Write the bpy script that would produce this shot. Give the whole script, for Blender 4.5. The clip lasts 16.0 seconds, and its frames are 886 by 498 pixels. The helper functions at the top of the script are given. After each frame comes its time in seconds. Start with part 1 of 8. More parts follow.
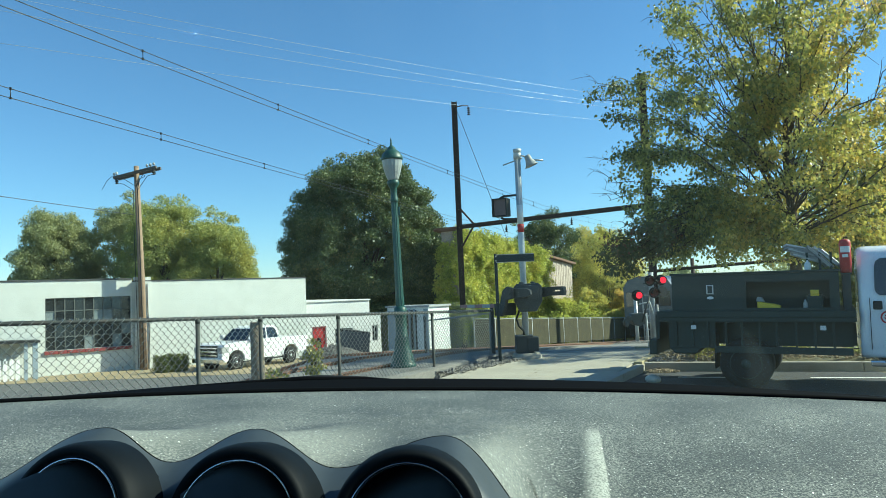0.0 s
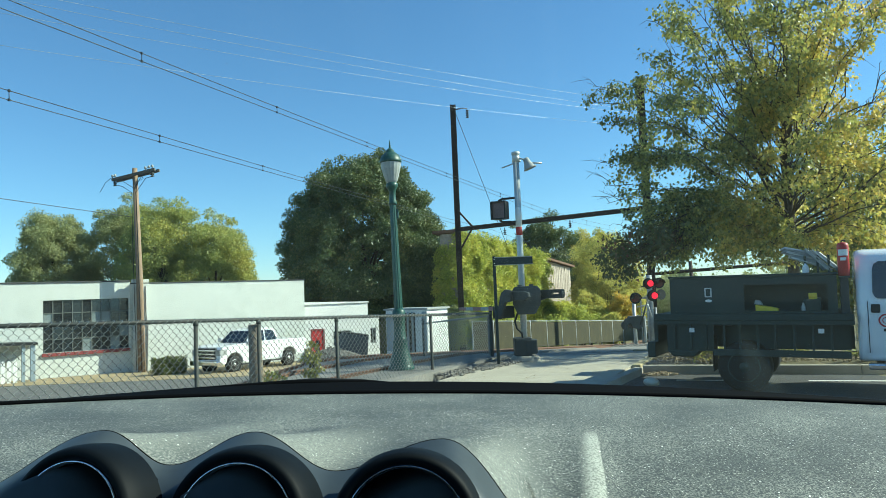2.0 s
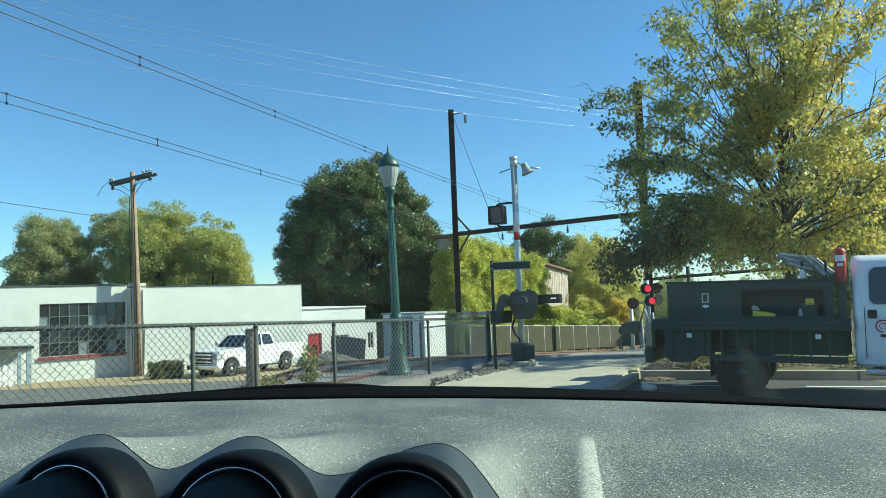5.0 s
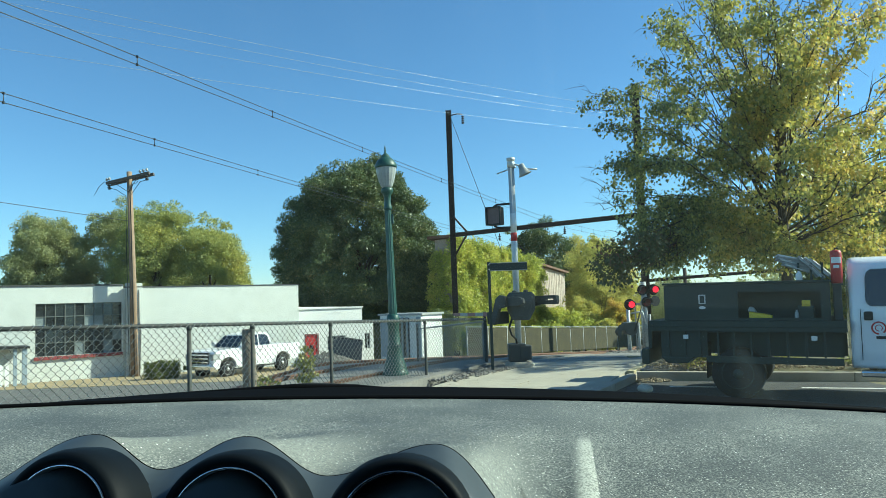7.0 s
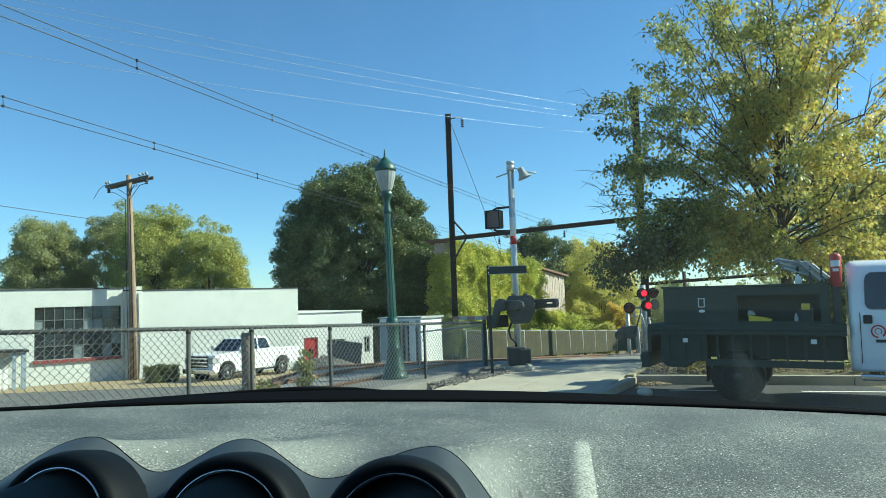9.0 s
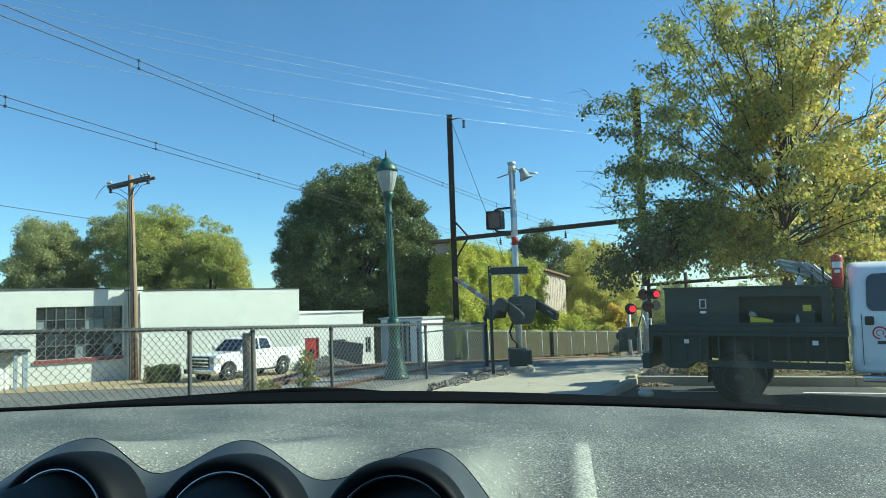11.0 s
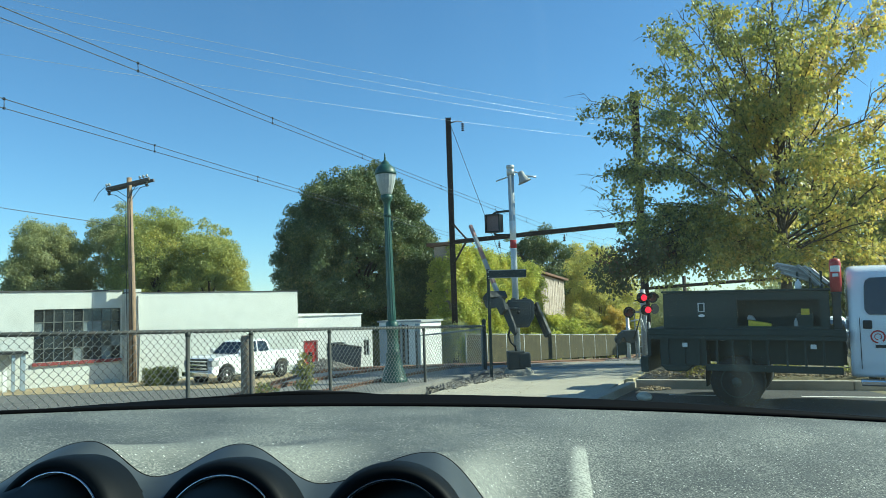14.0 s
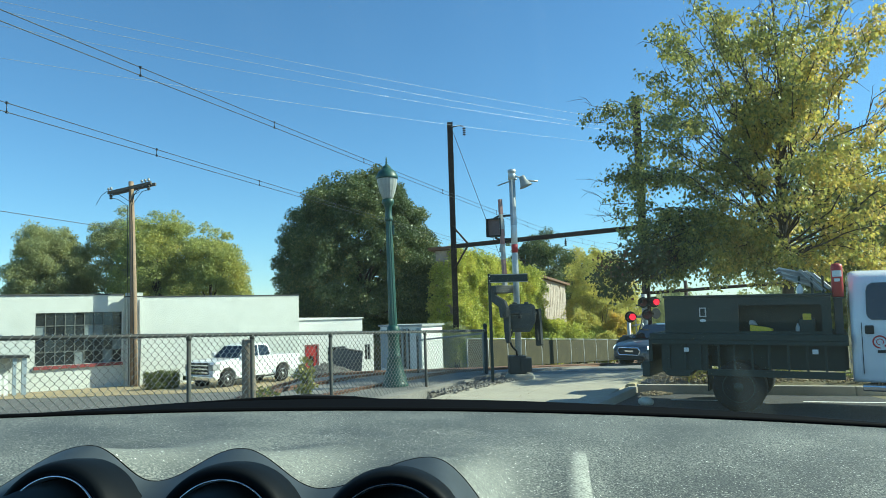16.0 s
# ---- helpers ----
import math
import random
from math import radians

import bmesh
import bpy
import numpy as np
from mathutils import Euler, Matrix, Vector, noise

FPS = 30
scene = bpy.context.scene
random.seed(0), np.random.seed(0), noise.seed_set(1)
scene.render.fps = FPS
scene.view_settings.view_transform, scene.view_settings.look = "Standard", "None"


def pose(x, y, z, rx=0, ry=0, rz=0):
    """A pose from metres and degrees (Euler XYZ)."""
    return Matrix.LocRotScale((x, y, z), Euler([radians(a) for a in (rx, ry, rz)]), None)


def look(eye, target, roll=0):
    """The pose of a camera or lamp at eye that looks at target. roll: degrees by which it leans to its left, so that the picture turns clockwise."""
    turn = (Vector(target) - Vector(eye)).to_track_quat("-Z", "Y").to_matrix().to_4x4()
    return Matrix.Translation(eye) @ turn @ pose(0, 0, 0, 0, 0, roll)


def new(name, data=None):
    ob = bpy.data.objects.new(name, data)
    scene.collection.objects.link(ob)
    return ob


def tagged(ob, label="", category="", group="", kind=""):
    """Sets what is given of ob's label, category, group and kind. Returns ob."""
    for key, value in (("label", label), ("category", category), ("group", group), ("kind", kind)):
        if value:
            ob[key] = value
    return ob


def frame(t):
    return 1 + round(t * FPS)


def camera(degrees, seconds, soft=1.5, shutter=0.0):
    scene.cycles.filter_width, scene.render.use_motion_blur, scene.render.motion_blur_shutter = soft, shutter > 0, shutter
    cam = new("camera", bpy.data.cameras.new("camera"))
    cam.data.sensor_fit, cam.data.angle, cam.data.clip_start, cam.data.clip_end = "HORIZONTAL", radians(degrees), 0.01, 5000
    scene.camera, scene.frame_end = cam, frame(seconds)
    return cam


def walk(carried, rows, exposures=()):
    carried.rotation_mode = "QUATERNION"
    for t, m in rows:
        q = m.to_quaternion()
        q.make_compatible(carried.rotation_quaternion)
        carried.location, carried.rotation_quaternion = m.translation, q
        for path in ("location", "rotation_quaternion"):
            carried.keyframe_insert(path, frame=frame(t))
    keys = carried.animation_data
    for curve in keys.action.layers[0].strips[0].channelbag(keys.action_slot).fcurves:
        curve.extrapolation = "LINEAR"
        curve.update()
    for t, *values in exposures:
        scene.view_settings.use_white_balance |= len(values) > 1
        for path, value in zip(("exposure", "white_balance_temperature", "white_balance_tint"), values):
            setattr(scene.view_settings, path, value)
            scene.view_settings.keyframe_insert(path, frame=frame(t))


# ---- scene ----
# the camera, held over the dashboard of a parked car
cam = camera(65, 16.0, soft=0.6)
walk(cam, [
    (0.0, pose(-0.0000, -0.0000, 1.4500, 93.677, 2.395, 0.154)),
    (0.5, pose(0.0007, 0.0001, 1.4501, 93.734, 2.363, 0.132)),
    (1.0, pose(0.0001, -0.0014, 1.4507, 93.817, 2.326, 0.088)),
    (1.5, pose(-0.0000, -0.0011, 1.4501, 93.880, 2.336, 0.052)),
    (2.0, pose(-0.0001, -0.0024, 1.4507, 93.885, 2.323, 0.025)),
    (2.5, pose(0.0004, -0.0023, 1.4505, 93.885, 2.329, -0.005)),
    (3.0, pose(0.0004, 0.0003, 1.4494, 93.896, 2.337, -0.023)),
    (3.5, pose(0.0004, -0.0019, 1.4503, 94.001, 2.322, -0.048)),
    (4.0, pose(0.0004, -0.0025, 1.4507, 94.115, 2.254, -0.066)),
    (6.5, pose(0.0005, -0.0021, 1.4500, 94.317, 2.069, -0.373)),
    (7.0, pose(0.0005, -0.0021, 1.4502, 94.315, 2.034, -0.425)),
    (7.5, pose(0.0017, 0.0000, 1.4494, 94.273, 2.043, -0.455)),
    (8.0, pose(0.0026, 0.0020, 1.4480, 94.324, 2.057, -0.471)),
    (8.5, pose(0.0023, 0.0005, 1.4486, 94.429, 2.075, -0.473)),
    (9.0, pose(0.0018, -0.0023, 1.4492, 94.601, 2.040, -0.463)),
    (11.5, pose(0.0040, -0.0017, 1.4501, 94.652, 1.941, -0.358)),
    (12.0, pose(0.0056, 0.0008, 1.4488, 94.502, 1.879, -0.464)),
    (12.5, pose(0.0040, 0.0012, 1.4490, 94.479, 1.830, -0.544)),
    (13.0, pose(0.0048, -0.0002, 1.4494, 94.617, 1.826, -0.543)),
    (13.5, pose(0.0040, -0.0042, 1.4510, 94.809, 1.808, -0.517)),
    (14.0, pose(0.0040, -0.0044, 1.4509, 94.891, 1.826, -0.482)),
    (14.5, pose(0.0044, -0.0024, 1.4502, 94.914, 1.796, -0.452)),
    (15.0, pose(0.0049, -0.0043, 1.4513, 95.014, 1.799, -0.404)),
    (15.5, pose(0.0047, -0.0044, 1.4513, 95.141, 1.773, -0.377)),
    (16.0, pose(0.0049, -0.0044, 1.4511, 95.247, 1.726, -0.380)),
], exposures=[(0.0, 0.77, 5780, -13), (16.0, 0.77, 5780, -13)])

# world and sun
SUN_AZ, SUN_EL = 86.0, 36.0   # degrees from +y towards +x, and above the horizon
world = bpy.data.worlds.new("sky")
scene.world = world
world.use_nodes = True
_nt = world.node_tree
_sky = _nt.nodes.new("ShaderNodeTexSky")
_sky.sky_type = "NISHITA"
_sky.sun_disc = False
_sky.sun_elevation = radians(SUN_EL)
_sky.sun_rotation = radians(SUN_AZ)
_sky.air_density, _sky.dust_density, _sky.ozone_density = 1.0, 0.05, 6.3
_bg = _nt.nodes["Background"]
_bg.inputs["Strength"].default_value = 0.096
_nt.links.new(_sky.outputs["Color"], _bg.inputs["Color"])
sun_data = bpy.data.lights.new("sun", "SUN")
sun_data.energy, sun_data.angle, sun_data.color = 5.0, radians(0.6), (1.0, 0.90, 0.74)
sun = new("sun", sun_data)
_az, _el = radians(SUN_AZ), radians(SUN_EL)
SUN_DIR = Vector((math.sin(_az) * math.cos(_el), math.cos(_az) * math.cos(_el), math.sin(_el)))
sun.matrix_world = look(SUN_DIR * 60, (0, 0, 0))


# ---- small builders ----
def ground_z(x, y):
    """Height of the land: a level yard, then a gentle fall beyond the railway."""
    d = max(0.0, y - 15.5)
    base = -min(0.078 * (d * d / (d + 1.2)), 2.8)
    # to the left, land under railway and lane is lowered to fit the camera's view
    low = min(base, -1.35 - 0.02 * (min(y, 60.0) - 16.0))
    k = min(max((-x - 3.0) / 5.0, 0.0), 1.0) * min(max((y - 6.0) / 6.0, 0.0), 1.0)
    return base * (1 - k) + low * k


def bm_box(bm, x0, y0, z0, x1, y1, z1, m=None, bevel=0.0):
    r = bmesh.ops.create_cube(bm, size=1.0)
    vs = r["verts"]
    mat = Matrix.LocRotScale(((x0 + x1) / 2, (y0 + y1) / 2, (z0 + z1) / 2), None, (x1 - x0, y1 - y0, z1 - z0))
    if m is not None:
        mat = m @ mat
    bmesh.ops.transform(bm, matrix=mat, verts=vs)
    if bevel > 0:
        es = list({e for v in vs for e in v.link_edges})
        bmesh.ops.bevel(bm, geom=es, offset=bevel, segments=2, affect="EDGES", profile=0.6)
    return vs


def bm_tube(bm, pts, radii, n=8, caps=True):
    """A tube through points; radii one number or one for each point."""
    pts = [Vector(p) for p in pts]
    if not hasattr(radii, "__len__"):
        radii = [radii] * len(pts)
    rings = []
    ref = None
    for i, p in enumerate(pts):
        d = (pts[min(i + 1, len(pts) - 1)] - pts[max(i - 1, 0)])
        d = d.normalized() if d.length > 1e-9 else Vector((0, 0, 1))
        if ref is None:
            ref = d.orthogonal().normalized()
        u = (ref - d * ref.dot(d))
        u = u.normalized() if u.length > 1e-6 else d.orthogonal().normalized()
        ref = u
        v = d.cross(u)
        rings.append([bm.verts.new(p + (u * math.cos(2 * math.pi * k / n) + v * math.sin(2 * math.pi * k / n)) * radii[i]) for k in range(n)])
    for a, b in zip(rings, rings[1:]):
        for k in range(n):
            f = bm.faces.new((a[k], a[(k + 1) % n], b[(k + 1) % n], b[k]))
            f.smooth = True
    if caps:
        bm.faces.new(list(reversed(rings[0])))
        bm.faces.new(rings[-1])


def bm_lathe(bm, profile, n=20, m=None, flute=0.0, caps=True):
    """profile: (radius, height) pairs round z."""
    rings = []
    for r, z in profile:
        ring = []
        for k in range(n):
            a = 2 * math.pi * k / n
            rr = max(r, 1e-4) * (1 - flute * (k % 2))
            p = Vector((rr * math.cos(a), rr * math.sin(a), z))
            ring.append(bm.verts.new(m @ p if m is not None else p))
        rings.append(ring)
    for a, b in zip(rings, rings[1:]):
        for k in range(n):
            f = bm.faces.new((a[k], a[(k + 1) % n], b[(k + 1) % n], b[k]))
            f.smooth = flute == 0
    if caps:
        bm.faces.new(list(reversed(rings[0])))
        bm.faces.new(rings[-1])


def bm_prism(bm, outline, y0, y1, m=None, bevel=0.0, segs=2):
    """outline of (x, z) pairs, pushed from y0 to y1."""
    a = [Vector((x, y0, z)) for x, z in outline]
    b = [Vector((x, y1, z)) for x, z in outline]
    if m is not None:
        a, b = [m @ p for p in a], [m @ p for p in b]
    va, vb = [bm.verts.new(p) for p in a], [bm.verts.new(p) for p in b]
    n = len(va)
    fs = [bm.faces.new(va), bm.faces.new(list(reversed(vb)))]
    for k in range(n):
        fs.append(bm.faces.new((va[(k + 1) % n], va[k], vb[k], vb[(k + 1) % n])))
    bmesh.ops.recalc_face_normals(bm, faces=fs)
    if bevel > 0:
        es = list({e for v in va + vb for e in v.link_edges})
        bmesh.ops.bevel(bm, geom=es, offset=bevel, segments=segs, affect="EDGES", profile=0.6)
    return va + vb


def finish(name, bm, material, smooth=None):
    me = bpy.data.meshes.new(name)
    bmesh.ops.recalc_face_normals(bm, faces=bm.faces[:])
    if smooth is not None:
        for f in bm.faces:
            f.smooth = smooth
    bm.to_mesh(me)
    bm.free()
    if material is not None:
        me.materials.append(material)
    return me


def part(name, bm, material, parent, label="", smooth=None):
    ob = new(name, finish(name, bm, material, smooth))
    ob.parent = parent
    if label:
        ob["label"] = label
    return ob


def solid(name, bm, material, label, category, kind="", group="", m=None):
    ob = new(name, finish(name, bm, material))
    if m is not None:
        ob.matrix_world = m
    return tagged(ob, label, category, group, kind)


def thing(name, m, label, category, group="", kind=""):
    ob = new(name)
    ob.empty_display_size = 0.2
    ob.matrix_world = m
    return tagged(ob, label, category, group, kind)


def raw(name, verts, faces, material, smooth=False):
    me = bpy.data.meshes.new(name)
    me.from_pydata([tuple(v) for v in verts], [], [tuple(f) for f in faces])
    me.materials.append(material)
    if smooth:
        me.polygons.foreach_set("use_smooth", [True] * len(me.polygons))
    me.update()
    return me


# ---- materials ----
def mat(name, color, rough=0.7, metal=0.0, var=0.12, scale=6.0, bump=0.0, bscale=40.0, stain=None, stain_scale=1.2, stain_amt=0.5,
        spec=0.5, emit=None, emit_strength=0.0, coat=0.0, rvar=0.1):
    """A worn surface: base colour with variation at two scales, stains, fine relief."""
    m = bpy.data.materials.new(name)
    m.use_nodes = True
    nt = m.node_tree
    b = nt.nodes["Principled BSDF"]
    N, L = nt.nodes.new, nt.links.new
    co = N("ShaderNodeTexCoord")
    n1 = N("ShaderNodeTexNoise")
    n1.inputs["Scale"].default_value, n1.inputs["Detail"].default_value = scale, 6
    n2 = N("ShaderNodeTexNoise")
    n2.inputs["Scale"].default_value, n2.inputs["Detail"].default_value = scale * 9, 3
    L(co.outputs["Object"], n1.inputs["Vector"])
    L(co.outputs["Object"], n2.inputs["Vector"])
    add = N("ShaderNodeMath")
    add.operation = "ADD"
    L(n1.outputs["Fac"], add.inputs[0])
    L(n2.outputs["Fac"], add.inputs[1])
    mr = N("ShaderNodeMapRange")
    mr.inputs["From Min"].default_value, mr.inputs["From Max"].default_value = 0.6, 1.4
    mr.inputs["To Min"].default_value, mr.inputs["To Max"].default_value = 1 - var, 1 + var
    L(add.outputs[0], mr.inputs["Value"])
    mul = N("ShaderNodeVectorMath")
    mul.operation = "SCALE"
    mul.inputs[0].default_value = color[:3]
    L(mr.outputs[0], mul.inputs["Scale"])
    out = mul.outputs[0]
    if stain:
        n3 = N("ShaderNodeTexNoise")
        n3.inputs["Scale"].default_value, n3.inputs["Detail"].default_value, n3.inputs["Roughness"].default_value = stain_scale, 8, 0.65
        L(co.outputs["Object"], n3.inputs["Vector"])
        r3 = N("ShaderNodeMapRange")
        r3.inputs["From Min"].default_value, r3.inputs["From Max"].default_value = 0.5, 0.72
        r3.inputs["To Max"].default_value = stain_amt
        L(n3.outputs["Fac"], r3.inputs["Value"])
        mx = N("ShaderNodeMix")
        mx.data_type = "RGBA"
        L(r3.outputs[0], mx.inputs["Factor"])
        L(out, mx.inputs["A"])
        mx.inputs["B"].default_value = (*stain, 1)
        out = mx.outputs["Result"]
    L(out, b.inputs["Base Color"])
    rr = N("ShaderNodeMapRange")
    rr.inputs["To Min"].default_value, rr.inputs["To Max"].default_value = max(0.02, rough - rvar), min(1.0, rough + rvar)
    L(n1.outputs["Fac"], rr.inputs["Value"])
    L(rr.outputs[0], b.inputs["Roughness"])
    b.inputs["Metallic"].default_value = metal
    b.inputs["Specular IOR Level"].default_value = spec
    b.inputs["Coat Weight"].default_value = coat
    if bump > 0:
        nb = N("ShaderNodeTexNoise")
        nb.inputs["Scale"].default_value, nb.inputs["Detail"].default_value = bscale, 5
        L(co.outputs["Object"], nb.inputs["Vector"])
        bp = N("ShaderNodeBump")
        bp.inputs["Strength"].default_value, bp.inputs["Distance"].default_value = bump, 0.02
        L(nb.outputs["Fac"], bp.inputs["Height"])
        L(bp.outputs[0], b.inputs["Normal"])
    if emit:
        b.inputs["Emission Color"].default_value = (*emit, 1)
        b.inputs["Emission Strength"].default_value = emit_strength
    return m


def leaf_mat(name, stops, trans=0.35, patch=0.6, lean=0.0, gloss=0.06):
    """Leaves: a colour ramp by random per leaf and by broad patches, partly letting light through."""
    m = bpy.data.materials.new(name)
    m.use_nodes = True
    nt = m.node_tree
    N, L = nt.nodes.new, nt.links.new
    nt.nodes.remove(nt.nodes["Principled BSDF"])
    geo, co = N("ShaderNodeNewGeometry"), N("ShaderNodeTexCoord")
    n1 = N("ShaderNodeTexNoise")
    n1.inputs["Scale"].default_value, n1.inputs["Detail"].default_value = patch, 3
    L(co.outputs["Object"], n1.inputs["Vector"])
    mr = N("ShaderNodeMapRange")
    mr.inputs["From Min"].default_value, mr.inputs["From Max"].default_value = 0.3, 0.7
    L(n1.outputs["Fac"], mr.inputs["Value"])
    mx = N("ShaderNodeMix")
    mx.inputs["Factor"].default_value = 0.5
    L(geo.outputs["Random Per Island"], mx.inputs["A"])
    L(mr.outputs[0], mx.inputs["B"])
    ramp = N("ShaderNodeValToRGB")
    els = ramp.color_ramp.elements
    while len(els) < len(stops):
        els.new(0.5)
    for e, (pos, c) in zip(els, stops):
        e.position, e.color = pos, (*c, 1)
    # leaves turn yellower towards +x; this also paints in the crown's sunlit side
    sx, sh, ad = N("ShaderNodeSeparateXYZ"), N("ShaderNodeMath"), N("ShaderNodeMath")
    L(co.outputs["Object"], sx.inputs[0])
    sh.operation, ad.operation = "MULTIPLY", "ADD"
    sh.inputs[1].default_value = lean
    L(sx.outputs["X"], sh.inputs[0])
    L(sh.outputs[0], ad.inputs[0])
    L(mx.outputs["Result"], ad.inputs[1])
    L(ad.outputs[0], ramp.inputs["Fac"])
    d, t, g, mix, mix2 = N("ShaderNodeBsdfDiffuse"), N("ShaderNodeBsdfTranslucent"), N("ShaderNodeBsdfGlossy"), N("ShaderNodeMixShader"), N("ShaderNodeMixShader")
    L(ramp.outputs["Color"], d.inputs["Color"])
    L(ramp.outputs["Color"], t.inputs["Color"])
    g.inputs["Roughness"].default_value = 0.45
    mix.inputs["Fac"].default_value = trans
    L(d.outputs[0], mix.inputs[1])
    L(t.outputs[0], mix.inputs[2])
    mix2.inputs["Fac"].default_value = gloss
    L(mix.outputs[0], mix2.inputs[1])
    L(g.outputs[0], mix2.inputs[2])
    L(mix2.outputs[0], nt.nodes["Material Output"].inputs["Surface"])
    return m


def glass_mat(name, tint=(1, 1, 1), rough=0.01, ior=1.45, film=0.0):
    """A thin pane: clear, with gloss by Fresnel."""
    m = bpy.data.materials.new(name)
    m.use_nodes = True
    nt = m.node_tree
    N, L = nt.nodes.new, nt.links.new
    nt.nodes.remove(nt.nodes["Principled BSDF"])
    tr, gl, fr, mix = N("ShaderNodeBsdfTransparent"), N("ShaderNodeBsdfGlossy"), N("ShaderNodeFresnel"), N("ShaderNodeMixShader")
    tr.inputs["Color"].default_value = (*tint, 1)
    gl.inputs["Roughness"].default_value = rough
    fr.inputs["IOR"].default_value = ior
    L(fr.outputs[0], mix.inputs["Fac"])
    L(tr.outputs[0], mix.inputs[1])
    L(gl.outputs[0], mix.inputs[2])
    out = mix.outputs[0]
    if film:
        # film of dust and wiper smears that catches light, painting in the reflection veil
        co, no, mr = N("ShaderNodeTexCoord"), N("ShaderNodeTexNoise"), N("ShaderNodeMapRange")
        no.inputs["Scale"].default_value, no.inputs["Detail"].default_value = 5, 5
        L(co.outputs["Object"], no.inputs["Vector"])
        mr.inputs["To Min"].default_value, mr.inputs["To Max"].default_value = film * 0.6, film * 1.4
        L(no.outputs["Fac"], mr.inputs["Value"])
        # thicker low on the passenger side, to paint the reflected haze there
        sx, rx, rz, m3, m4 = N("ShaderNodeSeparateXYZ"), N("ShaderNodeMapRange"), N("ShaderNodeMapRange"), N("ShaderNodeMath"), N("ShaderNodeMath")
        L(co.outputs["Object"], sx.inputs[0])
        for node, lo, hi in ((rx, 0.10, 0.36), (rz, 0.12, -0.08)):
            node.inputs["From Min"].default_value, node.inputs["From Max"].default_value = lo, hi
        L(sx.outputs["X"], rx.inputs["Value"])
        L(sx.outputs["Z"], rz.inputs["Value"])
        m3.operation, m4.operation = "MULTIPLY", "MULTIPLY_ADD"
        L(rx.outputs[0], m3.inputs[0])
        L(rz.outputs[0], m3.inputs[1])
        L(m3.outputs[0], m4.inputs[0])
        m4.inputs[1].default_value = film * 1.7
        L(mr.outputs[0], m4.inputs[2])
        # one pale wedge: a reflection in the glass, painted into the film
        def step(src, lo, hi):
            node = N("ShaderNodeMapRange")
            node.interpolation_type = "SMOOTHSTEP"
            node.inputs["From Min"].default_value, node.inputs["From Max"].default_value = lo, hi
            L(src, node.inputs["Value"])
            return node.outputs[0]

        def calc(kind, a, b, c=0.0):
            node = N("ShaderNodeMath")
            node.operation = kind
            for k, v in enumerate((a, b, c)):
                if isinstance(v, float):
                    node.inputs[k].default_value = v
                else:
                    L(v, node.inputs[k])
            return node.outputs[0]
        lean_l = calc("MULTIPLY_ADD", sx.outputs["Z"], 0.65, sx.outputs["X"])
        lean_r = calc("MULTIPLY_ADD", sx.outputs["Z"], 1.13, sx.outputs["X"])
        wedge_reflection = calc("MULTIPLY", calc("MULTIPLY", step(lean_l, 0.372, 0.388), step(lean_r, 0.368, 0.358)), step(sx.outputs["Z"], -0.035, -0.075))
        film_fac = calc("MULTIPLY_ADD", wedge_reflection, film * 3.2, m4.outputs[0])
        # loose specks of dirt
        vor, sep = N("ShaderNodeTexVoronoi"), N("ShaderNodeSeparateColor")
        vor.inputs["Scale"].default_value = 48
        L(co.outputs["Object"], vor.inputs["Vector"])
        L(vor.outputs["Color"], sep.inputs[0])
        dots = calc("MULTIPLY", step(vor.outputs["Distance"], 0.075, 0.03), step(sep.outputs[0], 0.80, 0.95))
        film_fac = calc("MULTIPLY_ADD", dots, 0.10, film_fac)
        df, tl, m1, m2 = N("ShaderNodeBsdfDiffuse"), N("ShaderNodeBsdfTranslucent"), N("ShaderNodeMixShader"), N("ShaderNodeMixShader")
        df.inputs["Color"].default_value = tl.inputs["Color"].default_value = (0.72, 0.82, 0.78, 1)
        L(df.outputs[0], m1.inputs[1])
        L(tl.outputs[0], m1.inputs[2])
        L(film_fac, m2.inputs["Fac"])
        L(out, m2.inputs[1])
        L(m1.outputs[0], m2.inputs[2])
        out = m2.outputs[0]
    L(out, nt.nodes["Material Output"].inputs["Surface"])
    return m


M_ASPHALT = mat("asphalt", (0.055, 0.056, 0.058), 0.9, var=0.3, scale=3, bump=0.5, bscale=120, stain=(0.1, 0.098, 0.09), stain_scale=0.5)
M_LANE = mat("sunbleached_asphalt", (0.13, 0.127, 0.118), 0.9, var=0.3, scale=2, bump=0.5, bscale=90, stain=(0.19, 0.18, 0.16), stain_scale=0.6)
M_CONCRETE = mat("concrete", (0.40, 0.365, 0.285), 0.9, var=0.18, scale=2.5, bump=0.25, bscale=90, stain=(0.27, 0.25, 0.21), stain_scale=0.9)
M_KERB = mat("kerb_concrete", (0.36, 0.33, 0.27), 0.9, var=0.2, scale=4, bump=0.3, bscale=60, stain=(0.18, 0.16, 0.12), stain_scale=2.0)
M_KERB_YELLOW = mat("kerb_paint", (0.46, 0.39, 0.22), 0.8, var=0.2, scale=9, bump=0.3, bscale=60, stain=(0.38, 0.35, 0.29), stain_scale=6, stain_amt=0.9)
M_SOIL = mat("soil_grass", (0.16, 0.14, 0.075), 0.95, var=0.35, scale=0.6, bump=0.6, bscale=25, stain=(0.09, 0.11, 0.035), stain_scale=0.25, stain_amt=0.9)
M_DIRT = mat("dry_verge", (0.36, 0.28, 0.16), 0.95, var=0.25, scale=1.5, bump=0.6, bscale=40, stain=(0.2, 0.19, 0.08), stain_scale=1.0)
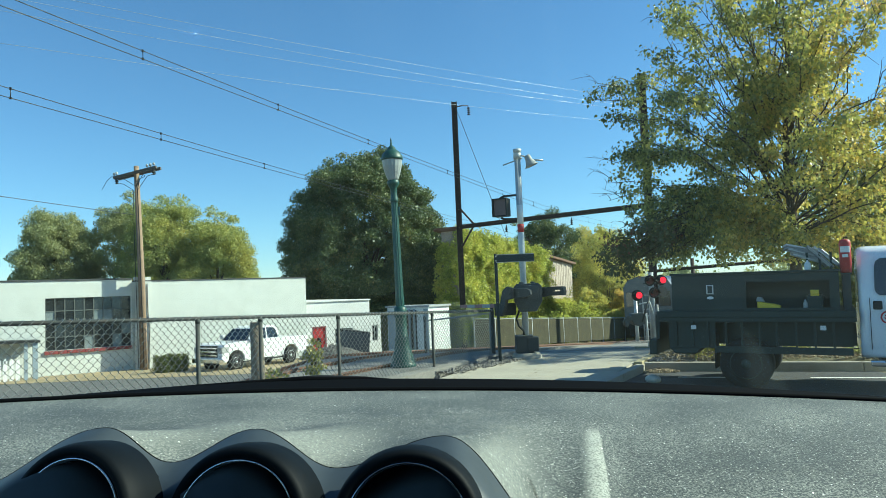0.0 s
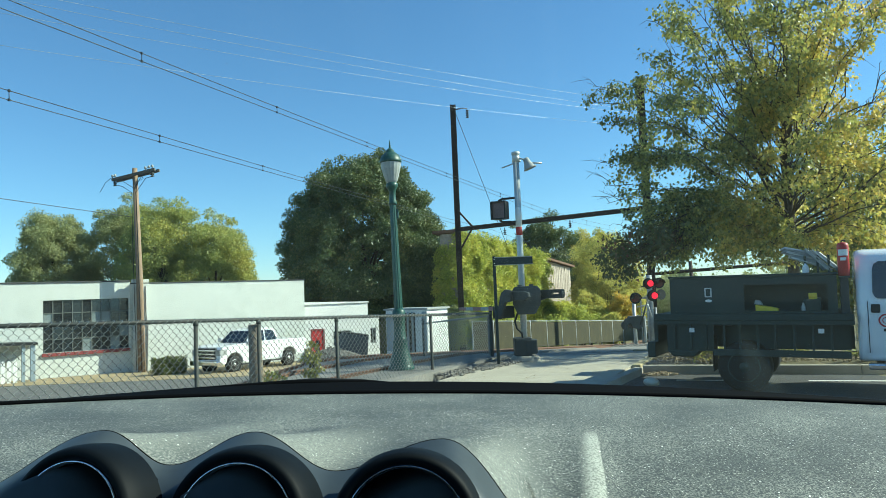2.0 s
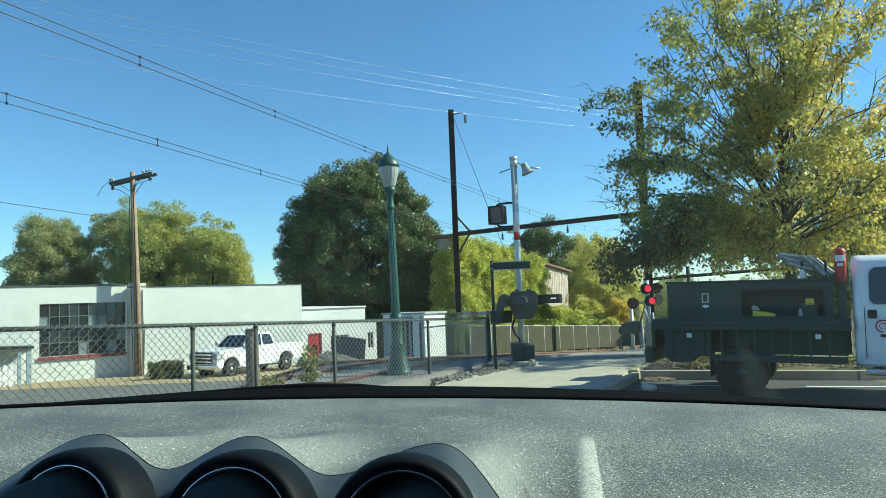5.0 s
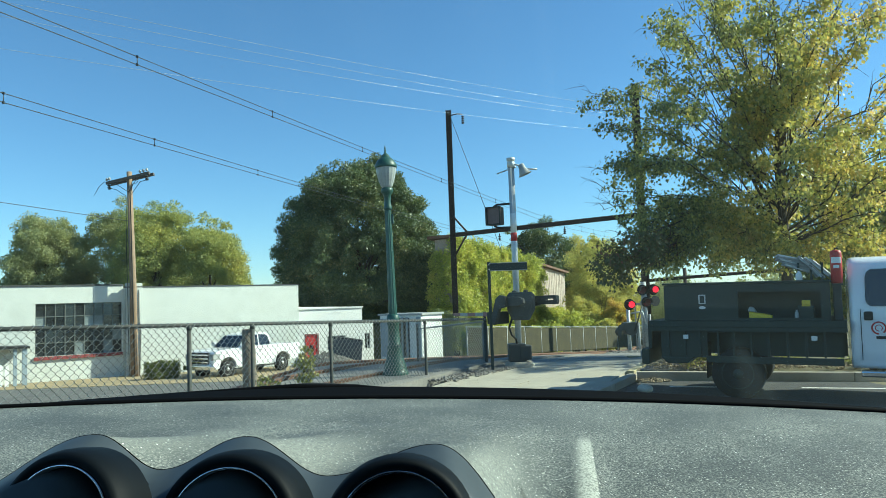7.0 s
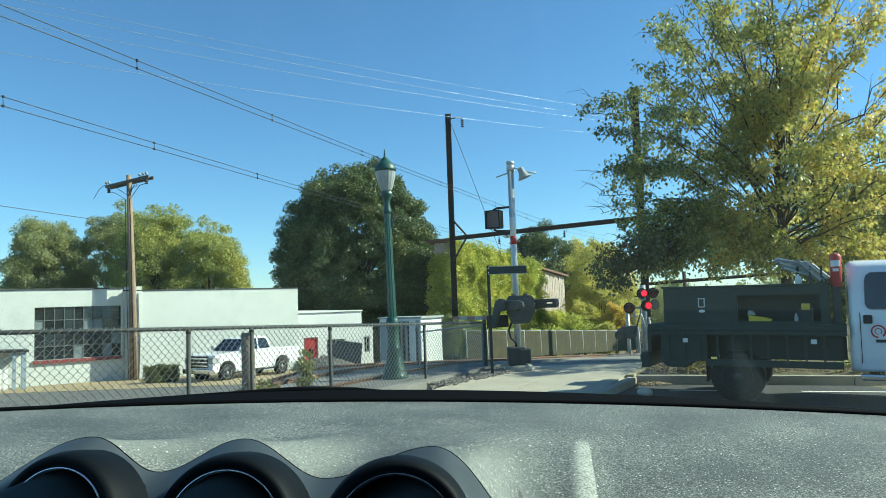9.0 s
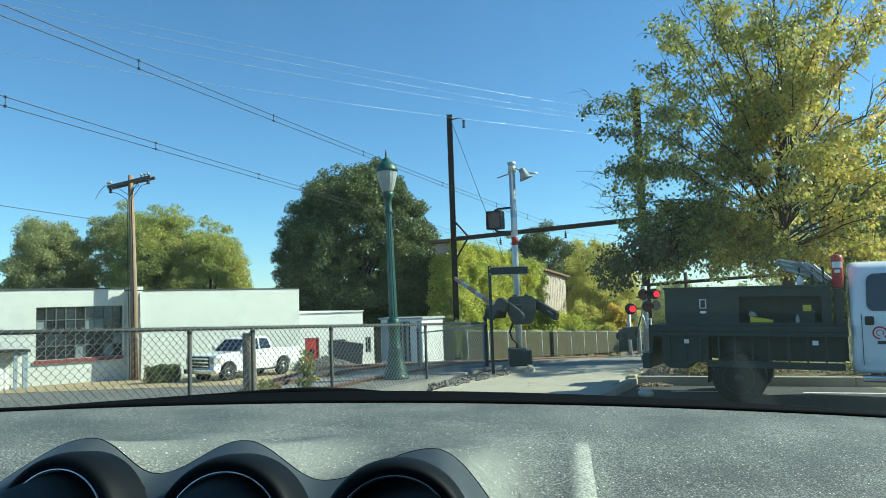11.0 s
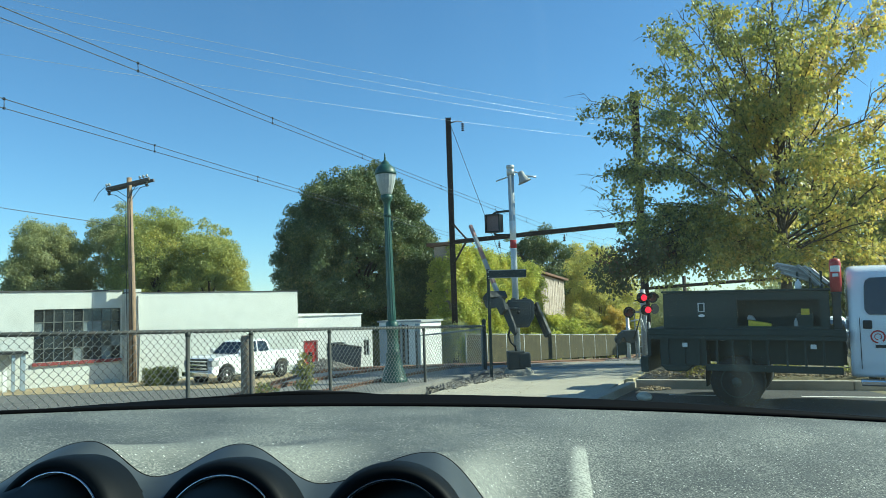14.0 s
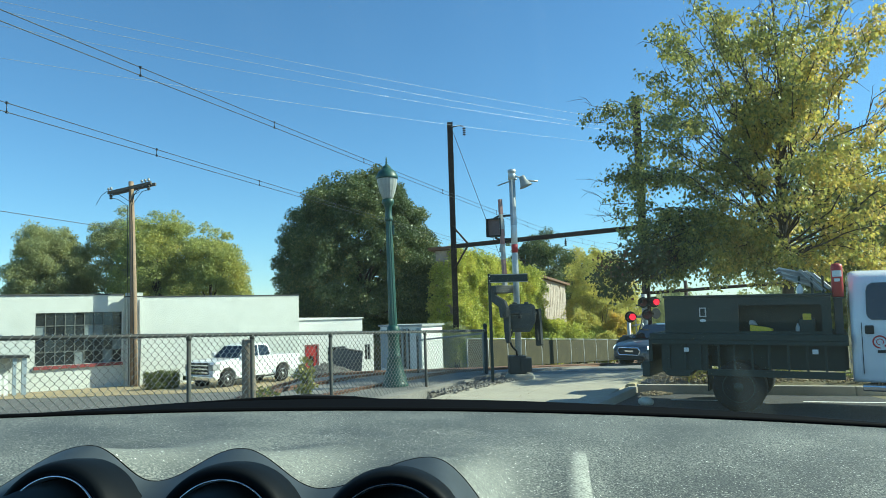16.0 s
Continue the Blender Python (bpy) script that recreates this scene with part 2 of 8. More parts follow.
M_BALLAST = mat("ballast", (0.12, 0.115, 0.108), 0.95, var=0.35, scale=9, bump=0.8, bscale=60, stain=(0.075, 0.072, 0.068), stain_scale=2)
M_RAIL = mat("rail_steel", (0.17, 0.095, 0.062), 0.8, metal=0.1, var=0.3, scale=12, bump=0.2)
M_SLEEPER = mat("sleeper_wood", (0.065, 0.055, 0.047), 0.9, var=0.3, scale=7, bump=0.4)
M_GALV = mat("galvanised_steel", (0.52, 0.54, 0.53), 0.45, metal=0.35, var=0.14, scale=9, bump=0.08, bscale=30, stain=(0.38, 0.38, 0.37), stain_scale=4)
M_FENCE = mat("fence_wire", (0.34, 0.345, 0.31), 0.5, metal=0.5, var=0.2, scale=14)
M_FENCEPOST = mat("fence_post", (0.05, 0.055, 0.05), 0.7, metal=0.2, var=0.25, scale=9, stain=(0.2, 0.13, 0.09), stain_scale=5, stain_amt=0.35)
M_LAMPGREEN = mat("green_paint", (0.016, 0.066, 0.050), 0.45, var=0.15, scale=6, bump=0.05, stain=(0.03, 0.085, 0.07), stain_scale=4, coat=0.15)
M_GREY = mat("grey_paint", (0.042, 0.047, 0.044), 0.65, var=0.2, scale=6, bump=0.15, bscale=50, stain=(0.06, 0.06, 0.055), stain_scale=3)
M_MACHINE = mat("machine_grey_paint", (0.066, 0.072, 0.066), 0.6, var=0.3, scale=5, bump=0.15, bscale=50, stain=(0.11, 0.105, 0.09), stain_scale=3.5)
M_GREYLIGHT = mat("light_grey_paint", (0.36, 0.37, 0.36), 0.6, var=0.15, scale=6, stain=(0.2, 0.19, 0.17), stain_scale=4)
M_BLACK = mat("black_paint", (0.016, 0.017, 0.017), 0.6, var=0.25, scale=6, bump=0.06)
M_SIGNBACK = mat("dark_sign", (0.014, 0.026, 0.024), 0.6, var=0.2, scale=7)
M_BOOMRED = mat("faded_red_stripe", (0.30, 0.17, 0.155), 0.6, var=0.2, scale=6)
M_RED = mat("red_paint", (0.42, 0.03, 0.028), 0.5, var=0.2, scale=6, stain=(0.3, 0.08, 0.06), stain_scale=4)
M_WHITE = mat("white_paint", (0.78, 0.78, 0.75), 0.55, var=0.06, scale=5, stain=(0.58, 0.57, 0.52), stain_scale=2.5)
M_STONEPAINT = mat("old_stone_paint", (0.62, 0.57, 0.46), 0.8, var=0.15, scale=9, bump=0.3, bscale=40, stain=(0.4, 0.36, 0.28), stain_scale=5)
M_ARMWOOD = mat("weathered_arm_wood", (0.11, 0.10, 0.09), 0.85, var=0.3, scale=6, bump=0.4, bscale=30)
M_CREOSOTE = mat("pole_wood", (0.25, 0.175, 0.115), 0.85, var=0.3, scale=5, bump=0.5, bscale=30, stain=(0.36, 0.26, 0.17), stain_scale=3)
M_MASTBROWN = mat("rusty_mast", (0.050, 0.036, 0.030), 0.8, metal=0.2, var=0.35, scale=5, bump=0.2, stain=(0.11, 0.06, 0.04), stain_scale=4)
M_WIRE = mat("wire", (0.05, 0.055, 0.06), 0.5, metal=0.5, var=0.1)
M_WIREBRIGHT = mat("bright_wire", (0.42, 0.45, 0.47), 0.4, metal=0.6, var=0.05)
M_STUCCO = mat("painted_block_wall", (0.60, 0.615, 0.565), 0.85, var=0.10, scale=1.6, bump=0.5, bscale=9, stain=(0.50, 0.52, 0.47), stain_scale=0.7, stain_amt=0.6)
M_STUCCO2 = mat("painted_annex_wall", (0.72, 0.72, 0.69), 0.8, var=0.05, scale=2.0, bump=0.2, bscale=14, stain=(0.65, 0.64, 0.6), stain_scale=0.7)
M_CROSSING = mat("crossing_paving", (0.21, 0.20, 0.18), 0.9, var=0.25, scale=1.5, bump=0.3, bscale=70, stain=(0.28, 0.26, 0.23), stain_scale=0.6)
M_ROOF = mat("roof_felt", (0.07, 0.07, 0.072), 0.9, var=0.3, scale=2)
M_SILL = mat("red_brick_sill", (0.24, 0.055, 0.055), 0.8, var=0.25, scale=8, bump=0.3)
M_MUNTIN = mat("window_steel", (0.12, 0.13, 0.12), 0.7, var=0.2, scale=9)
M_PANE = mat("dark_pane", (0.022, 0.026, 0.028), 0.12, var=0.5, scale=1.3, spec=0.8)
M_PANEPALE = mat("pale_pane", (0.20, 0.23, 0.23), 0.25, var=0.3, scale=1.3, spec=0.6)
M_BLUEGREY = mat("blue_grey_panel", (0.30, 0.36, 0.40), 0.5, metal=0.1, var=0.1, scale=3, stain=(0.2, 0.24, 0.27), stain_scale=2)
M_SKIP = mat("dark_skip_paint", (0.075, 0.09, 0.105), 0.6, var=0.2, scale=3, stain=(0.05, 0.055, 0.06), stain_scale=2)
M_CARWHITE = mat("white_car_paint", (0.80, 0.81, 0.82), 0.25, var=0.03, scale=2, coat=0.6)
M_CARBLUE = mat("slate_blue_car_paint", (0.10, 0.13, 0.165), 0.3, metal=0.5, var=0.05, scale=2, coat=0.7)
M_TYRE = mat("rubber", (0.012, 0.012, 0.012), 0.85, var=0.25, scale=8, bump=0.15)
M_RIM = mat("alloy_rim", (0.5, 0.51, 0.52), 0.35, metal=0.9, var=0.1)
M_CARGLASS = mat("car_window", (0.018, 0.022, 0.025), 0.06, var=0.2, scale=1, spec=1.0)
M_CHROME = mat("chrome", (0.72, 0.73, 0.75), 0.15, metal=1.0, var=0.05)
M_TRUCKBLACK = mat("truck_black_steel", (0.016, 0.030, 0.025), 0.55, var=0.35, scale=2.5, bump=0.05, stain=(0.026, 0.038, 0.033), stain_scale=1.8, stain_amt=0.6)
M_YELLOW = mat("yellow_plastic", (0.65, 0.50, 0.04), 0.5, var=0.15)
M_STUMP = mat("weathered_timber", (0.20, 0.165, 0.125), 0.9, var=0.35, scale=6, bump=0.6, bscale=20, stain=(0.32, 0.28, 0.22), stain_scale=6)
M_BOARDS = mat("grey_siding", (0.44, 0.37, 0.31), 0.9, var=0.4, scale=3, bump=0.5, stain=(0.22, 0.16, 0.12), stain_scale=1.1)
M_BARK = mat("bark", (0.075, 0.06, 0.045), 0.95, var=0.35, scale=6, bump=0.8, bscale=18)
M_STEELTRAIN = mat("stainless_steel", (0.13, 0.135, 0.14), 0.4, metal=0.7, var=0.12, scale=3, stain=(0.25, 0.24, 0.23), stain_scale=2)
M_LENS_OFF = mat("dark_red_lens", (0.07, 0.012, 0.012), 0.3, var=0.2)
M_LENS_ON = mat("lit_red_lens", (0.5, 0.02, 0.02), 0.4, var=0.05, emit=(1.0, 0.006, 0.035), emit_strength=1.0)
M_HEADLAMP = mat("lit_headlamp", (0.8, 0.8, 0.8), 0.3, var=0.02, emit=(0.9, 0.95, 1.0), emit_strength=1.6)
M_GLOBE = mat("ribbed_globe", (0.33, 0.35, 0.34), 0.3, var=0.12, scale=5, spec=0.7)
M_DASH = mat("dash_plastic", (0.048, 0.058, 0.060), 0.72, var=0.25, scale=9, bump=0.06, bscale=900, spec=0.4)
M_VENT = mat("vent_plastic", (0.004, 0.006, 0.008), 0.6, spec=0.10, var=0.12, scale=9, bump=0.02, bscale=900)
M_HEADLINER = mat("headliner_cloth", (0.16, 0.16, 0.155), 0.95, var=0.1, scale=20, bump=0.1, bscale=300)
M_VENTBAND = mat("vent_satin_band", (0.038, 0.048, 0.056), 0.5, spec=0.35, var=0.12, scale=9, bump=0.02, bscale=900)
M_RUBBERSEAL = mat("cowl_rubber", (0.0025, 0.003, 0.0035), 0.8, spec=0.06, var=0.2, scale=9)
M_WINDSCREEN = glass_mat("windscreen_glass", (0.97, 0.99, 0.98), ior=1.30, film=0.007)

L_RIGHT = leaf_mat("leaves_turning", [(0.0, (0.12, 0.15, 0.048)), (0.35, (0.315, 0.335, 0.082)), (0.64, (0.57, 0.495, 0.11)), (1.0, (0.82, 0.56, 0.14))], 0.56, 0.9, lean=0.058, gloss=0.06)
L_ORANGE = leaf_mat("leaves_orange", [(0.0, (0.40, 0.36, 0.07)), (0.4, (0.66, 0.52, 0.09)), (0.75, (0.78, 0.50, 0.10)), (1.0, (0.72, 0.34, 0.08))], 0.55, 0.5)
L_MAPLE = leaf_mat("leaves_dark", [(0.0, (0.045, 0.075, 0.028)), (0.55, (0.125, 0.165, 0.055)), (0.88, (0.24, 0.25, 0.08)), (1.0, (0.36, 0.23, 0.09))], 0.35, 0.6, gloss=0.06)
L_BACK = leaf_mat("leaves_green", [(0.0, (0.22, 0.25, 0.13)), (0.5, (0.34, 0.365, 0.17)), (0.85, (0.45, 0.44, 0.18)), (1.0, (0.54, 0.45, 0.17))], 0.5, 0.2, gloss=0.02)
L_TURNING = leaf_mat("leaves_yellowing", [(0.0, (0.22, 0.27, 0.10)), (0.5, (0.38, 0.41, 0.14)), (0.85, (0.55, 0.52, 0.14)), (1.0, (0.62, 0.48, 0.14))], 0.5, 0.3, lean=0.03, gloss=0.02)
L_IVY = leaf_mat("leaves_ivy", [(0.0, (0.17, 0.22, 0.05)), (0.4, (0.42, 0.46, 0.09)), (0.75, (0.66, 0.63, 0.13)), (1.0, (0.74, 0.60, 0.15))], 0.45, 0.8, gloss=0.03)
L_YELLOW = leaf_mat("leaves_yellow", [(0.0, (0.22, 0.25, 0.07)), (0.4, (0.50, 0.49, 0.13)), (0.75, (0.72, 0.63, 0.16)), (1.0, (0.78, 0.54, 0.15))], 0.55, 0.9, gloss=0.03)
L_RUSSET_SHADED = leaf_mat("leaves_russet_shaded", [(0.0, (0.08, 0.105, 0.04)), (0.6, (0.14, 0.15, 0.055)), (0.82, (0.20, 0.11, 0.055)), (1.0, (0.34, 0.10, 0.07))], 0.4, 0.6)
L_HEDGE = leaf_mat("leaves_hedge", [(0.0, (0.10, 0.13, 0.05)), (0.6, (0.18, 0.20, 0.075)), (1.0, (0.30, 0.27, 0.11))], 0.3, 0.8, gloss=0.02)
L_WEED = leaf_mat("leaves_weed", [(0.0, (0.18, 0.20, 0.055)), (0.5, (0.36, 0.37, 0.10)), (1.0, (0.56, 0.44, 0.15))], 0.3, 0.8)


# ---- the land ----
def build_ground():
    xs = sorted(set([-900, -500, -300, -200, -140, -100] + list(range(-80, 81, 2)) + [100, 140, 200, 300, 500, 900]))
    ys = sorted(set([-300, -150, -80, -50, -30, -20, -10, -5] + list(np.arange(0, 30, 1.0)) + list(range(30, 90, 2)) + [100, 130, 170, 230, 320, 500, 900, 2000, 4000]))
    verts = [(x, y, ground_z(x, y) - 0.05 - (0.14 if y < 15.5 else 0.14 * max(0, 1 - (y - 15.5) / 2))) for y in ys for x in xs]
    w = len(xs)
    faces = [(j * w + i, j * w + i + 1, (j + 1) * w + i + 1, (j + 1) * w + i) for j in range(len(ys) - 1) for i in range(w - 1)]
    ob = new("ground", raw("ground", verts, faces, M_SOIL, True))
    tagged(ob, "dry grass and bare soil land sloping gently to the horizon", "ground", kind="structure")


def sheet(name, corners, material, label, category, lift=0.0, thick=0.12, flat=None, step=1.0):
    """A slab that follows the land; corners: four (x, y), in turn."""
    (ax, ay), (bx, by), (cx, cy), (dx, dy) = corners
    nu = max(1, int(max(math.hypot(bx - ax, by - ay), math.hypot(cx - dx, cy - dy)) / step))
    nv = max(1, int(max(math.hypot(dx - ax, dy - ay), math.hypot(cx - bx, cy - by)) / step))
    bm = bmesh.new()
    top, bot = {}, {}
    for j in range(nv + 1):
        for i in range(nu + 1):
            u, v = i / nu, j / nv
            x = (ax * (1 - u) + bx * u) * (1 - v) + (dx * (1 - u) + cx * u) * v
            y = (ay * (1 - u) + by * u) * (1 - v) + (dy * (1 - u) + cy * u) * v
            z = (ground_z(x, y) if flat is None else flat) + (lift(x, y) if callable(lift) else lift)
            top[i, j] = bm.verts.new((x, y, z))
            bot[i, j] = bm.verts.new((x, y, z - thick))
    for j in range(nv):
        for i in range(nu):
            bm.faces.new((top[i, j], top[i + 1, j], top[i + 1, j + 1], top[i, j + 1]))
            bm.faces.new((bot[i, j + 1], bot[i + 1, j + 1], bot[i + 1, j], bot[i, j]))
    for i in range(nu):
        bm.faces.new((bot[i, 0], bot[i + 1, 0], top[i + 1, 0], top[i, 0]))
        bm.faces.new((top[i, nv], top[i + 1, nv], bot[i + 1, nv], bot[i, nv]))
    for j in range(nv):
        bm.faces.new((top[0, j], top[0, j + 1], bot[0, j + 1], bot[0, j]))
        bm.faces.new((bot[nu, j], bot[nu, j + 1], top[nu, j + 1], top[nu, j]))
    return solid(name, bm, material, label, category, "structure")


build_ground()
def park_fall(x, y):
    """The car park falls gently away beyond the footway."""
    return -0.016 * max(0.0, x - 3.6)


sheet("car_park", [(-12, -12), (16, -12), (16, 12.9), (-12, 12.9)], M_ASPHALT, "dark worn asphalt of the car park", "road", lift=lambda x, y: -0.13 + park_fall(x, y), thick=0.3, flat=0.0, step=1.0)
# the street that crosses the railway behind the island
sheet("street", [(6.8, 23.6), (40, 26.5), (42, 40), (9.6, 29.5)], M_ASPHALT, "grey asphalt street leading to the level crossing", "road", lift=-0.02, thick=0.25)
sheet("crossing_road", [(0.3, 17.2), (5.4, 17.0), (8.8, 27.0), (2.2, 30.2)], M_CROSSING, "worn grey paving of the level crossing between the rails", "road", lift=lambda x, y: 0.012 + 0.02 * min(1.0, max(0.0, (y - 17.3) / 4.5)), thick=0.45)
# yard before the white building
sheet("yard_road", [(-26, 22.5), (-1.0, 26.5), (-1.5, 30.5), (-26, 30.0)], M_LANE, "grey asphalt lane before the white building", "road", lift=-0.02, thick=0.25)
sheet("verge", [(-26, 30.05), (-1.6, 30.55), (-3.0, 40.0), (-26, 36.0)], M_DIRT, "tan gravelly verge before the white building", "ground", lift=-0.01, thick=0.25)


# ---- the concrete footway: slabs with joints ----
def build_footway():
    base = thing("pavement", pose(0, 0, 0), "pale sunlit concrete footway with joints", "pavement", kind="structure")
    a, b, c, d = Vector((-0.9, 10.4, 0)), Vector((2.15, 10.4, 0)), Vector((4.15, 14.6, 0)), Vector((1.2, 15.2, 0))
    rows, cols = 4, 2
    def at(u, v):
        return (a * (1 - u) + b * u) * (1 - v) + (d * (1 - u) + c * u) * v
    g = 0.006
    for j in range(rows):
        for i in range(cols):
            bm = bmesh.new()
            q = [at((i + s) / cols, (j + t) / rows) for s, t in ((0, 0), (1, 0), (1, 1), (0, 1))]
            mid = sum(q, Vector()) / 4
            q = [p + (mid - p).normalized() * g for p in q]
            lo = [bm.verts.new((p.x, p.y, -0.20)) for p in q]
            hi = [bm.verts.new((p.x, p.y, 0.0)) for p in q]
            bm.faces.new(hi)
            bm.faces.new(lo[::-1])
            for k in range(4):
                bm.faces.new((lo[k], lo[(k + 1) % 4], hi[(k + 1) % 4], hi[k]))
            part("slab", bm, M_CONCRETE, base)
    # apron onward to the rails
    pts = [(1.2, 15.2), (4.15, 14.6), (5.3, 17.5), (2.0, 18.2)]
    for k in range(3):
        t0, t1 = k / 3, (k + 1) / 3
        q = []
        for s, t in ((0, t0), (1, t0), (1, t1), (0, t1)):
            p0, p1 = Vector(pts[0]).lerp(Vector(pts[3]), t), Vector(pts[1]).lerp(Vector(pts[2]), t)
            q.append(p0.lerp(p1, s))
        mid = sum(q, Vector((0, 0))) / 4
        bm = bmesh.new()
        q = [p + (mid - p).normalized() * g for p in q]
        lo = [bm.verts.new((p.x, p.y, ground_z(p.x, p.y) - 0.2)) for p in q]
        hi = [bm.verts.new((p.x, p.y, ground_z(p.x, p.y) + 0.004)) for p in q]
        bm.faces.new(hi)
        bm.faces.new(lo[::-1])
        for k2 in range(4):
            bm.faces.new((lo[k2], lo[(k2 + 1) % 4], hi[(k2 + 1) % 4], hi[k2]))
        part("slab", bm, M_CONCRETE if k == 0 else M_CROSSING, base)


build_footway()


def kerb_run(name, p0, p1, material, label, top=0.0, depth=0.25, width=0.15, unit=1.8, fall=0.0):
    p0, p1 = Vector((*p0, 0)), Vector((*p1, 0))
    L = (p1 - p0).length
    n = max(1, round(L / unit))
    ang = math.degrees(math.atan2((p1 - p0).y, (p1 - p0).x))
    ob = thing(name, pose(p0.x, p0.y, top, 0, fall, ang), label, "kerb", kind="structure")
    for k in range(n):
        bm = bmesh.new()
        bm_box(bm, k * L / n + 0.004, 0, -depth, (k + 1) * L / n - 0.004, width, 0, bevel=0.018)
        part("kerb_stone", bm, material, ob)
    return ob


kerb_run("kerb_island", (3.62, 12.93), (12.5, 10.9), M_KERB, "worn concrete kerb along the planted island", top=0.03, fall=0.9)
kerb_run("kerb_footway", (2.17, 10.35), (3.62, 12.9), M_KERB, "concrete kerb stepping down from the footway", top=0.004, width=0.16)
kerb_run("kerb_end", (3.62, 13.1), (4.2, 14.3), M_KERB_YELLOW, "kerb end with worn yellow paint", top=0.03, unit=0.7)
sheet("island_soil", [(3.85, 13.0), (12.6, 11.0), (13.6, 14.3), (4.6, 17.2)], M_SOIL, "soil and leaf litter of the planted island", "ground", lift=park_fall, thick=0.2, flat=-0.02)


# ---- railway ----
TRACK_DIR = Vector((0.47, 0.8827, 0)).normalized()


def build_track(px, py, label):
    n = Vector((TRACK_DIR.y, -TRACK_DIR.x, 0))
    p = Vector((px, py, 0))
    q = [p - TRACK_DIR * 24 - n * 1.5, p - TRACK_DIR * 24 + n * 1.5, p + TRACK_DIR * 34 + n * 1.5, p + TRACK_DIR * 34 - n * 1.5]
    bed = sheet("track_bed", [(v.x, v.y) for v in q], M_BALLAST, "rusty stone ballast under the railway track", "ground", lift=-0.03, thick=0.3)
    tr = thing("railway_track", pose(0, 0, 0), label, "railway track", "railway tracks")
    for s in (-0.75, 0.75):
        bm = bmesh.new()
        pts = []
        for k in range(59):
            c = p + TRACK_DIR * (k - 24.5) + n * s
            pts.append((c.x, c.y, ground_z(c.x, c.y) + 0.07))
        prof = [(-0.065, -0.07), (-0.065, -0.055), (-0.012, -0.04), (-0.012, 0.04), (-0.035, 0.05), (-0.035, 0.075), (0.035, 0.075), (0.035, 0.05), (0.012, 0.04), (0.012, -0.04), (0.065, -0.055), (0.065, -0.07)]
        rings = [[bm.verts.new((x + n.x * a, y + n.y * a, z + b)) for a, b in prof] for x, y, z in pts]
        for r0, r1 in zip(rings, rings[1:]):
            for k in range(len(prof)):
                bm.faces.new((r0[k], r0[(k + 1) % len(prof)], r1[(k + 1) % len(prof)], r1[k]))
        bm.faces.new(rings[0])
        bm.faces.new(rings[-1][::-1])
        part("rail", bm, M_RAIL, tr)
    bm = bmesh.new()
    bm_box(bm, -1.3, -0.11, -0.1, 1.3, 0.11, 0.06, bevel=0.01)
    me = finish("sleeper", bm, M_SLEEPER)
    ang = math.degrees(math.atan2(n.y, n.x))
    for k in range(90):
        c = p + TRACK_DIR * (k * 0.62 - 23)
        if c.y < 23.0:
            continue
        ob = new("sleeper", me)
        ob.parent = tr
        ob.matrix_local = pose(c.x, c.y, ground_z(c.x, c.y) - 0.05, 0, 0, ang)


# asphalt laid up to the rails on the yard side of the crossing
for px, py in ((5.0, 26.7), (1.9, 28.4)):
    n = Vector((TRACK_DIR.y, -TRACK_DIR.x, 0))
    p = Vector((px, py, 0)) - TRACK_DIR * 4.0
    q = [p - TRACK_DIR * 22 - n * 1.9, p - TRACK_DIR * 22 + n * 1.9, p + n * 1.9, p - n * 1.9]
    sheet("track_paving", [(v.x, v.y) for v in q], M_CROSSING, "worn grey asphalt laid between the rails", "road", lift=0.082 if px > 3 else 0.075, thick=0.3)
build_track(5.0, 26.7, "rusty steel rails on timber sleepers, nearer track")
build_track(1.9, 28.4, "rusty steel rails on timber sleepers, farther track")


# ---- chain-link fence along the railway ----
def chain_mesh(length, height, pitch, r):
    """Chain-link in the x-z plane: wires that zigzag upward and hook into their neighbours with short upright bends."""
    verts, faces = [], []
    half, rise, bend = pitch * 0.5, pitch * 0.36, pitch * 0.14
    rows = int(height / (rise + bend)) + 1
    for k in range(int(length / half)):
        line, z = [], 0.0
        for j in range(rows):
            side = (j + k) % 2
            x, yy = (k + side) * half, r * (0.9 if side else -0.9)
            line += [(x, yy, z), (x, -yy, z + bend)]
            z += bend + rise
        line = [(min(max(x, 0.0), length), y, min(z, height)) for x, y, z in line]
        base = len(verts)
        for x, y, z in line:
            for an in (0.5, 2.6, 4.7):
                verts.append((x + r * math.cos(an), y + r * math.sin(an), z))
        for i in range(len(line) - 1):
            p = base + 3 * i
            for e in range(3):
                faces.append((p + e, p + (e + 1) % 3, p + 3 + (e + 1) % 3, p + 3 + e))
    return verts, faces


def fence_post(parent, x, h, r=0.03, low=-0.7):
    bm = bmesh.new()
    bm_tube(bm, [(x, 0, low), (x, 0, h - 0.02)], r, 10)
    p = part("post", bm, M_FENCEPOST, parent)
    bm = bmesh.new()
    bm_lathe(bm, [(r * 1.25, 0), (r * 1.25, 0.03), (r * 0.9, 0.055), (0.004, 0.07)], 10, pose(x, 0, h - 0.03))
    part("post_cap", bm, M_FENCEPOST, p)
    return p


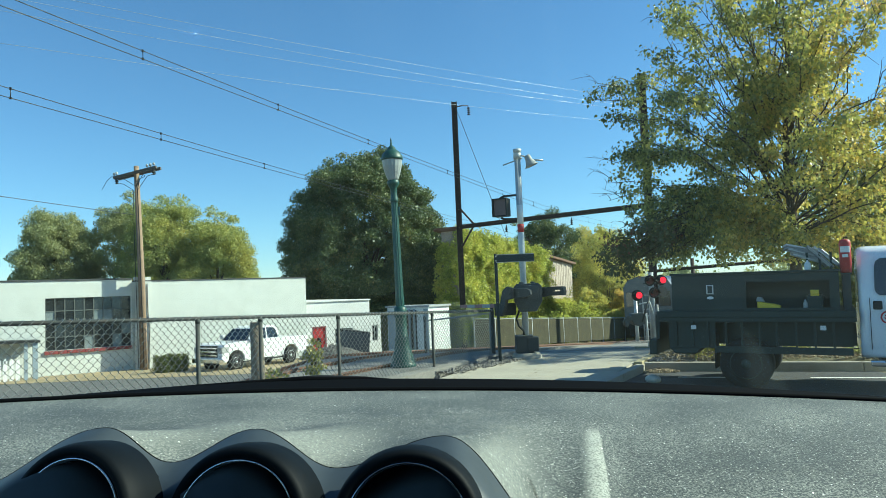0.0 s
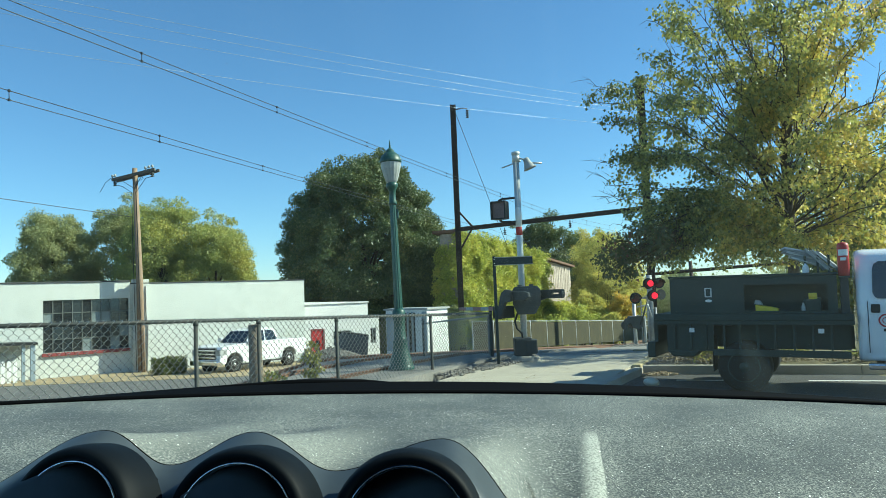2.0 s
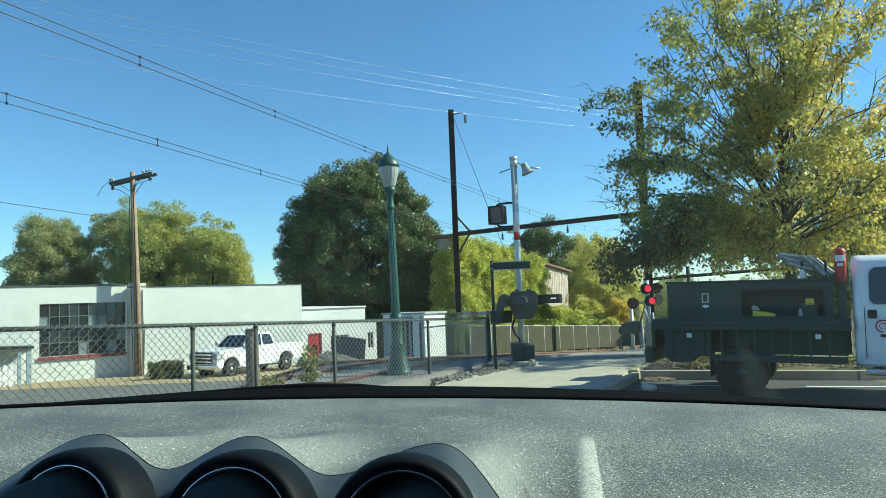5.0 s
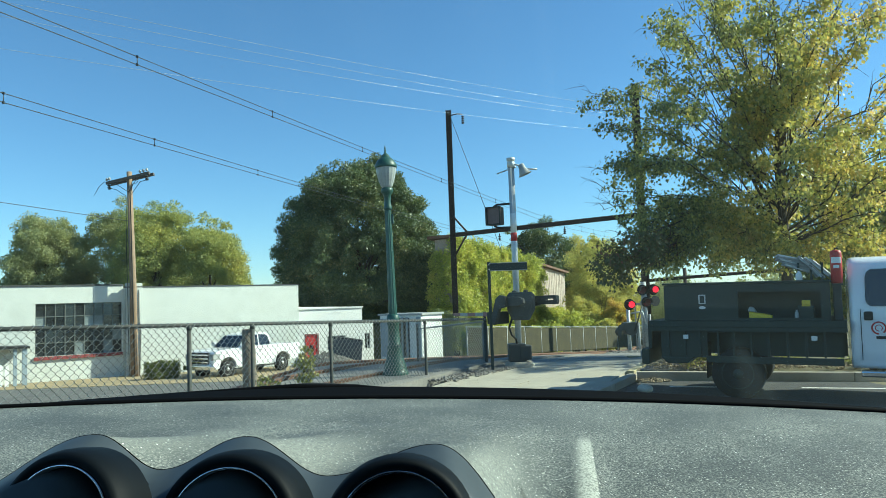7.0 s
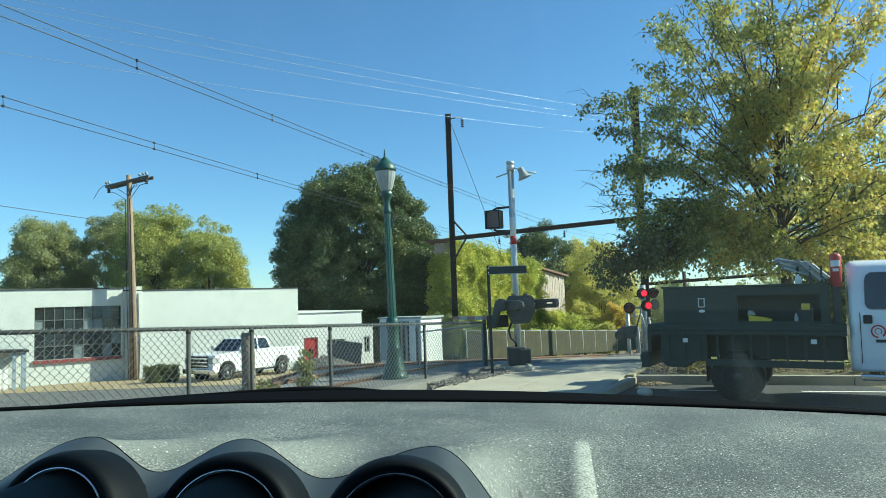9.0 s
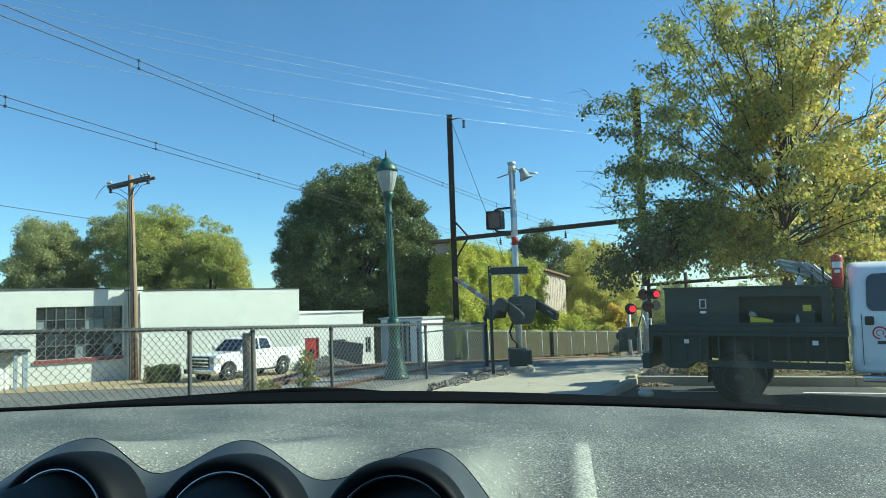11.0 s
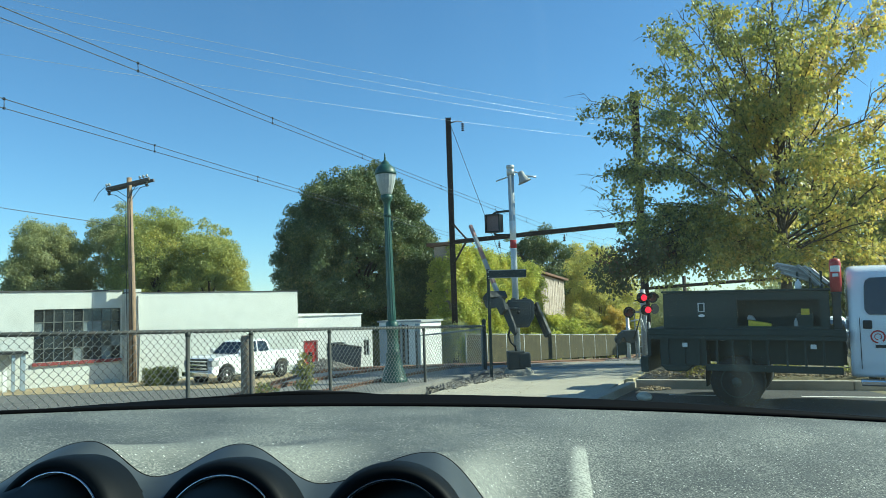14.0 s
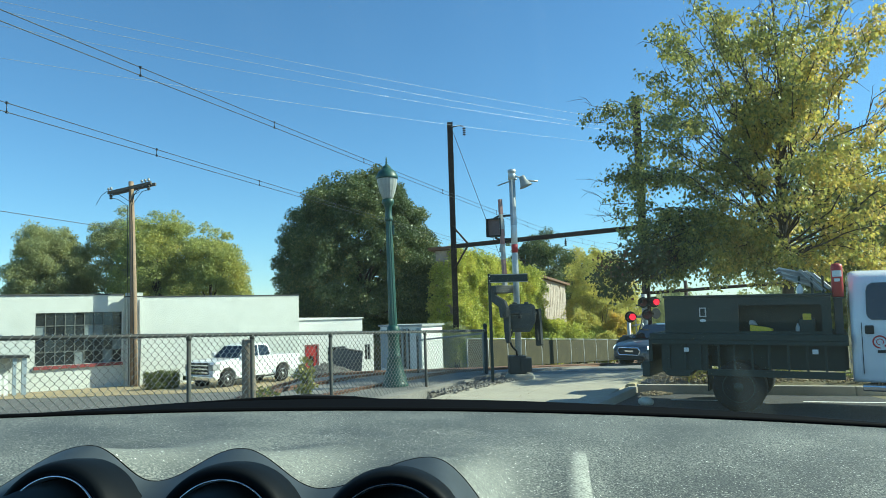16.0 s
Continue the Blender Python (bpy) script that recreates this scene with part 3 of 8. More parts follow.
def build_near_fence():
    a, b = Vector((-5.15, 4.77)), Vector((1.05, 15.5))
    L = (b - a).length
    zt0, zt1 = 1.40, 1.03
    ang = math.degrees(math.atan2((b - a).y, (b - a).x))
    ob = thing("chain_link_fence", pose(a.x, a.y, 0, 0, 0, ang), "grey galvanised chain-link fence with steel posts beside the railway", "fence")
    top = lambda s: zt0 + (zt1 - zt0) * s / L
    fx = [L - 12.2, L - 8.12, L - 7.08, L - 5.43, L - 2.62, L - 0.02]
    for s in fx:
        if s > 0:
            fence_post(ob, s, top(s) - 0.03, 0.026)
    bm = bmesh.new()
    bm_tube(bm, [(0, 0, top(0)), (L / 2, 0, top(L / 2)), (L, 0, top(L))], 0.022, 8)
    part("top_rail", bm, M_FENCEPOST, ob)
    verts, faces = chain_mesh(L, 1.35, 0.098, 0.0050)
    verts = [(x, y + 0.035, z + top(x) - 1.35) for x, y, z in verts]
    mo = new("wire_mesh", raw("wire_mesh", verts, faces, M_FENCE))
    mo.parent = ob
    mo["kind"] = "stuff"
    # the wire is looped over the rail at every mesh
    vl, fl = [], []
    for j in range(int(L / 0.098)):
        x0 = 0.02 + 0.098 * j
        i0 = len(vl)
        for g in range(10):
            an = 2 * math.pi * g / 10
            for e in range(3):
                r = 0.0275 + 0.0048 * math.cos(2.094 * e)
                vl.append((x0 + 0.03 * math.sin(an) + 0.0048 * math.sin(2.094 * e), r * math.cos(an), top(x0) + r * math.sin(an)))
        for g in range(10):
            for e in range(3):
                p, q = i0 + g * 3, i0 + (g + 1) % 10 * 3
                fl.append((p + e, p + (e + 1) % 3, q + (e + 1) % 3, q + e))
    lo = new("wire_loop", raw("wire_loop", vl, fl, M_FENCE))
    lo.parent = ob
    lo["kind"] = "stuff"
    # twisted barbs along the rail
    vb, fb = [], []
    k = 0.0
    while k < L:
        for s in (-1, 1):
            i = len(vb)
            z = top(k)
            vb += [(k - 0.004, 0.035, z - 0.01), (k + 0.004, 0.035, z - 0.01), (k + s * 0.014, 0.04, z + 0.045)]
            fb.append((i, i + 1, i + 2))
        k += 0.075
    kn = new("wire_ends", raw("wire_ends", vb, fb, M_FENCE))
    kn.parent = ob
    kn["kind"] = "stuff"
    # old timber stump lashed to the double post
    st = thing("timber_stump", pose(a.x + (b - a).x / L * (L - 6.98), a.y + (b - a).y / L * (L - 6.98), 0, 0, 0, ang), "weathered grey timber post lashed behind the fence post", "post")
    bm = bmesh.new()
    bm_tube(bm, [(0, 0.17, -0.3), (0.01, 0.17, 0.5), (-0.01, 0.165, 1.17)], [0.10, 0.095, 0.085], 9)
    part("timber", bm, M_STUMP, st)


build_near_fence()


def build_gate_fence():
    """Short return of fence behind the sign post, with a gate frame."""
    ob = thing("fence_gate", pose(1.06, 15.55, -0.03, 0, 0, 128), "dark chain-link gate with a light steel frame by the crossing", "gate")
    fence_post(ob, 0.04, 1.18, 0.04)
    fence_post(ob, 2.6, 0.9, 0.03)
    bm = bmesh.new()
    for p, q in (((0.12, 0, 0.08), (2.5, 0, -0.12)), ((0.12, 0, 1.0), (2.5, 0, 0.82)), ((0.12, 0, 0.08), (0.12, 0, 1.0)), ((2.5, 0, -0.12), (2.5, 0, 0.82))):
        bm_tube(bm, [p, q], 0.02, 8)
    part("gate_frame", bm, M_GREYLIGHT, ob)
    v, f = chain_mesh(2.36, 0.9, 0.075, 0.0032)
    mo = new("wire_mesh", raw("wire_mesh", [(x + 0.12, y, z + 0.08 - 0.08 * x) for x, y, z in v], f, M_FENCE))
    mo.parent = ob
    mo["kind"] = "stuff"


build_gate_fence()

M_SCREEN = mat("green_screen_cloth", (0.056, 0.050, 0.024), 0.9, var=0.5, scale=2.2, bump=0.2, stain=(0.020, 0.022, 0.014), stain_scale=0.8)


def build_far_fence():
    """Panelled fence beyond the tracks, with pale posts and dark green screens."""
    a = Vector((1.2, 30.2))
    d = Vector((0.585, 0.811))
    ang = math.degrees(math.atan2(d.y, d.x))
    ob = thing("screen_fence", pose(a.x, a.y, 0, 0, 0, ang), "long fence with pale posts and olive screens beyond the tracks", "fence")
    w = 1.72
    n = 16
    bm0 = bmesh.new()
    bm_box(bm0, 0.03, -0.012, -0.12, w - 0.03, 0.012, 1.12, bevel=0.004)
    panel = finish("panel", bm0, M_SCREEN)
    bm0 = bmesh.new()
    bm_tube(bm0, [(0, 0, -0.9), (0, 0, 1.2)], 0.03, 8)
    postm = finish("post", bm0, M_GREYLIGHT)
    bm0 = bmesh.new()
    bm_tube(bm0, [(0, 0, 1.16), (w, 0, 1.16)], 0.022, 6)
    railm = finish("top_rail", bm0, M_GREYLIGHT)
    for k in range(n):
        p = a + d * (k * w)
        q = a + d * ((k + 1) * w)
        z0, z1 = (-0.062 * (v.y - 15.5) ** 2 / (v.y - 14.3) for v in (p, q))
        tilt = -math.degrees(math.atan2(z1 - z0, w))
        for nm, me in (("panel", panel), ("top_rail", railm)):
            o = new(nm, me)
            o.parent = ob
            o.matrix_local = pose(k * w, 0, z0, 0, tilt, 0)
        o = new("post", postm)
        o.parent = ob
        o.matrix_local = pose(k * w, 0, z0)


build_far_fence()


# ---- the white block building ----
WALL_DIR = Vector((0.81, 0.586, 0)).normalized()
WALL_ANG = math.degrees(math.atan2(WALL_DIR.y, WALL_DIR.x))


def wall_with_hole(bm, x0, x1, z0, z1, y0, y1, holes):
    """A wall slab in x-z with rectangular holes (hx0, hz0, hx1, hz1)."""
    xs = sorted({x0, x1, *[h[0] for h in holes], *[h[2] for h in holes]})
    zs = sorted({z0, z1, *[h[1] for h in holes], *[h[3] for h in holes]})
    for i in range(len(xs) - 1):
        for j in range(len(zs) - 1):
            cx, cz = (xs[i] + xs[i + 1]) / 2, (zs[j] + zs[j + 1]) / 2
            if any(h[0] < cx < h[2] and h[1] < cz < h[3] for h in holes):
                continue
            bm_box(bm, xs[i], y0, zs[j], xs[i + 1], y1, zs[j + 1])
    bmesh.ops.remove_doubles(bm, verts=bm.verts[:], dist=0.0005)


def build_building():
    o = pose(-15.15, 36.0, 0, 0, 0, WALL_ANG)    # x along the front, -y towards the railway
    ob = thing("block_building", o, "low pale green-white painted block building with steel windows", "building")
    # left wing, set back, with the large window
    wx0, wx1, wz0, wz1 = -4.75, -0.90, -0.52, 2.02
    bm = bmesh.new()
    wall_with_hole(bm, -14.0, -0.83, -3.2, 2.86, 0.60, 0.90, [(wx0, wz0, wx1, wz1)])
    part("wall", bm, M_STUCCO, ob)
    bm = bmesh.new()
    bm_box(bm, -14.05, 0.55, 2.863, -0.83, 1.0, 2.93, bevel=0.015)
    part("coping", bm, M_ROOF, ob, "dark roof edge")
    # right wing, standing forward
    bm = bmesh.new()
    wall_with_hole(bm, -0.83, 8.6, -3.2, 2.72, 0.0, 0.3, [])
    bm_box(bm, -0.83, 0.303, -3.2, -0.53, 5.0, 2.72)
    bm_box(bm, 8.3, 0.303, -3.2, 8.6, 6.0, 2.72)
    bm_box(bm, -0.83, -0.03, -3.2, -0.05, 0.27, 2.95, bevel=0.01)
    part("wall", bm, M_STUCCO, ob)
    bm = bmesh.new()
    bm_box(bm, -0.88, -0.04, 2.723, 8.65, 0.36, 2.78, bevel=0.015)
    part("coping", bm, M_ROOF, ob, "dark roof edge")
    bm = bmesh.new()
    bm_box(bm, -14.0, 0.91, 2.4, -0.84, 9.0, 2.6)
    bm_box(bm, -0.52, 0.31, 2.3, 8.29, 9.0, 2.5)
    part("roof", bm, M_ROOF, ob)
    # steel window of many panes
    win = new("window")
    win.parent = ob
    win["label"] = "large steel window of many dark panes"
    cols, rows = 9, 4
    cw, rh = (wx1 - wx0) / cols, (wz1 - wz0) / rows
    bm = bmesh.new()
    for i in range(cols + 1):
        bm_box(bm, wx0 + i * cw - 0.022, 0.67, wz0, wx0 + i * cw + 0.022, 0.75, wz1)
    for j in range(rows + 1):
        bm_box(bm, wx0, 0.665, wz0 + j * rh - 0.022, wx1, 0.755, wz0 + j * rh + 0.022)
    part("window_frame", bm, M_MUNTIN, win)
    rnd = random.Random(5)
    bm = bmesh.new()
    bm_box(bm, -cw / 2 + 0.02, -0.006, -rh / 2 + 0.02, cw / 2 - 0.02, 0.006, rh / 2 - 0.02)
    dark = finish("pane", bm, M_PANE)
    bm = bmesh.new()
    bm_box(bm, -cw / 2 + 0.02, -0.006, -rh / 2 + 0.02, cw / 2 - 0.02, 0.006, rh / 2 - 0.02)
    pale = finish("pane", bm, M_PANEPALE)
    for i in range(cols):
        for j in range(rows):
            p = new("pane", pale if rnd.random() < (0.12 if j < 3 else 0.05) else dark)
            p.parent = win
            p.matrix_local = pose(wx0 + (i + 0.5) * cw, 0.71, wz0 + (j + 0.5) * rh, rnd.uniform(-1.5, 1.5), 0, rnd.uniform(-1.5, 1.5))
    bm = bmesh.new()
    for k in range(20):
        w = (wx1 - wx0 + 0.1) / 20
        bm_box(bm, wx0 - 0.05 + k * w + 0.006, 0.49, wz0 - 0.17, wx0 - 0.05 + (k + 1) * w - 0.006, 0.77, wz0 - 0.01, bevel=0.01)
    part("window_sill", bm, M_SILL, win, "dark red brick sill")
    # lean-to porch and gate at the far end of the left wing
    bm = bmesh.new()
    bm_prism(bm, [(-8.6, 0.05), (-5.1, -0.02), (-5.1, 0.08), (-8.6, 0.2)], -0.9, 0.59, bevel=0.01)
    part("porch_roof", bm, M_BLACK, ob, "dark lean-to porch roof")
    bm = bmesh.new()
    bm_box(bm, -5.4, -0.8, -3.0, -5.2, -0.6, 0.0, bevel=0.01)
    bm_box(bm, -5.75, -0.78, -3.0, -5.6, -0.62, -0.02, bevel=0.01)
    part("porch_post", bm, M_BLUEGREY, ob)
    for k in range(9):
        bm = bmesh.new()
        bm_prism(bm, [(0, 0), (0.16, 0), (0.16, 1.35), (0.08, 1.45), (0, 1.35)], -0.85, -0.82)
        pk = part("picket", bm, M_WHITE, ob)
        pk.matrix_local = pose(-8.0 + k * 0.24, 0, -2.1)
    # gutter pipe beside the pole
    bm = bmesh.new()
    bm_tube(bm, [(-0.2, -0.06, 2.6), (-0.2, -0.08, 1.2), (-0.12, -0.08, 0.4), (-0.2, -0.06, -2.0)], 0.03, 8)
    part("downpipe", bm, M_GREYLIGHT, ob)
    return ob


build_building()


def build_annex():
    o = pose(-8.1, 43.0, 0, 0, 0, 33)
    ob = thing("annex_building", o, "low bright white annex with a red door", "building")
    bm = bmesh.new()
    wall_with_hole(bm, -1.2, 3.8, -3.0, 1.25, 0, 0.25, [(-0.1, -2.6, 0.72, -0.3), (1.35, -1.35, 2.6, -0.45)])
    wall_with_hole(bm, 3.8, 4.5, -3.0, 0.30, 0, 0.25, [(3.95, -1.4, 4.35, -0.4)])
    part("wall", bm, M_STUCCO2, ob)
    bm = bmesh.new()
    bm_prism(bm, [(-1.25, 1.253), (3.85, 1.253), (3.85, 1.32), (-1.25, 1.44)], -0.08, 4.0)
    part("roof", bm, M_WHITE, ob)
    bm = bmesh.new()
    bm_box(bm, 3.805, 0.6, -3.0, 4.9, 4.0, 0.30)
    part("side_wing", bm, M_STUCCO2, ob)
    d = new("door")
    d.parent = ob
    d["label"] = "red door with a dark glass light"
    bm = bmesh.new()
    wall_with_hole(bm, -0.09, 0.71, -2.6, -0.31, 0.06, 0.11, [(0.18, -1.75, 0.45, -0.95)])
    part("door_leaf", bm, M_RED, d)
    bm = bmesh.new()
    bm_box(bm, 0.18, 0.08, -1.75, 0.45, 0.09, -0.95)
    part("pane", bm, M_PANE, d)
    bm = bmesh.new()
    for q in ((-0.14, -2.6, -0.1, -0.26), (0.72, -2.6, 0.76, -0.26), (-0.14, -0.3, 0.76, -0.25)):
        bm_box(bm, q[0], -0.02, q[1], q[2], 0.05, q[3])
    part("door_frame", bm, M_SILL, d)
    for x0, z0, x1, z1 in ((1.35, -1.35, 2.6, -0.45), (3.95, -1.4, 4.35, -0.4)):
        w = new("window")
        w.parent = ob
        bm = bmesh.new()
        bm_box(bm, x0, 0.1, z0, x1, 0.12, z1)
        part("pane", bm, M_PANE, w)
        bm = bmesh.new()
        for q in ((x0, z0, x0 + 0.05, z1), (x1 - 0.05, z0, x1, z1), (x0, z0, x1, z0 + 0.05), (x0, z1 - 0.05, x1, z1), ((x0 + x1) / 2 - 0.02, z0, (x0 + x1) / 2 + 0.02, z1)):
            bm_box(bm, q[0], 0.05, q[1], q[2], 0.098, q[3])
        part("window_frame", bm, M_GREYLIGHT, w)


build_annex()


def build_shed():
    o = pose(-0.70, 28.5, -0.85, 0, 0, 0)
    ob = thing("signal_cabinet", o, "white metal equipment cabinet beside the tracks, its shaded face painted grey-blue", "cabinet")
    bm = bmesh.new()
    # plan: corner nearest at the origin, one face to the right, one to the left
    pts = [(0, 0), (0.85, 1.35), (-0.95, 2.9), (-1.8, 1.5)]
    def prism(z0, z1, grow=0.0):
        c = Vector((sum(p[0] for p in pts) / 4, sum(p[1] for p in pts) / 4))
        q = [Vector(p) + (Vector(p) - c).normalized() * grow for p in pts]
        lo = [bm.verts.new((p.x, p.y, z0)) for p in q]
        hi = [bm.verts.new((p.x, p.y, z1)) for p in q]
        bm.faces.new(hi)
        bm.faces.new(lo[::-1])
        for k in range(4):
            bm.faces.new((lo[k], lo[(k + 1) % 4], hi[(k + 1) % 4], hi[k]))
    prism(-0.3, 1.78)
    part("body", bm, M_WHITE, ob)
    bm = bmesh.new()
    prism(1.783, 1.86, 0.1)
    part("roof", bm, M_GREYLIGHT, ob)
    e = Vector((-1.8, 1.5, 0)).normalized()
    ang = math.degrees(math.atan2(e.y, e.x))
    # along the shaded face, its bluish shade put into the panels: an open door leaf, a dark sheet for a recess with
    # posts, a plain panel
    d = new("door")
    d.parent = ob
    d.matrix_local = pose(0.02, -0.04, 0.05, 0, 0, ang - 12)
    bm = bmesh.new()
    bm_box(bm, 0.02, 0.0, 0, 0.62, 0.05, 1.66, bevel=0.012)
    part("door_leaf", bm, M_BLUEGREY, d)
    bm = bmesh.new()
    bm_box(bm, 0.50, 0.051, 0.75, 0.55, 0.09, 0.95, bevel=0.008)
    part("handle", bm, M_BLACK, d)
    fr = new("recess")
    fr.parent = ob
    fr.matrix_local = pose(0, 0, 0.05, 0, 0, ang)
    # flat dark sheet painted in for the shade inside the open front
    bm = bmesh.new()
    bm_box(bm, 0.66, 0.004, 0.0, 1.72, 0.02, 1.62)
    part("recess_shade_sheet", bm, M_PANE, fr, "dark sheet standing for the shaded open front of the cabinet")
    for x in (0.72, 0.98, 1.36):
        bm = bmesh.new()
        bm_box(bm, x, 0.021, 0.0, x + 0.07, 0.09, 1.66, bevel=0.01)
        part("post", bm, M_BLUEGREY, fr)
    bm = bmesh.new()
    bm_box(bm, 1.76, 0.004, 0.0, 2.3, 0.03, 1.6, bevel=0.008)
    part("side_panel", bm, M_BLUEGREY, fr)


build_shed()


# ---- street furniture and signals ----
def build_lamp():
    ob = thing("street_lamp", pose(-0.855, 13.5, 0.0, 0, -1.0, 0), "dark green fluted lamp post with a ribbed glass lantern", "street lamp")
    bm = bmesh.new()
    bm_lathe(bm, [(0.34, -0.12), (0.34, 0.0), (0.30, 0.02), (0.30, 0.05)], 24)
    part("footing", bm, M_CONCRETE, ob, "concrete footing")
    bm = bmesh.new()
    bm_lathe(bm, [(0.255, 0.05), (0.255, 0.12), (0.235, 0.15), (0.22, 0.22), (0.19, 0.32), (0.155, 0.44), (0.135, 0.55), (0.145, 0.58), (0.145, 0.61), (0.12, 0.65), (0.108, 0.85), (0.105, 1.02), (0.12, 1.05), (0.125, 1.12), (0.12, 1.2), (0.085, 1.25)], 28)
    part("base", bm, M_LAMPGREEN, ob)
    bm = bmesh.new()
    bm_lathe(bm, [(0.083, 1.25), (0.072, 2.3), (0.063, 3.28)], 24, flute=0.09)
    part("shaft", bm, M_LAMPGREEN, ob)
    bm = bmesh.new()
    bm_lathe(bm, [(0.075, 3.27), (0.082, 3.31), (0.07, 3.35), (0.062, 3.45), (0.07, 3.55), (0.10, 3.6), (0.115, 3.63), (0.115, 3.69), (0.085, 3.71)], 20)
    part("capital", bm, M_LAMPGREEN, ob)
    bm = bmesh.new()
    bm_box(bm, 0.06, -0.03, 3.0, 0.10, 0.03, 3.18, bevel=0.008)
    part("control_box", bm, M_LAMPGREEN, ob)
    bm = bmesh.new()
    bm_lathe(bm, [(0.095, 3.71), (0.115, 3.74), (0.155, 3.86), (0.185, 3.98), (0.198, 4.08), (0.198, 4.12)], 32, flute=0.03)
    part("globe", bm, M_GLOBE, ob, "ribbed pale glass globe")
    bm = bmesh.new()
    bm_lathe(bm, [(0.212, 4.1), (0.217, 4.13), (0.21, 4.16), (0.195, 4.2), (0.165, 4.25), (0.12, 4.29), (0.085, 4.32), (0.08, 4.35), (0.055, 4.37), (0.03, 4.39), (0.016, 4.42), (0.024, 4.44), (0.012, 4.47), (0.018, 4.49), (0.004, 4.55)], 24)
    part("roof", bm, M_LAMPGREEN, ob)


build_lamp()


def build_sign():
    ob = thing("street_sign", pose(1.065, 14.2, 0.0), "dark narrow sign board seen from its back on a thin post", "sign")
    bm = bmesh.new()
    bm_box(bm, -0.03, -0.03, -0.2, 0.03, 0.03, 2.22, bevel=0.006)
    part("post", bm, M_SIGNBACK, ob)
    bm = bmesh.new()
    bm_box(bm, 0.0, -0.052, 2.03, 0.78, -0.032, 2.20, bevel=0.006)
    part("board", bm, M_SIGNBACK, ob)
    bm = bmesh.new()
    bm_box(bm, 0.0, -0.058, 2.185, 0.78, -0.053, 2.2)
    bm_box(bm, 0.0, -0.058, 2.03, 0.78, -0.053, 2.042)
    part("rim", bm, M_GREYLIGHT, ob)
    for z in (2.07, 2.16):
        bm = bmesh.new()
        bm_lathe(bm, [(0.012, 0), (0.012, 0.012), (0.004, 0.016)], 8, pose(0.0, -0.058, z, 90))
        part("bolt", bm, M_GALV, ob)


build_sign()

GATE_MAST = (1.70, 15.0)


def build_gate_mast():
    gx, gy = GATE_MAST
    ob = thing("crossing_gate", pose(gx, gy, 0.0), "galvanised mast of a pedestrian crossing gate with dark grey machine", "crossing gate")
    bm = bmesh.new()
    bm_lathe(bm, [(0.33, -0.25), (0.32, 0.05), (0.27, 0.12)], 9)
    part("footing", bm, M_KERB, ob, "rough concrete footing")
    bm = bmesh.new()
    bm_tube(bm, [(0, 0, 0.05), (0, 0, 4.36)], 0.068, 16)
    part("mast", bm, M_GALV, ob)
    bm = bmesh.new()
    bm_lathe(bm, [(0.085, 4.3), (0.085, 4.42), (0.07, 4.45), (0.09, 4.46), (0.09, 4.52), (0.02, 4.54)], 14)
    part("cap", bm, M_GALV, ob)
    bm = bmesh.new()
    bm_tube(bm, [(0, 0, 2.70), (0, 0, 2.88)], 0.0695, 16)
    part("red_band", bm, M_RED, ob, "red reflective band")
    for z0, z1 in ((2.885, 3.3),):
        bm = bmesh.new()
        bm_tube(bm, [(0, 0, z0), (0, 0, z1)], 0.0692, 16)
        part("white_band", bm, M_WHITE, ob)
    # junction base box
    bm = bmesh.new()
    bm_box(bm, -0.23, -0.20, 0.12, 0.14, 0.16, 0.50, bevel=0.03)
    bm_box(bm, 0.0, -0.22, 0.16, 0.25, 0.12, 0.46, bevel=0.03)
    part("base_box", bm, M_GREY, ob)
    bm = bmesh.new()
    bm_box(bm, -0.13, -0.12, 0.06, 0.13, 0.12, 0.13)
    part("base_plate", bm, M_GREY, ob)
    # bell / floodlight on top
    bell = new("warning_bell")
    bell.parent = ob
    bm = bmesh.new()
    bm_tube(bm, [(0.0, -0.02, 4.40), (0.12, -0.05, 4.36), (0.2, -0.06, 4.33)], 0.018, 8)
    bm_tube(bm, [(-0.32, -0.02, 4.18), (0.1, -0.02, 4.32)], 0.015, 8)
    bm_tube(bm, [(0.28, -0.06, 4.27), (0.55, -0.08, 4.24)], 0.02, 8)
    part("bracket", bm, M_GALV, bell)
    bm = bmesh.new()
    bm_lathe(bm, [(0.05, 0.13), (0.07, 0.1), (0.075, 0.03), (0.12, -0.08), (0.15, -0.12), (0.14, -0.125), (0.03, -0.02)], 18, pose(0.25, -0.06, 4.25, 0, -22, 0))
    part("bell_housing", bm, M_GREYLIGHT, bell)
    # pedestrian signal head on two arms
    ps = new("pedestrian_signal")
    ps.parent = ob
    bm = bmesh.new()
    bm_tube(bm, [(-0.06, 0, 3.52), (-0.34, -0.02, 3.50), (-0.42, -0.02, 3.46)], 0.024, 8)
    bm_tube(bm, [(-0.06, 0, 3.0), (-0.34, -0.02, 3.0), (-0.42, -0.02, 3.04)], 0.024, 8)
    part("arm", bm, M_BLACK, ps)
    mm = pose(-0.41, -0.05, 3.25, 0, 0, -28) @ Matrix.Scale(0.86, 4)
    bm = bmesh.new()
    bm_box(bm, -0.20, -0.02, -0.23, 0.20, 0.16, 0.23, m=mm, bevel=0.03)
    part("housing", bm, M_BLACK, ps)
    bm = bmesh.new()
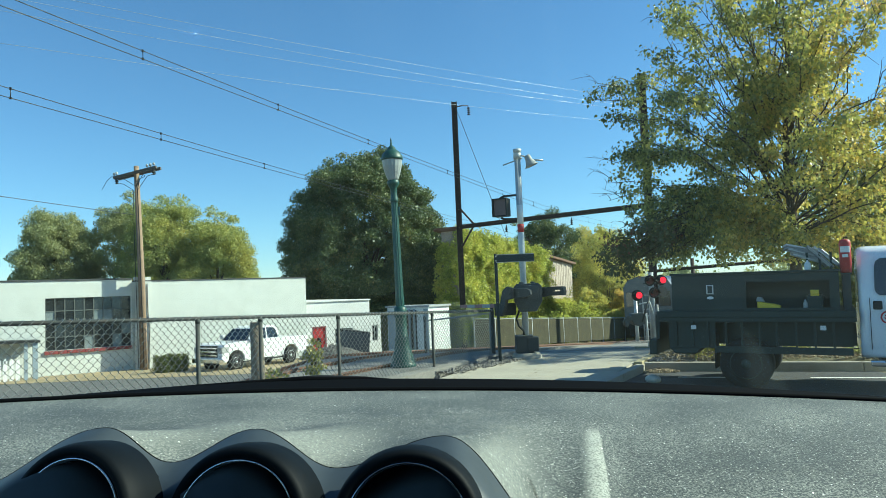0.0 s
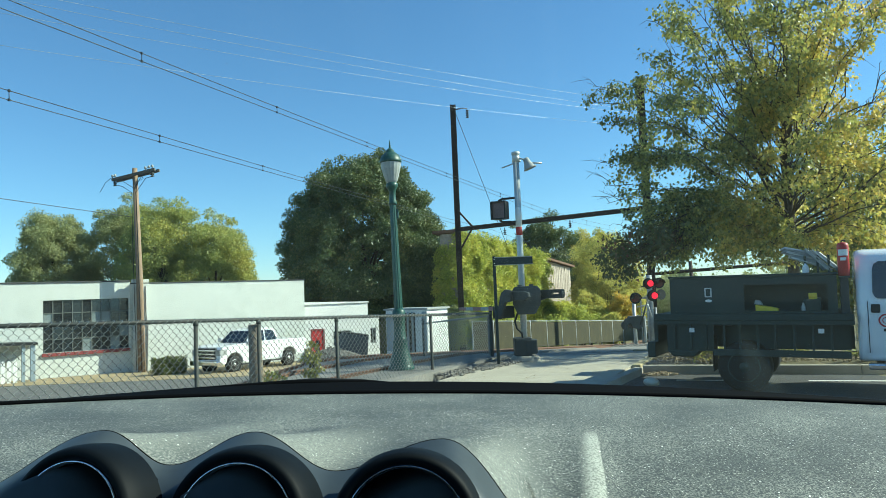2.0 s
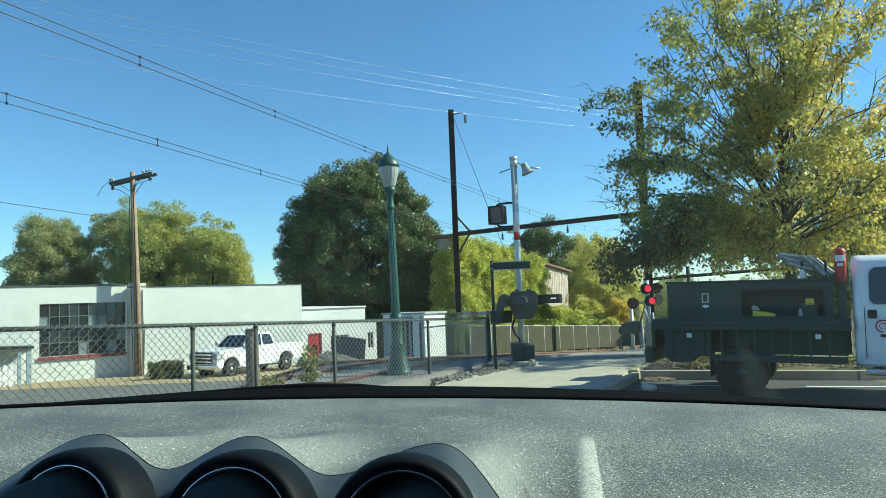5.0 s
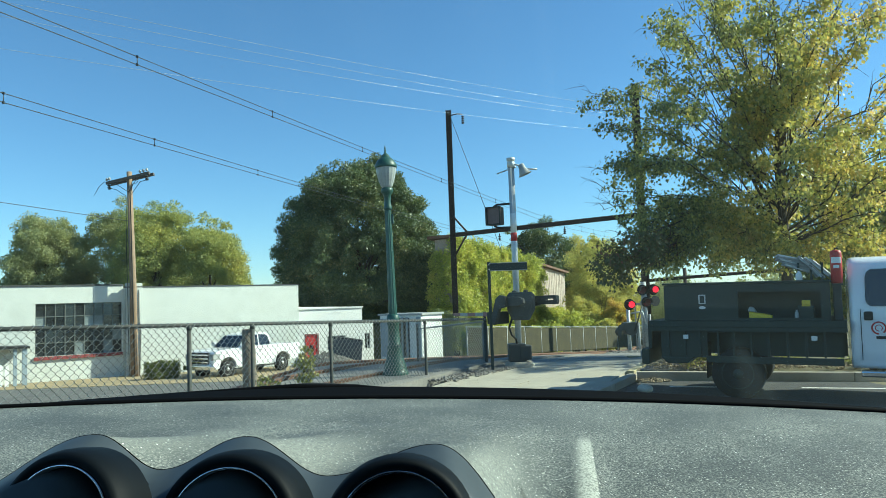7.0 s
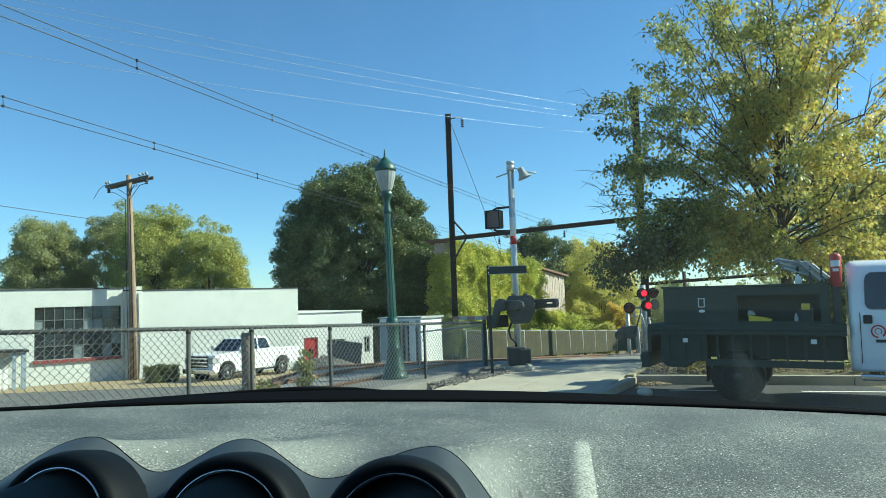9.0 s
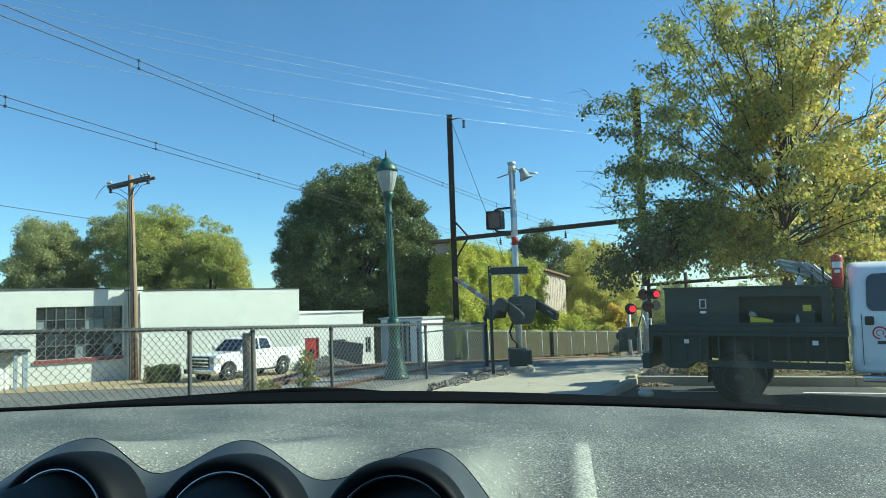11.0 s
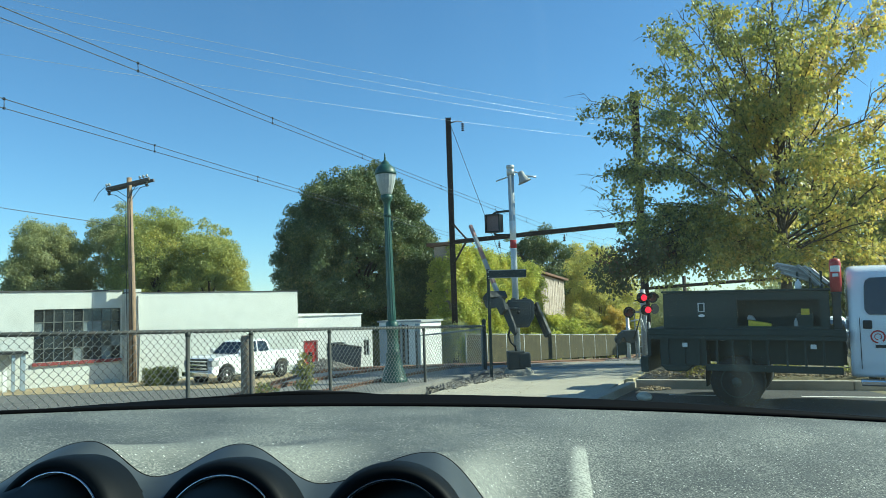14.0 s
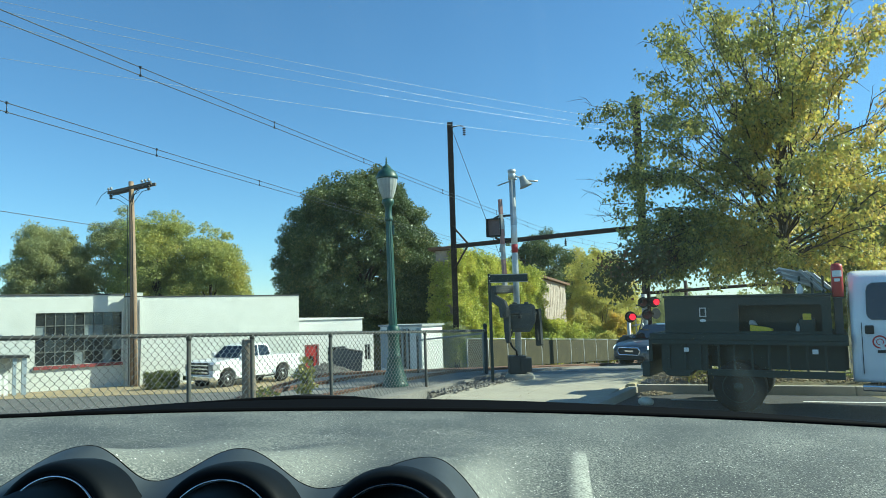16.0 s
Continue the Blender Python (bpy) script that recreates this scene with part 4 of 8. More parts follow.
    for x0, z0, x1, z1 in ((-0.20, 0.2, 0.20, 0.23), (-0.20, -0.23, 0.20, -0.2), (-0.20, -0.2, -0.17, 0.2), (0.17, -0.2, 0.20, 0.2)):
        bm_box(bm, x0, -0.12, z0, x1, -0.02, z1, m=mm)
    part("visor", bm, M_BLACK, ps)
    bm = bmesh.new()
    bm_box(bm, -0.17, -0.045, -0.2, 0.17, -0.025, 0.2, m=mm)
    part("lens_grille", bm, mat("signal_louvre", (0.16, 0.11, 0.11), 0.5, var=0.3, scale=4), ps)
    # the machine case
    case = new("machine_case")
    case.parent = ob
    cm = pose(0.03, -0.22, 1.32, 0, 0, -8)
    case.matrix_local = cm
    bm = bmesh.new()
    bm_prism(bm, [(-0.26, 0.20), (-0.20, 0.27), (0.26, 0.27), (0.33, 0.2), (0.33, -0.1), (0.20, -0.32), (-0.16, -0.32), (-0.26, -0.1)], -0.16, 0.12, bevel=0.025)
    part("case_body", bm, M_MACHINE, case)
    bm = bmesh.new()
    bm_prism(bm, [(-0.20, 0.20), (-0.16, 0.23), (0.22, 0.23), (0.26, 0.18), (0.25, -0.06), (0.16, -0.25), (-0.12, -0.25), (-0.2, -0.06)], -0.19, -0.161, bevel=0.01)
    part("cover", bm, M_MACHINE, case)
    bm = bmesh.new()
    bm_box(bm, -0.2, -0.215, 0.06, 0.24, -0.192, 0.085, bevel=0.006)
    part("cover_rib", bm, M_MACHINE, case)
    bm = bmesh.new()
    bm_lathe(bm, [(0.035, 0), (0.035, 0.05), (0.015, 0.06)], 12, pose(0.0, -0.19, 0.0, 90))
    part("shaft_end", bm, M_BLACK, case)
    bm = bmesh.new()
    bm_lathe(bm, [(0.05, 0.26), (0.05, 0.30), (0.02, 0.31)], 10, pose(-0.1, -0.02, 0))
    bm_lathe(bm, [(0.05, 0.26), (0.05, 0.30), (0.02, 0.31)], 10, pose(0.14, -0.02, 0))
    part("filler_cap", bm, M_MACHINE, case)
    bm = bmesh.new()
    bm_tube(bm, [(-0.12, -0.1, 1.05), (-0.2, -0.14, 0.85), (-0.16, -0.15, 0.7), (-0.06, -0.12, 0.6), (-0.05, -0.1, 0.5)], 0.022, 8)
    part("conduit", bm, M_BLACK, ob)
    return ob


build_gate_mast()


GATE_YAW = -61.0


def build_boom():
    """The moving part of the gate: shaft, support arm, counterweight and striped boom; turns about its own y."""
    gx, gy = GATE_MAST
    ob = thing("gate_boom", pose(gx - 0.02, gy - 0.42, 1.40, 0, 0, GATE_YAW), "counterweighted crossing gate boom with faded red and white stripes", "gate boom")
    bm = bmesh.new()
    bm_tube(bm, [(0, -0.42, 0), (0, 0.55, 0)], 0.035, 12)
    part("shaft", bm, M_GREY, ob)
    # bent support arm on the boom side, level pose, boom to -x
    bm = bmesh.new()
    bm_prism(bm, [(0.08, 0.11), (-0.12, 0.14), (-0.26, 0.06), (-0.40, -0.26), (-0.58, -0.30), (-0.60, -0.46), (-0.36, -0.48), (-0.28, -0.42), (-0.14, -0.14), (0.08, -0.11)], -0.40, -0.33, bevel=0.012)
    part("support_arm", bm, M_GREY, ob)
    bm = bmesh.new()
    bm_prism(bm, [(-0.06, 0.10), (0.46, 0.085), (0.60, 0.05), (0.62, -0.04), (0.48, -0.09), (-0.06, -0.11)], -0.325, -0.27, bevel=0.012)
    part("balance_arm", bm, M_GREY, ob)
    bm = bmesh.new()
    bm_box(bm, -0.60, -0.40, -0.47, -0.44, 0.06, -0.21, bevel=0.012)
    part("boom_clamp", bm, M_GREY, ob)
    # slotted counterweight arm on the other side
    bm = bmesh.new()
    wall_with_hole(bm, 0.16, 0.66, -0.085, 0.10, 0.46, 0.52, [(0.34, 0.0, 0.58, 0.03)])
    bm_prism(bm, [(-0.08, 0.1), (0.18, 0.085), (0.18, -0.075), (-0.08, -0.12)], 0.458, 0.522)
    part("counterweight_arm", bm, M_GREY, ob)
    bm = bmesh.new()
    bm_prism(bm, [(0.661, 0.10), (0.69, 0.085), (0.71, 0.0), (0.69, -0.07), (0.661, -0.085)], 0.45, 0.53, bevel=0.008)
    part("counterweight", bm, M_GREY, ob)
    for k in range(6):
        bm = bmesh.new()
        x0, x1 = -0.50 - 0.327 * k, -0.50 - 0.327 * (k + 1)
        h0, h1 = 0.046 - 0.002 * k, 0.046 - 0.002 * (k + 1)
        bm_prism(bm, [(x0, -0.27 + h0), (x1, -0.27 + h1), (x1, -0.27 - h1), (x0, -0.27 - h0)], -0.15, -0.08, bevel=0.004)
        part("red_stripe" if k % 2 else "white_stripe", bm, M_BOOMRED if k % 2 else M_GREYLIGHT, ob)
    return ob


gate_arm = build_boom()


# ---- flashing crossing signals on the far side of the street ----
def lamp_unit(parent, x, y, z, turn):
    """A round signal lamp with backboard, hood and lens; returns the lit disc added inside, whose turning stands for
    the flash.
    """
    un = new("signal_lamp")
    un.parent = parent
    un.matrix_local = pose(x, y, z, 0, 0, turn)
    R90 = pose(0, 0, 0, 90)
    bm = bmesh.new()
    bm_lathe(bm, [(0.205, -0.012), (0.21, 0.0), (0.205, 0.012)], 28, pose(0, 0.03, 0, 90))
    part("backboard", bm, M_BLACK, un)
    bm = bmesh.new()
    bm_lathe(bm, [(0.06, -0.16), (0.13, -0.1), (0.15, 0.0)], 20, pose(0, 0.04, 0, 90))
    part("lamp_case", bm, M_BLACK, un)
    # hood: upper half shell
    bm = bmesh.new()
    n = 18
    rows = []
    for yy, k in ((0.0, 1.0), (-0.26, 1.0)):
        ring = []
        for i in range(n + 1):
            a = math.radians(-10 + 200 * i / n)
            ring.append(bm.verts.new((0.15 * math.cos(a), yy, 0.15 * math.sin(a))))
        rows.append(ring)
    for i in range(n):
        bm.faces.new((rows[0][i], rows[0][i + 1], rows[1][i + 1], rows[1][i]))
    bmesh.ops.solidify(bm, geom=bm.faces[:], thickness=0.006)
    part("hood", bm, M_BLACK, un)
    bm = bmesh.new()
    bm_lathe(bm, [(0.15, 0.0), (0.15, 0.012)], 24, pose(0, 0.018, 0, 90))
    part("reflector", bm, M_LENS_OFF, un, "unlit dark red lens")
    bm = bmesh.new()
    bm_lathe(bm, [(0.118, -0.003), (0.121, 0.0), (0.118, 0.003)], 24, pose(0, 0, 0, 90))
    disc = part("light_disc", bm, M_LENS_ON, un, "glowing red signal disc")
    disc.data.materials.append(M_LENS_OFF)
    for p in disc.data.polygons:
        p.material_index = 0 if p.normal.y < -0.9 else 1
    disc.matrix_local = pose(0, -0.22, 0)
    return disc


def build_far_signals():
    discs = {"a": [], "b": []}
    # tall mast with two back-to-back pairs, and a short gate mast before it
    far = 1.12
    s1 = thing("crossing_signal", pose(8.0 * far, 27.0 * far, 1.45 + (ground_z(8.05, 27.0) - 1.45) * far) @ Matrix.Diagonal((far, far, far, 1)), "galvanised crossing signal mast with round red flashing lamps", "crossing signal", "crossing signals")
    bm = bmesh.new()
    bm_tube(bm, [(0, 0, -0.2), (0, 0, 2.75)], 0.105, 14)
    part("mast", bm, M_GREYLIGHT, s1)
    bm = bmesh.new()
    bm_tube(bm, [(-0.32, 0, 2.33), (0.45, 0, 2.33)], 0.03, 8)
    part("lamp_arm", bm, M_GREY, s1)
    z0 = 1.62 - ground_z(8.05, 27.0)
    discs["b"].append(lamp_unit(s1, -0.08, -0.16, z0, 4))
    discs["a"].append(lamp_unit(s1, 0.34, -0.16, z0, 4))
    # a second pair lower, one lens turned away
    discs["b"].append(lamp_unit(s1, -0.04, -0.5, z0 - 0.47, 2))
    bm = bmesh.new()
    bm_lathe(bm, [(0.20, -0.012), (0.205, 0.0), (0.20, 0.012)], 24, pose(0.40, -0.1, z0 - 0.44, 90, 0, 16))
    part("backboard", bm, M_BLACK, s1)
    bm = bmesh.new()
    bm_tube(bm, [(-0.05, -0.3, z0 - 0.47), (0.42, -0.05, z0 - 0.44)], 0.025, 8)
    part("lamp_arm", bm, M_GREY, s1)
    bm = bmesh.new()
    bm_box(bm, 0.1, -0.3, 0.62, 0.52, -0.05, 1.05, bevel=0.03)
    part("relay_box", bm, M_GREYLIGHT, s1)
    bm = bmesh.new()
    for x in (-0.40, -0.16):
        bm_tube(bm, [(x, -0.12, 0.15), (x, -0.12, 2.0)], 0.024, 6)
    for k in range(7):
        bm_tube(bm, [(-0.40, -0.12, 0.3 + k * 0.26), (-0.16, -0.12, 0.3 + k * 0.26)], 0.016, 6)
    part("ladder", bm, M_GREYLIGHT, s1)
    bm = bmesh.new()
    bm_box(bm, -0.44, -0.3, 1.86, 0.02, 0.1, 1.93, bevel=0.01)
    part("platform", bm, M_GREYLIGHT, s1)
    bm = bmesh.new()
    bm_tube(bm, [(0.16, -0.08, 0.0), (0.16, -0.08, 1.5)], 0.045, 10)
    part("conduit", bm, M_GREYLIGHT, s1)
    bm = bmesh.new()
    bm_box(bm, 0.0, -0.34, -0.05, 0.5, 0.05, 0.22, bevel=0.03)
    part("junction_box", bm, M_GREYLIGHT, s1)
    gz = ground_z(7.2, 26)
    s2 = thing("gate_mechanism", pose(7.08 * far, 26.0 * far, 1.45 + (gz - 1.45) * far) @ Matrix.Diagonal((far, far, far, 1)), "grey crossing gate mechanism on a short galvanised mast", "crossing gate", "crossing signals")
    bm = bmesh.new()
    bm_tube(bm, [(0, 0, -0.2), (0, 0, 1.75)], 0.065, 12)
    part("mast", bm, M_GALV, s2)
    bm = bmesh.new()
    bm_prism(bm, [(-0.30, 1.02), (-0.22, 1.16), (0.18, 1.18), (0.28, 1.04), (0.24, 0.78), (0.05, 0.68), (-0.16, 0.74)], -0.30, 0.16, bevel=0.03)
    part("machine_case", bm, M_MACHINE, s2)
    bm = bmesh.new()
    bm_prism(bm, [(-0.26, 1.08), (-0.42, 1.10), (-0.52, 0.98), (-0.50, 0.70), (-0.42, 0.66), (-0.36, 0.88), (-0.26, 0.92)], -0.36, -0.30, bevel=0.01)
    part("counterweight", bm, M_MACHINE, s2)
    bm = bmesh.new()
    bm_lathe(bm, [(0.13, -0.05), (0.15, -0.03), (0.15, 0.03), (0.13, 0.05)], 18, pose(-0.44, -0.2, 0.84, 90, 0, 30))
    part("weight_disc", bm, M_MACHINE, s2)
    bm = bmesh.new()
    bm_tube(bm, [(0.12, -0.33, 0.85), (0.45, -0.30, 1.75)], 0.03, 8)
    part("gate_lever", bm, M_GREY, s2)
    bm = bmesh.new()
    bm_tube(bm, [(0.34, -0.1, -0.1), (0.34, -0.1, 1.15)], 0.05, 10)
    part("conduit", bm, M_GREYLIGHT, s2)
    bm = bmesh.new()
    bm_tube(bm, [(0.1, -0.1, 1.5), (0.5, -0.1, 1.55), (0.62, -0.1, 1.1)], 0.03, 8)
    part("conduit", bm, M_GALV, s2)
    discs["a"].append(lamp_unit(s2, 0.03, -0.2, 1.09 - gz, 2))
    return discs


SIGNAL_DISCS = build_far_signals()


# ---- poles and wires ----
def build_utility_pole():
    ob = thing("utility_pole", pose(-15.44, 35.5, -1.95), "brown wooden utility pole with a crossarm and insulators", "utility pole")
    bm = bmesh.new()
    bm_tube(bm, [(0.06, 0, -0.4), (0.0, 0, 4.5), (-0.2, 0, 10.62)], [0.19, 0.165, 0.125], 12)
    part("pole", bm, M_CREOSOTE, ob)
    am = pose(-0.2, 0, 10.25, 0, -8.2, -13)
    for y in (-0.24, 0.13):
        bm = bmesh.new()
        bm_box(bm, -1.22, y, -0.075, 1.32, y + 0.11, 0.075, m=am, bevel=0.012)
        part("crossarm", bm, M_ARMWOOD, ob)
    for x in (-1.14, -0.98, 0.82, 1.02, 1.22):
        bm = bmesh.new()
        bm_lathe(bm, [(0.02, 0), (0.02, 0.05), (0.06, 0.06), (0.07, 0.10), (0.05, 0.12), (0.06, 0.15), (0.04, 0.18), (0.01, 0.2)], 10, am @ pose(x, -0.215, 0.07))
        part("insulator", bm, M_GREYLIGHT, ob)
    for x in (-1.05, 1.15):
        bm = bmesh.new()
        for k in range(3):
            bm_lathe(bm, [(0.03, 0.09), (0.09, 0.05), (0.095, 0.03), (0.03, 0.0)], 10, am @ pose(x, -0.215, -0.19 - 0.09 * k))
        part("insulator_string", bm, M_GREY, ob)
    bm = bmesh.new()
    for x in (-0.75, 0.75):
        bm_tube(bm, [am @ Vector((x, -0.28, -0.05)), (-0.17, -0.16, 9.55)], 0.016, 6)
    part("brace", bm, M_GREY, ob)
    bm = bmesh.new()
    e = am @ Vector((-1.25, -0.22, 0.1))
    bm_tube(bm, [e, e + Vector((-0.3, 0, -0.25)), e + Vector((-0.55, 0, -0.7))], 0.014, 5)
    for x, bow, foot in ((-0.85, -0.3, -0.17), (0.5, 0.35, 0.08), (1.2, 0.2, 0.1)):
        e = am @ Vector((x, -0.22, 0.0))
        bm_tube(bm, [e, e + Vector((bow * 0.4, 0, -0.32)), e + Vector((bow * 0.1 - x * 0.3, 0, -0.42)), Vector((foot * 0.8 - 0.15, -0.17, 9.35)), Vector((foot - 0.1, -0.18, 7.0)), Vector((foot, -0.2, 3.0)), Vector((foot + 0.06, -0.22, 0.3))], 0.016, 5)
    part("cable", bm, M_BLACK, ob)
    bm = bmesh.new()
    bm_tube(bm, [(0.3, -0.2, -0.2), (0.25, -0.18, 2.4)], 0.05, 8)
    part("cable_guard", bm, M_CREOSOTE, ob)


build_utility_pole()

LM, RM = Vector((1.05, 42.0, 0)), Vector((11.1, 37.0, 0))


def build_catenary():
    ob = thing("catenary_portal", pose(0, 0, 0), "rusty dark steel railway portal with a crossbeam and wire insulators", "catenary mast")
    gl, gr = ground_z(LM.x, LM.y), ground_z(RM.x, RM.y)
    def hmast(name, p, g, top, w=0.17):
        bm = bmesh.new()
        for a in (-w, w - 0.03):
            bm_box(bm, p.x + a, p.y - 0.16, g - 0.3, p.x + a + 0.03, p.y + 0.16, top)
        bm_box(bm, p.x - w + 0.03, p.y - 0.02, g - 0.3, p.x + w - 0.03, p.y + 0.02, top)
        return part(name, bm, M_MASTBROWN, ob)
    hmast("mast", LM, gl, 13.15)
    hmast("mast", RM, gr, 12.9)
    # rivets and lacing on the nearer flange
    bm = bmesh.new()
    for k in range(60):
        z = gl + 0.4 + k * 0.235
        bm_box(bm, LM.x - 0.168, LM.y - 0.167, z, LM.x + 0.168, LM.y - 0.162, z + 0.07)
    part("lacing", bm, M_MASTBROWN, ob)
    d = (RM - LM)
    L = d.length
    ang = math.degrees(math.atan2(d.y, d.x))
    tilt = -math.degrees(math.atan2(5.72 - 5.44, L))
    m = pose(LM.x, LM.y, 5.44, 0, tilt, ang)
    bm = bmesh.new()
    bm_box(bm, -0.1, -0.11, 0.10, L, 0.11, 0.125, m=m)
    bm_box(bm, -0.1, -0.11, -0.125, L, 0.11, -0.10, m=m)
    bm_box(bm, -0.1, -0.02, -0.10, L, 0.02, 0.10, m=m)
    part("crossbeam", bm, M_MASTBROWN, ob)
    bm = bmesh.new()
    bm_tube(bm, [m @ Vector((0.0, 0, 1.25)), m @ Vector((0.95, 0, 0.1))], 0.06, 6)
    bm_tube(bm, [m @ Vector((0.0, 0, -1.35)), m @ Vector((0.9, 0, -0.1))], 0.06, 6)
    part("knee_brace", bm, M_MASTBROWN, ob)
    bm = bmesh.new()
    bm_tube(bm, [(LM.x, LM.y - 0.2, 12.75), (LM.x + 0.55, LM.y - 0.25, 12.85), (LM.x + 0.85, LM.y - 0.25, 12.8)], 0.035, 6)
    part("bracket", bm, M_MASTBROWN, ob)
    bm = bmesh.new()
    for k in range(4):
        bm_lathe(bm, [(0.03, 0.1), (0.10, 0.06), (0.11, 0.03), (0.04, 0.0)], 10, pose(LM.x + 0.86, LM.y - 0.25, 12.62 - k * 0.13))
    part("insulator_string", bm, M_BLACK, ob)
    bm = bmesh.new()
    bm_tube(bm, [(LM.x + 0.1, LM.y - 0.2, 12.7), (LM.x + 3.2, LM.y + 3.0, 4.6)], 0.018, 5)
    part("guy_wire", bm, M_WIRE, ob)
    for s in (0.27, 0.62):
        p = m @ Vector((L * s, 0, -0.2))
        bm = bmesh.new()
        bm_tube(bm, [p, p - Vector((0, 0, 0.35))], 0.03, 6)
        for k in range(3):
            bm_lathe(bm, [(0.03, 0.08), (0.09, 0.05), (0.09, 0.03), (0.03, 0.0)], 8, pose(p.x, p.y, p.z - 0.22 - k * 0.1))
        part("insulator_string", bm, M_BLACK, ob)


build_catenary()


def span(name, a, b, sag, r, material, label, droppers=None):
    """A hanging wire from a to b."""
    a, b = Vector(a), Vector(b)
    bm = bmesh.new()
    n = 24
    pts = []
    for k in range(n + 1):
        t = k / n
        p = a.lerp(b, t)
        p.z -= 4 * sag * t * (1 - t)
        pts.append(p)
    bm_tube(bm, pts, r, 5)
    ob = solid(name, bm, material, label, "wire")
    return ob, pts


def catenary_pair(a, b, gap, sag, r, hangers=(0.1, 0.3, 0.5, 0.7, 0.9)):
    ob = thing("overhead_line", pose(0, 0, 0), "dark overhead railway wire pair with short droppers", "overhead wire", "overhead lines")
    a, b = Vector(a), Vector(b)
    n = 30
    up, lo = [], []
    for k in range(n + 1):
        t = k / n
        p = a.lerp(b, t)
        u = p.copy()
        u.z -= 4 * sag * t * (1 - t)
        up.append(u)
        lo.append(Vector((p.x, p.y, p.z - gap)))
    for nm, pts in (("messenger_wire", up), ("contact_wire", lo)):
        bm = bmesh.new()
        bm_tube(bm, pts, r, 5)
        part(nm, bm, M_WIRE, ob)
    for t in hangers:
        bm = bmesh.new()
        p = a.lerp(b, t)
        hi, low = p - Vector((0, 0, 4 * sag * t * (1 - t))), p - Vector((0, 0, gap))
        bm_tube(bm, [hi, low], r * 0.9, 5)
        for q in (hi, low):
            bm_box(bm, q.x - r * 2.2, q.y - r * 2.2, q.z - r * 2.6, q.x + r * 2.2, q.y + r * 2.2, q.z + r * 2.6)
        part("dropper", bm, M_WIRE, ob)
    return ob


# ---- trees ----
def leaf_cloud(centres, radii, counts, size, rng, flat=0.7, droop=0.3):
    """Folded four-point leaves scattered about clump centres; returns verts and faces as lists."""
    V, F = [], []
    tot = int(sum(counts))
    c = np.repeat(np.asarray(centres), counts, axis=0)
    r = np.repeat(np.asarray(radii), counts)[:, None]
    off = rng.normal(size=(tot, 3))
    off /= np.maximum(np.linalg.norm(off, axis=1, keepdims=True), 1e-6)
    off *= (rng.random((tot, 1)) ** 0.45)
    off[:, 2] *= flat
    p = c + off * r
    p[:, 2] -= droop * r[:, 0] * (off[:, 0] ** 2 + off[:, 1] ** 2)
    d = rng.normal(size=(tot, 3))
    d[:, 2] -= 0.55
    d /= np.linalg.norm(d, axis=1, keepdims=True)
    n = rng.normal(size=(tot, 3))
    n[:, 2] += 0.8
    w = np.cross(d, n)
    w /= np.maximum(np.linalg.norm(w, axis=1, keepdims=True), 1e-6)
    nn = np.cross(w, d)
    s = size * (0.6 + 0.8 * rng.random((tot, 1)))
    a = p
    b = p + d * s * 0.5 + w * s * 0.36 - nn * s * 0.10
    e = p + d * s
    f = p + d * s * 0.5 - w * s * 0.36 - nn * s * 0.10
    verts = np.stack([a, b, e, f], 1).reshape(-1, 3)
    idx = np.arange(tot)[:, None] * 4
    faces = np.concatenate([idx + [0, 1, 2], idx + [0, 2, 3]], 0)
    return verts, faces


def raw_np(name, verts, faces, material):
    me = bpy.data.meshes.new(name)
    me.vertices.add(len(verts))
    me.vertices.foreach_set("co", np.asarray(verts, dtype=np.float32).ravel())
    nf, k = faces.shape
    me.loops.add(nf * k)
    me.loops.foreach_set("vertex_index", faces.astype(np.int32).ravel())
    me.polygons.add(nf)
    me.polygons.foreach_set("loop_start", np.arange(nf, dtype=np.int32) * k)
    me.materials.append(material)
    me.update(calc_edges=True)
    return me


def crown_points(rng, n, centre, rad, lumps=0.22, shell=0.45, freq=0.35, cut_below=None):
    """Clump centres in an uneven egg-shaped crown."""
    out = []
    c, R = np.array(centre), np.array(rad)
    tries = 0
    while len(out) < n and tries < n * 60:
        tries += 1
        v = rng.normal(size=3)
        v /= np.linalg.norm(v)
        q = v * (shell + (1 - shell) * rng.random() ** 0.6)
        k = 1 + lumps * 2 * noise.noise(Vector(v * 2.2) + Vector((c[0] * 0.7, c[1], 3))) 
        p = c + q * R * k
        if cut_below is not None and p[2] < cut_below:
            continue
        out.append(p)
    return np.array(out)


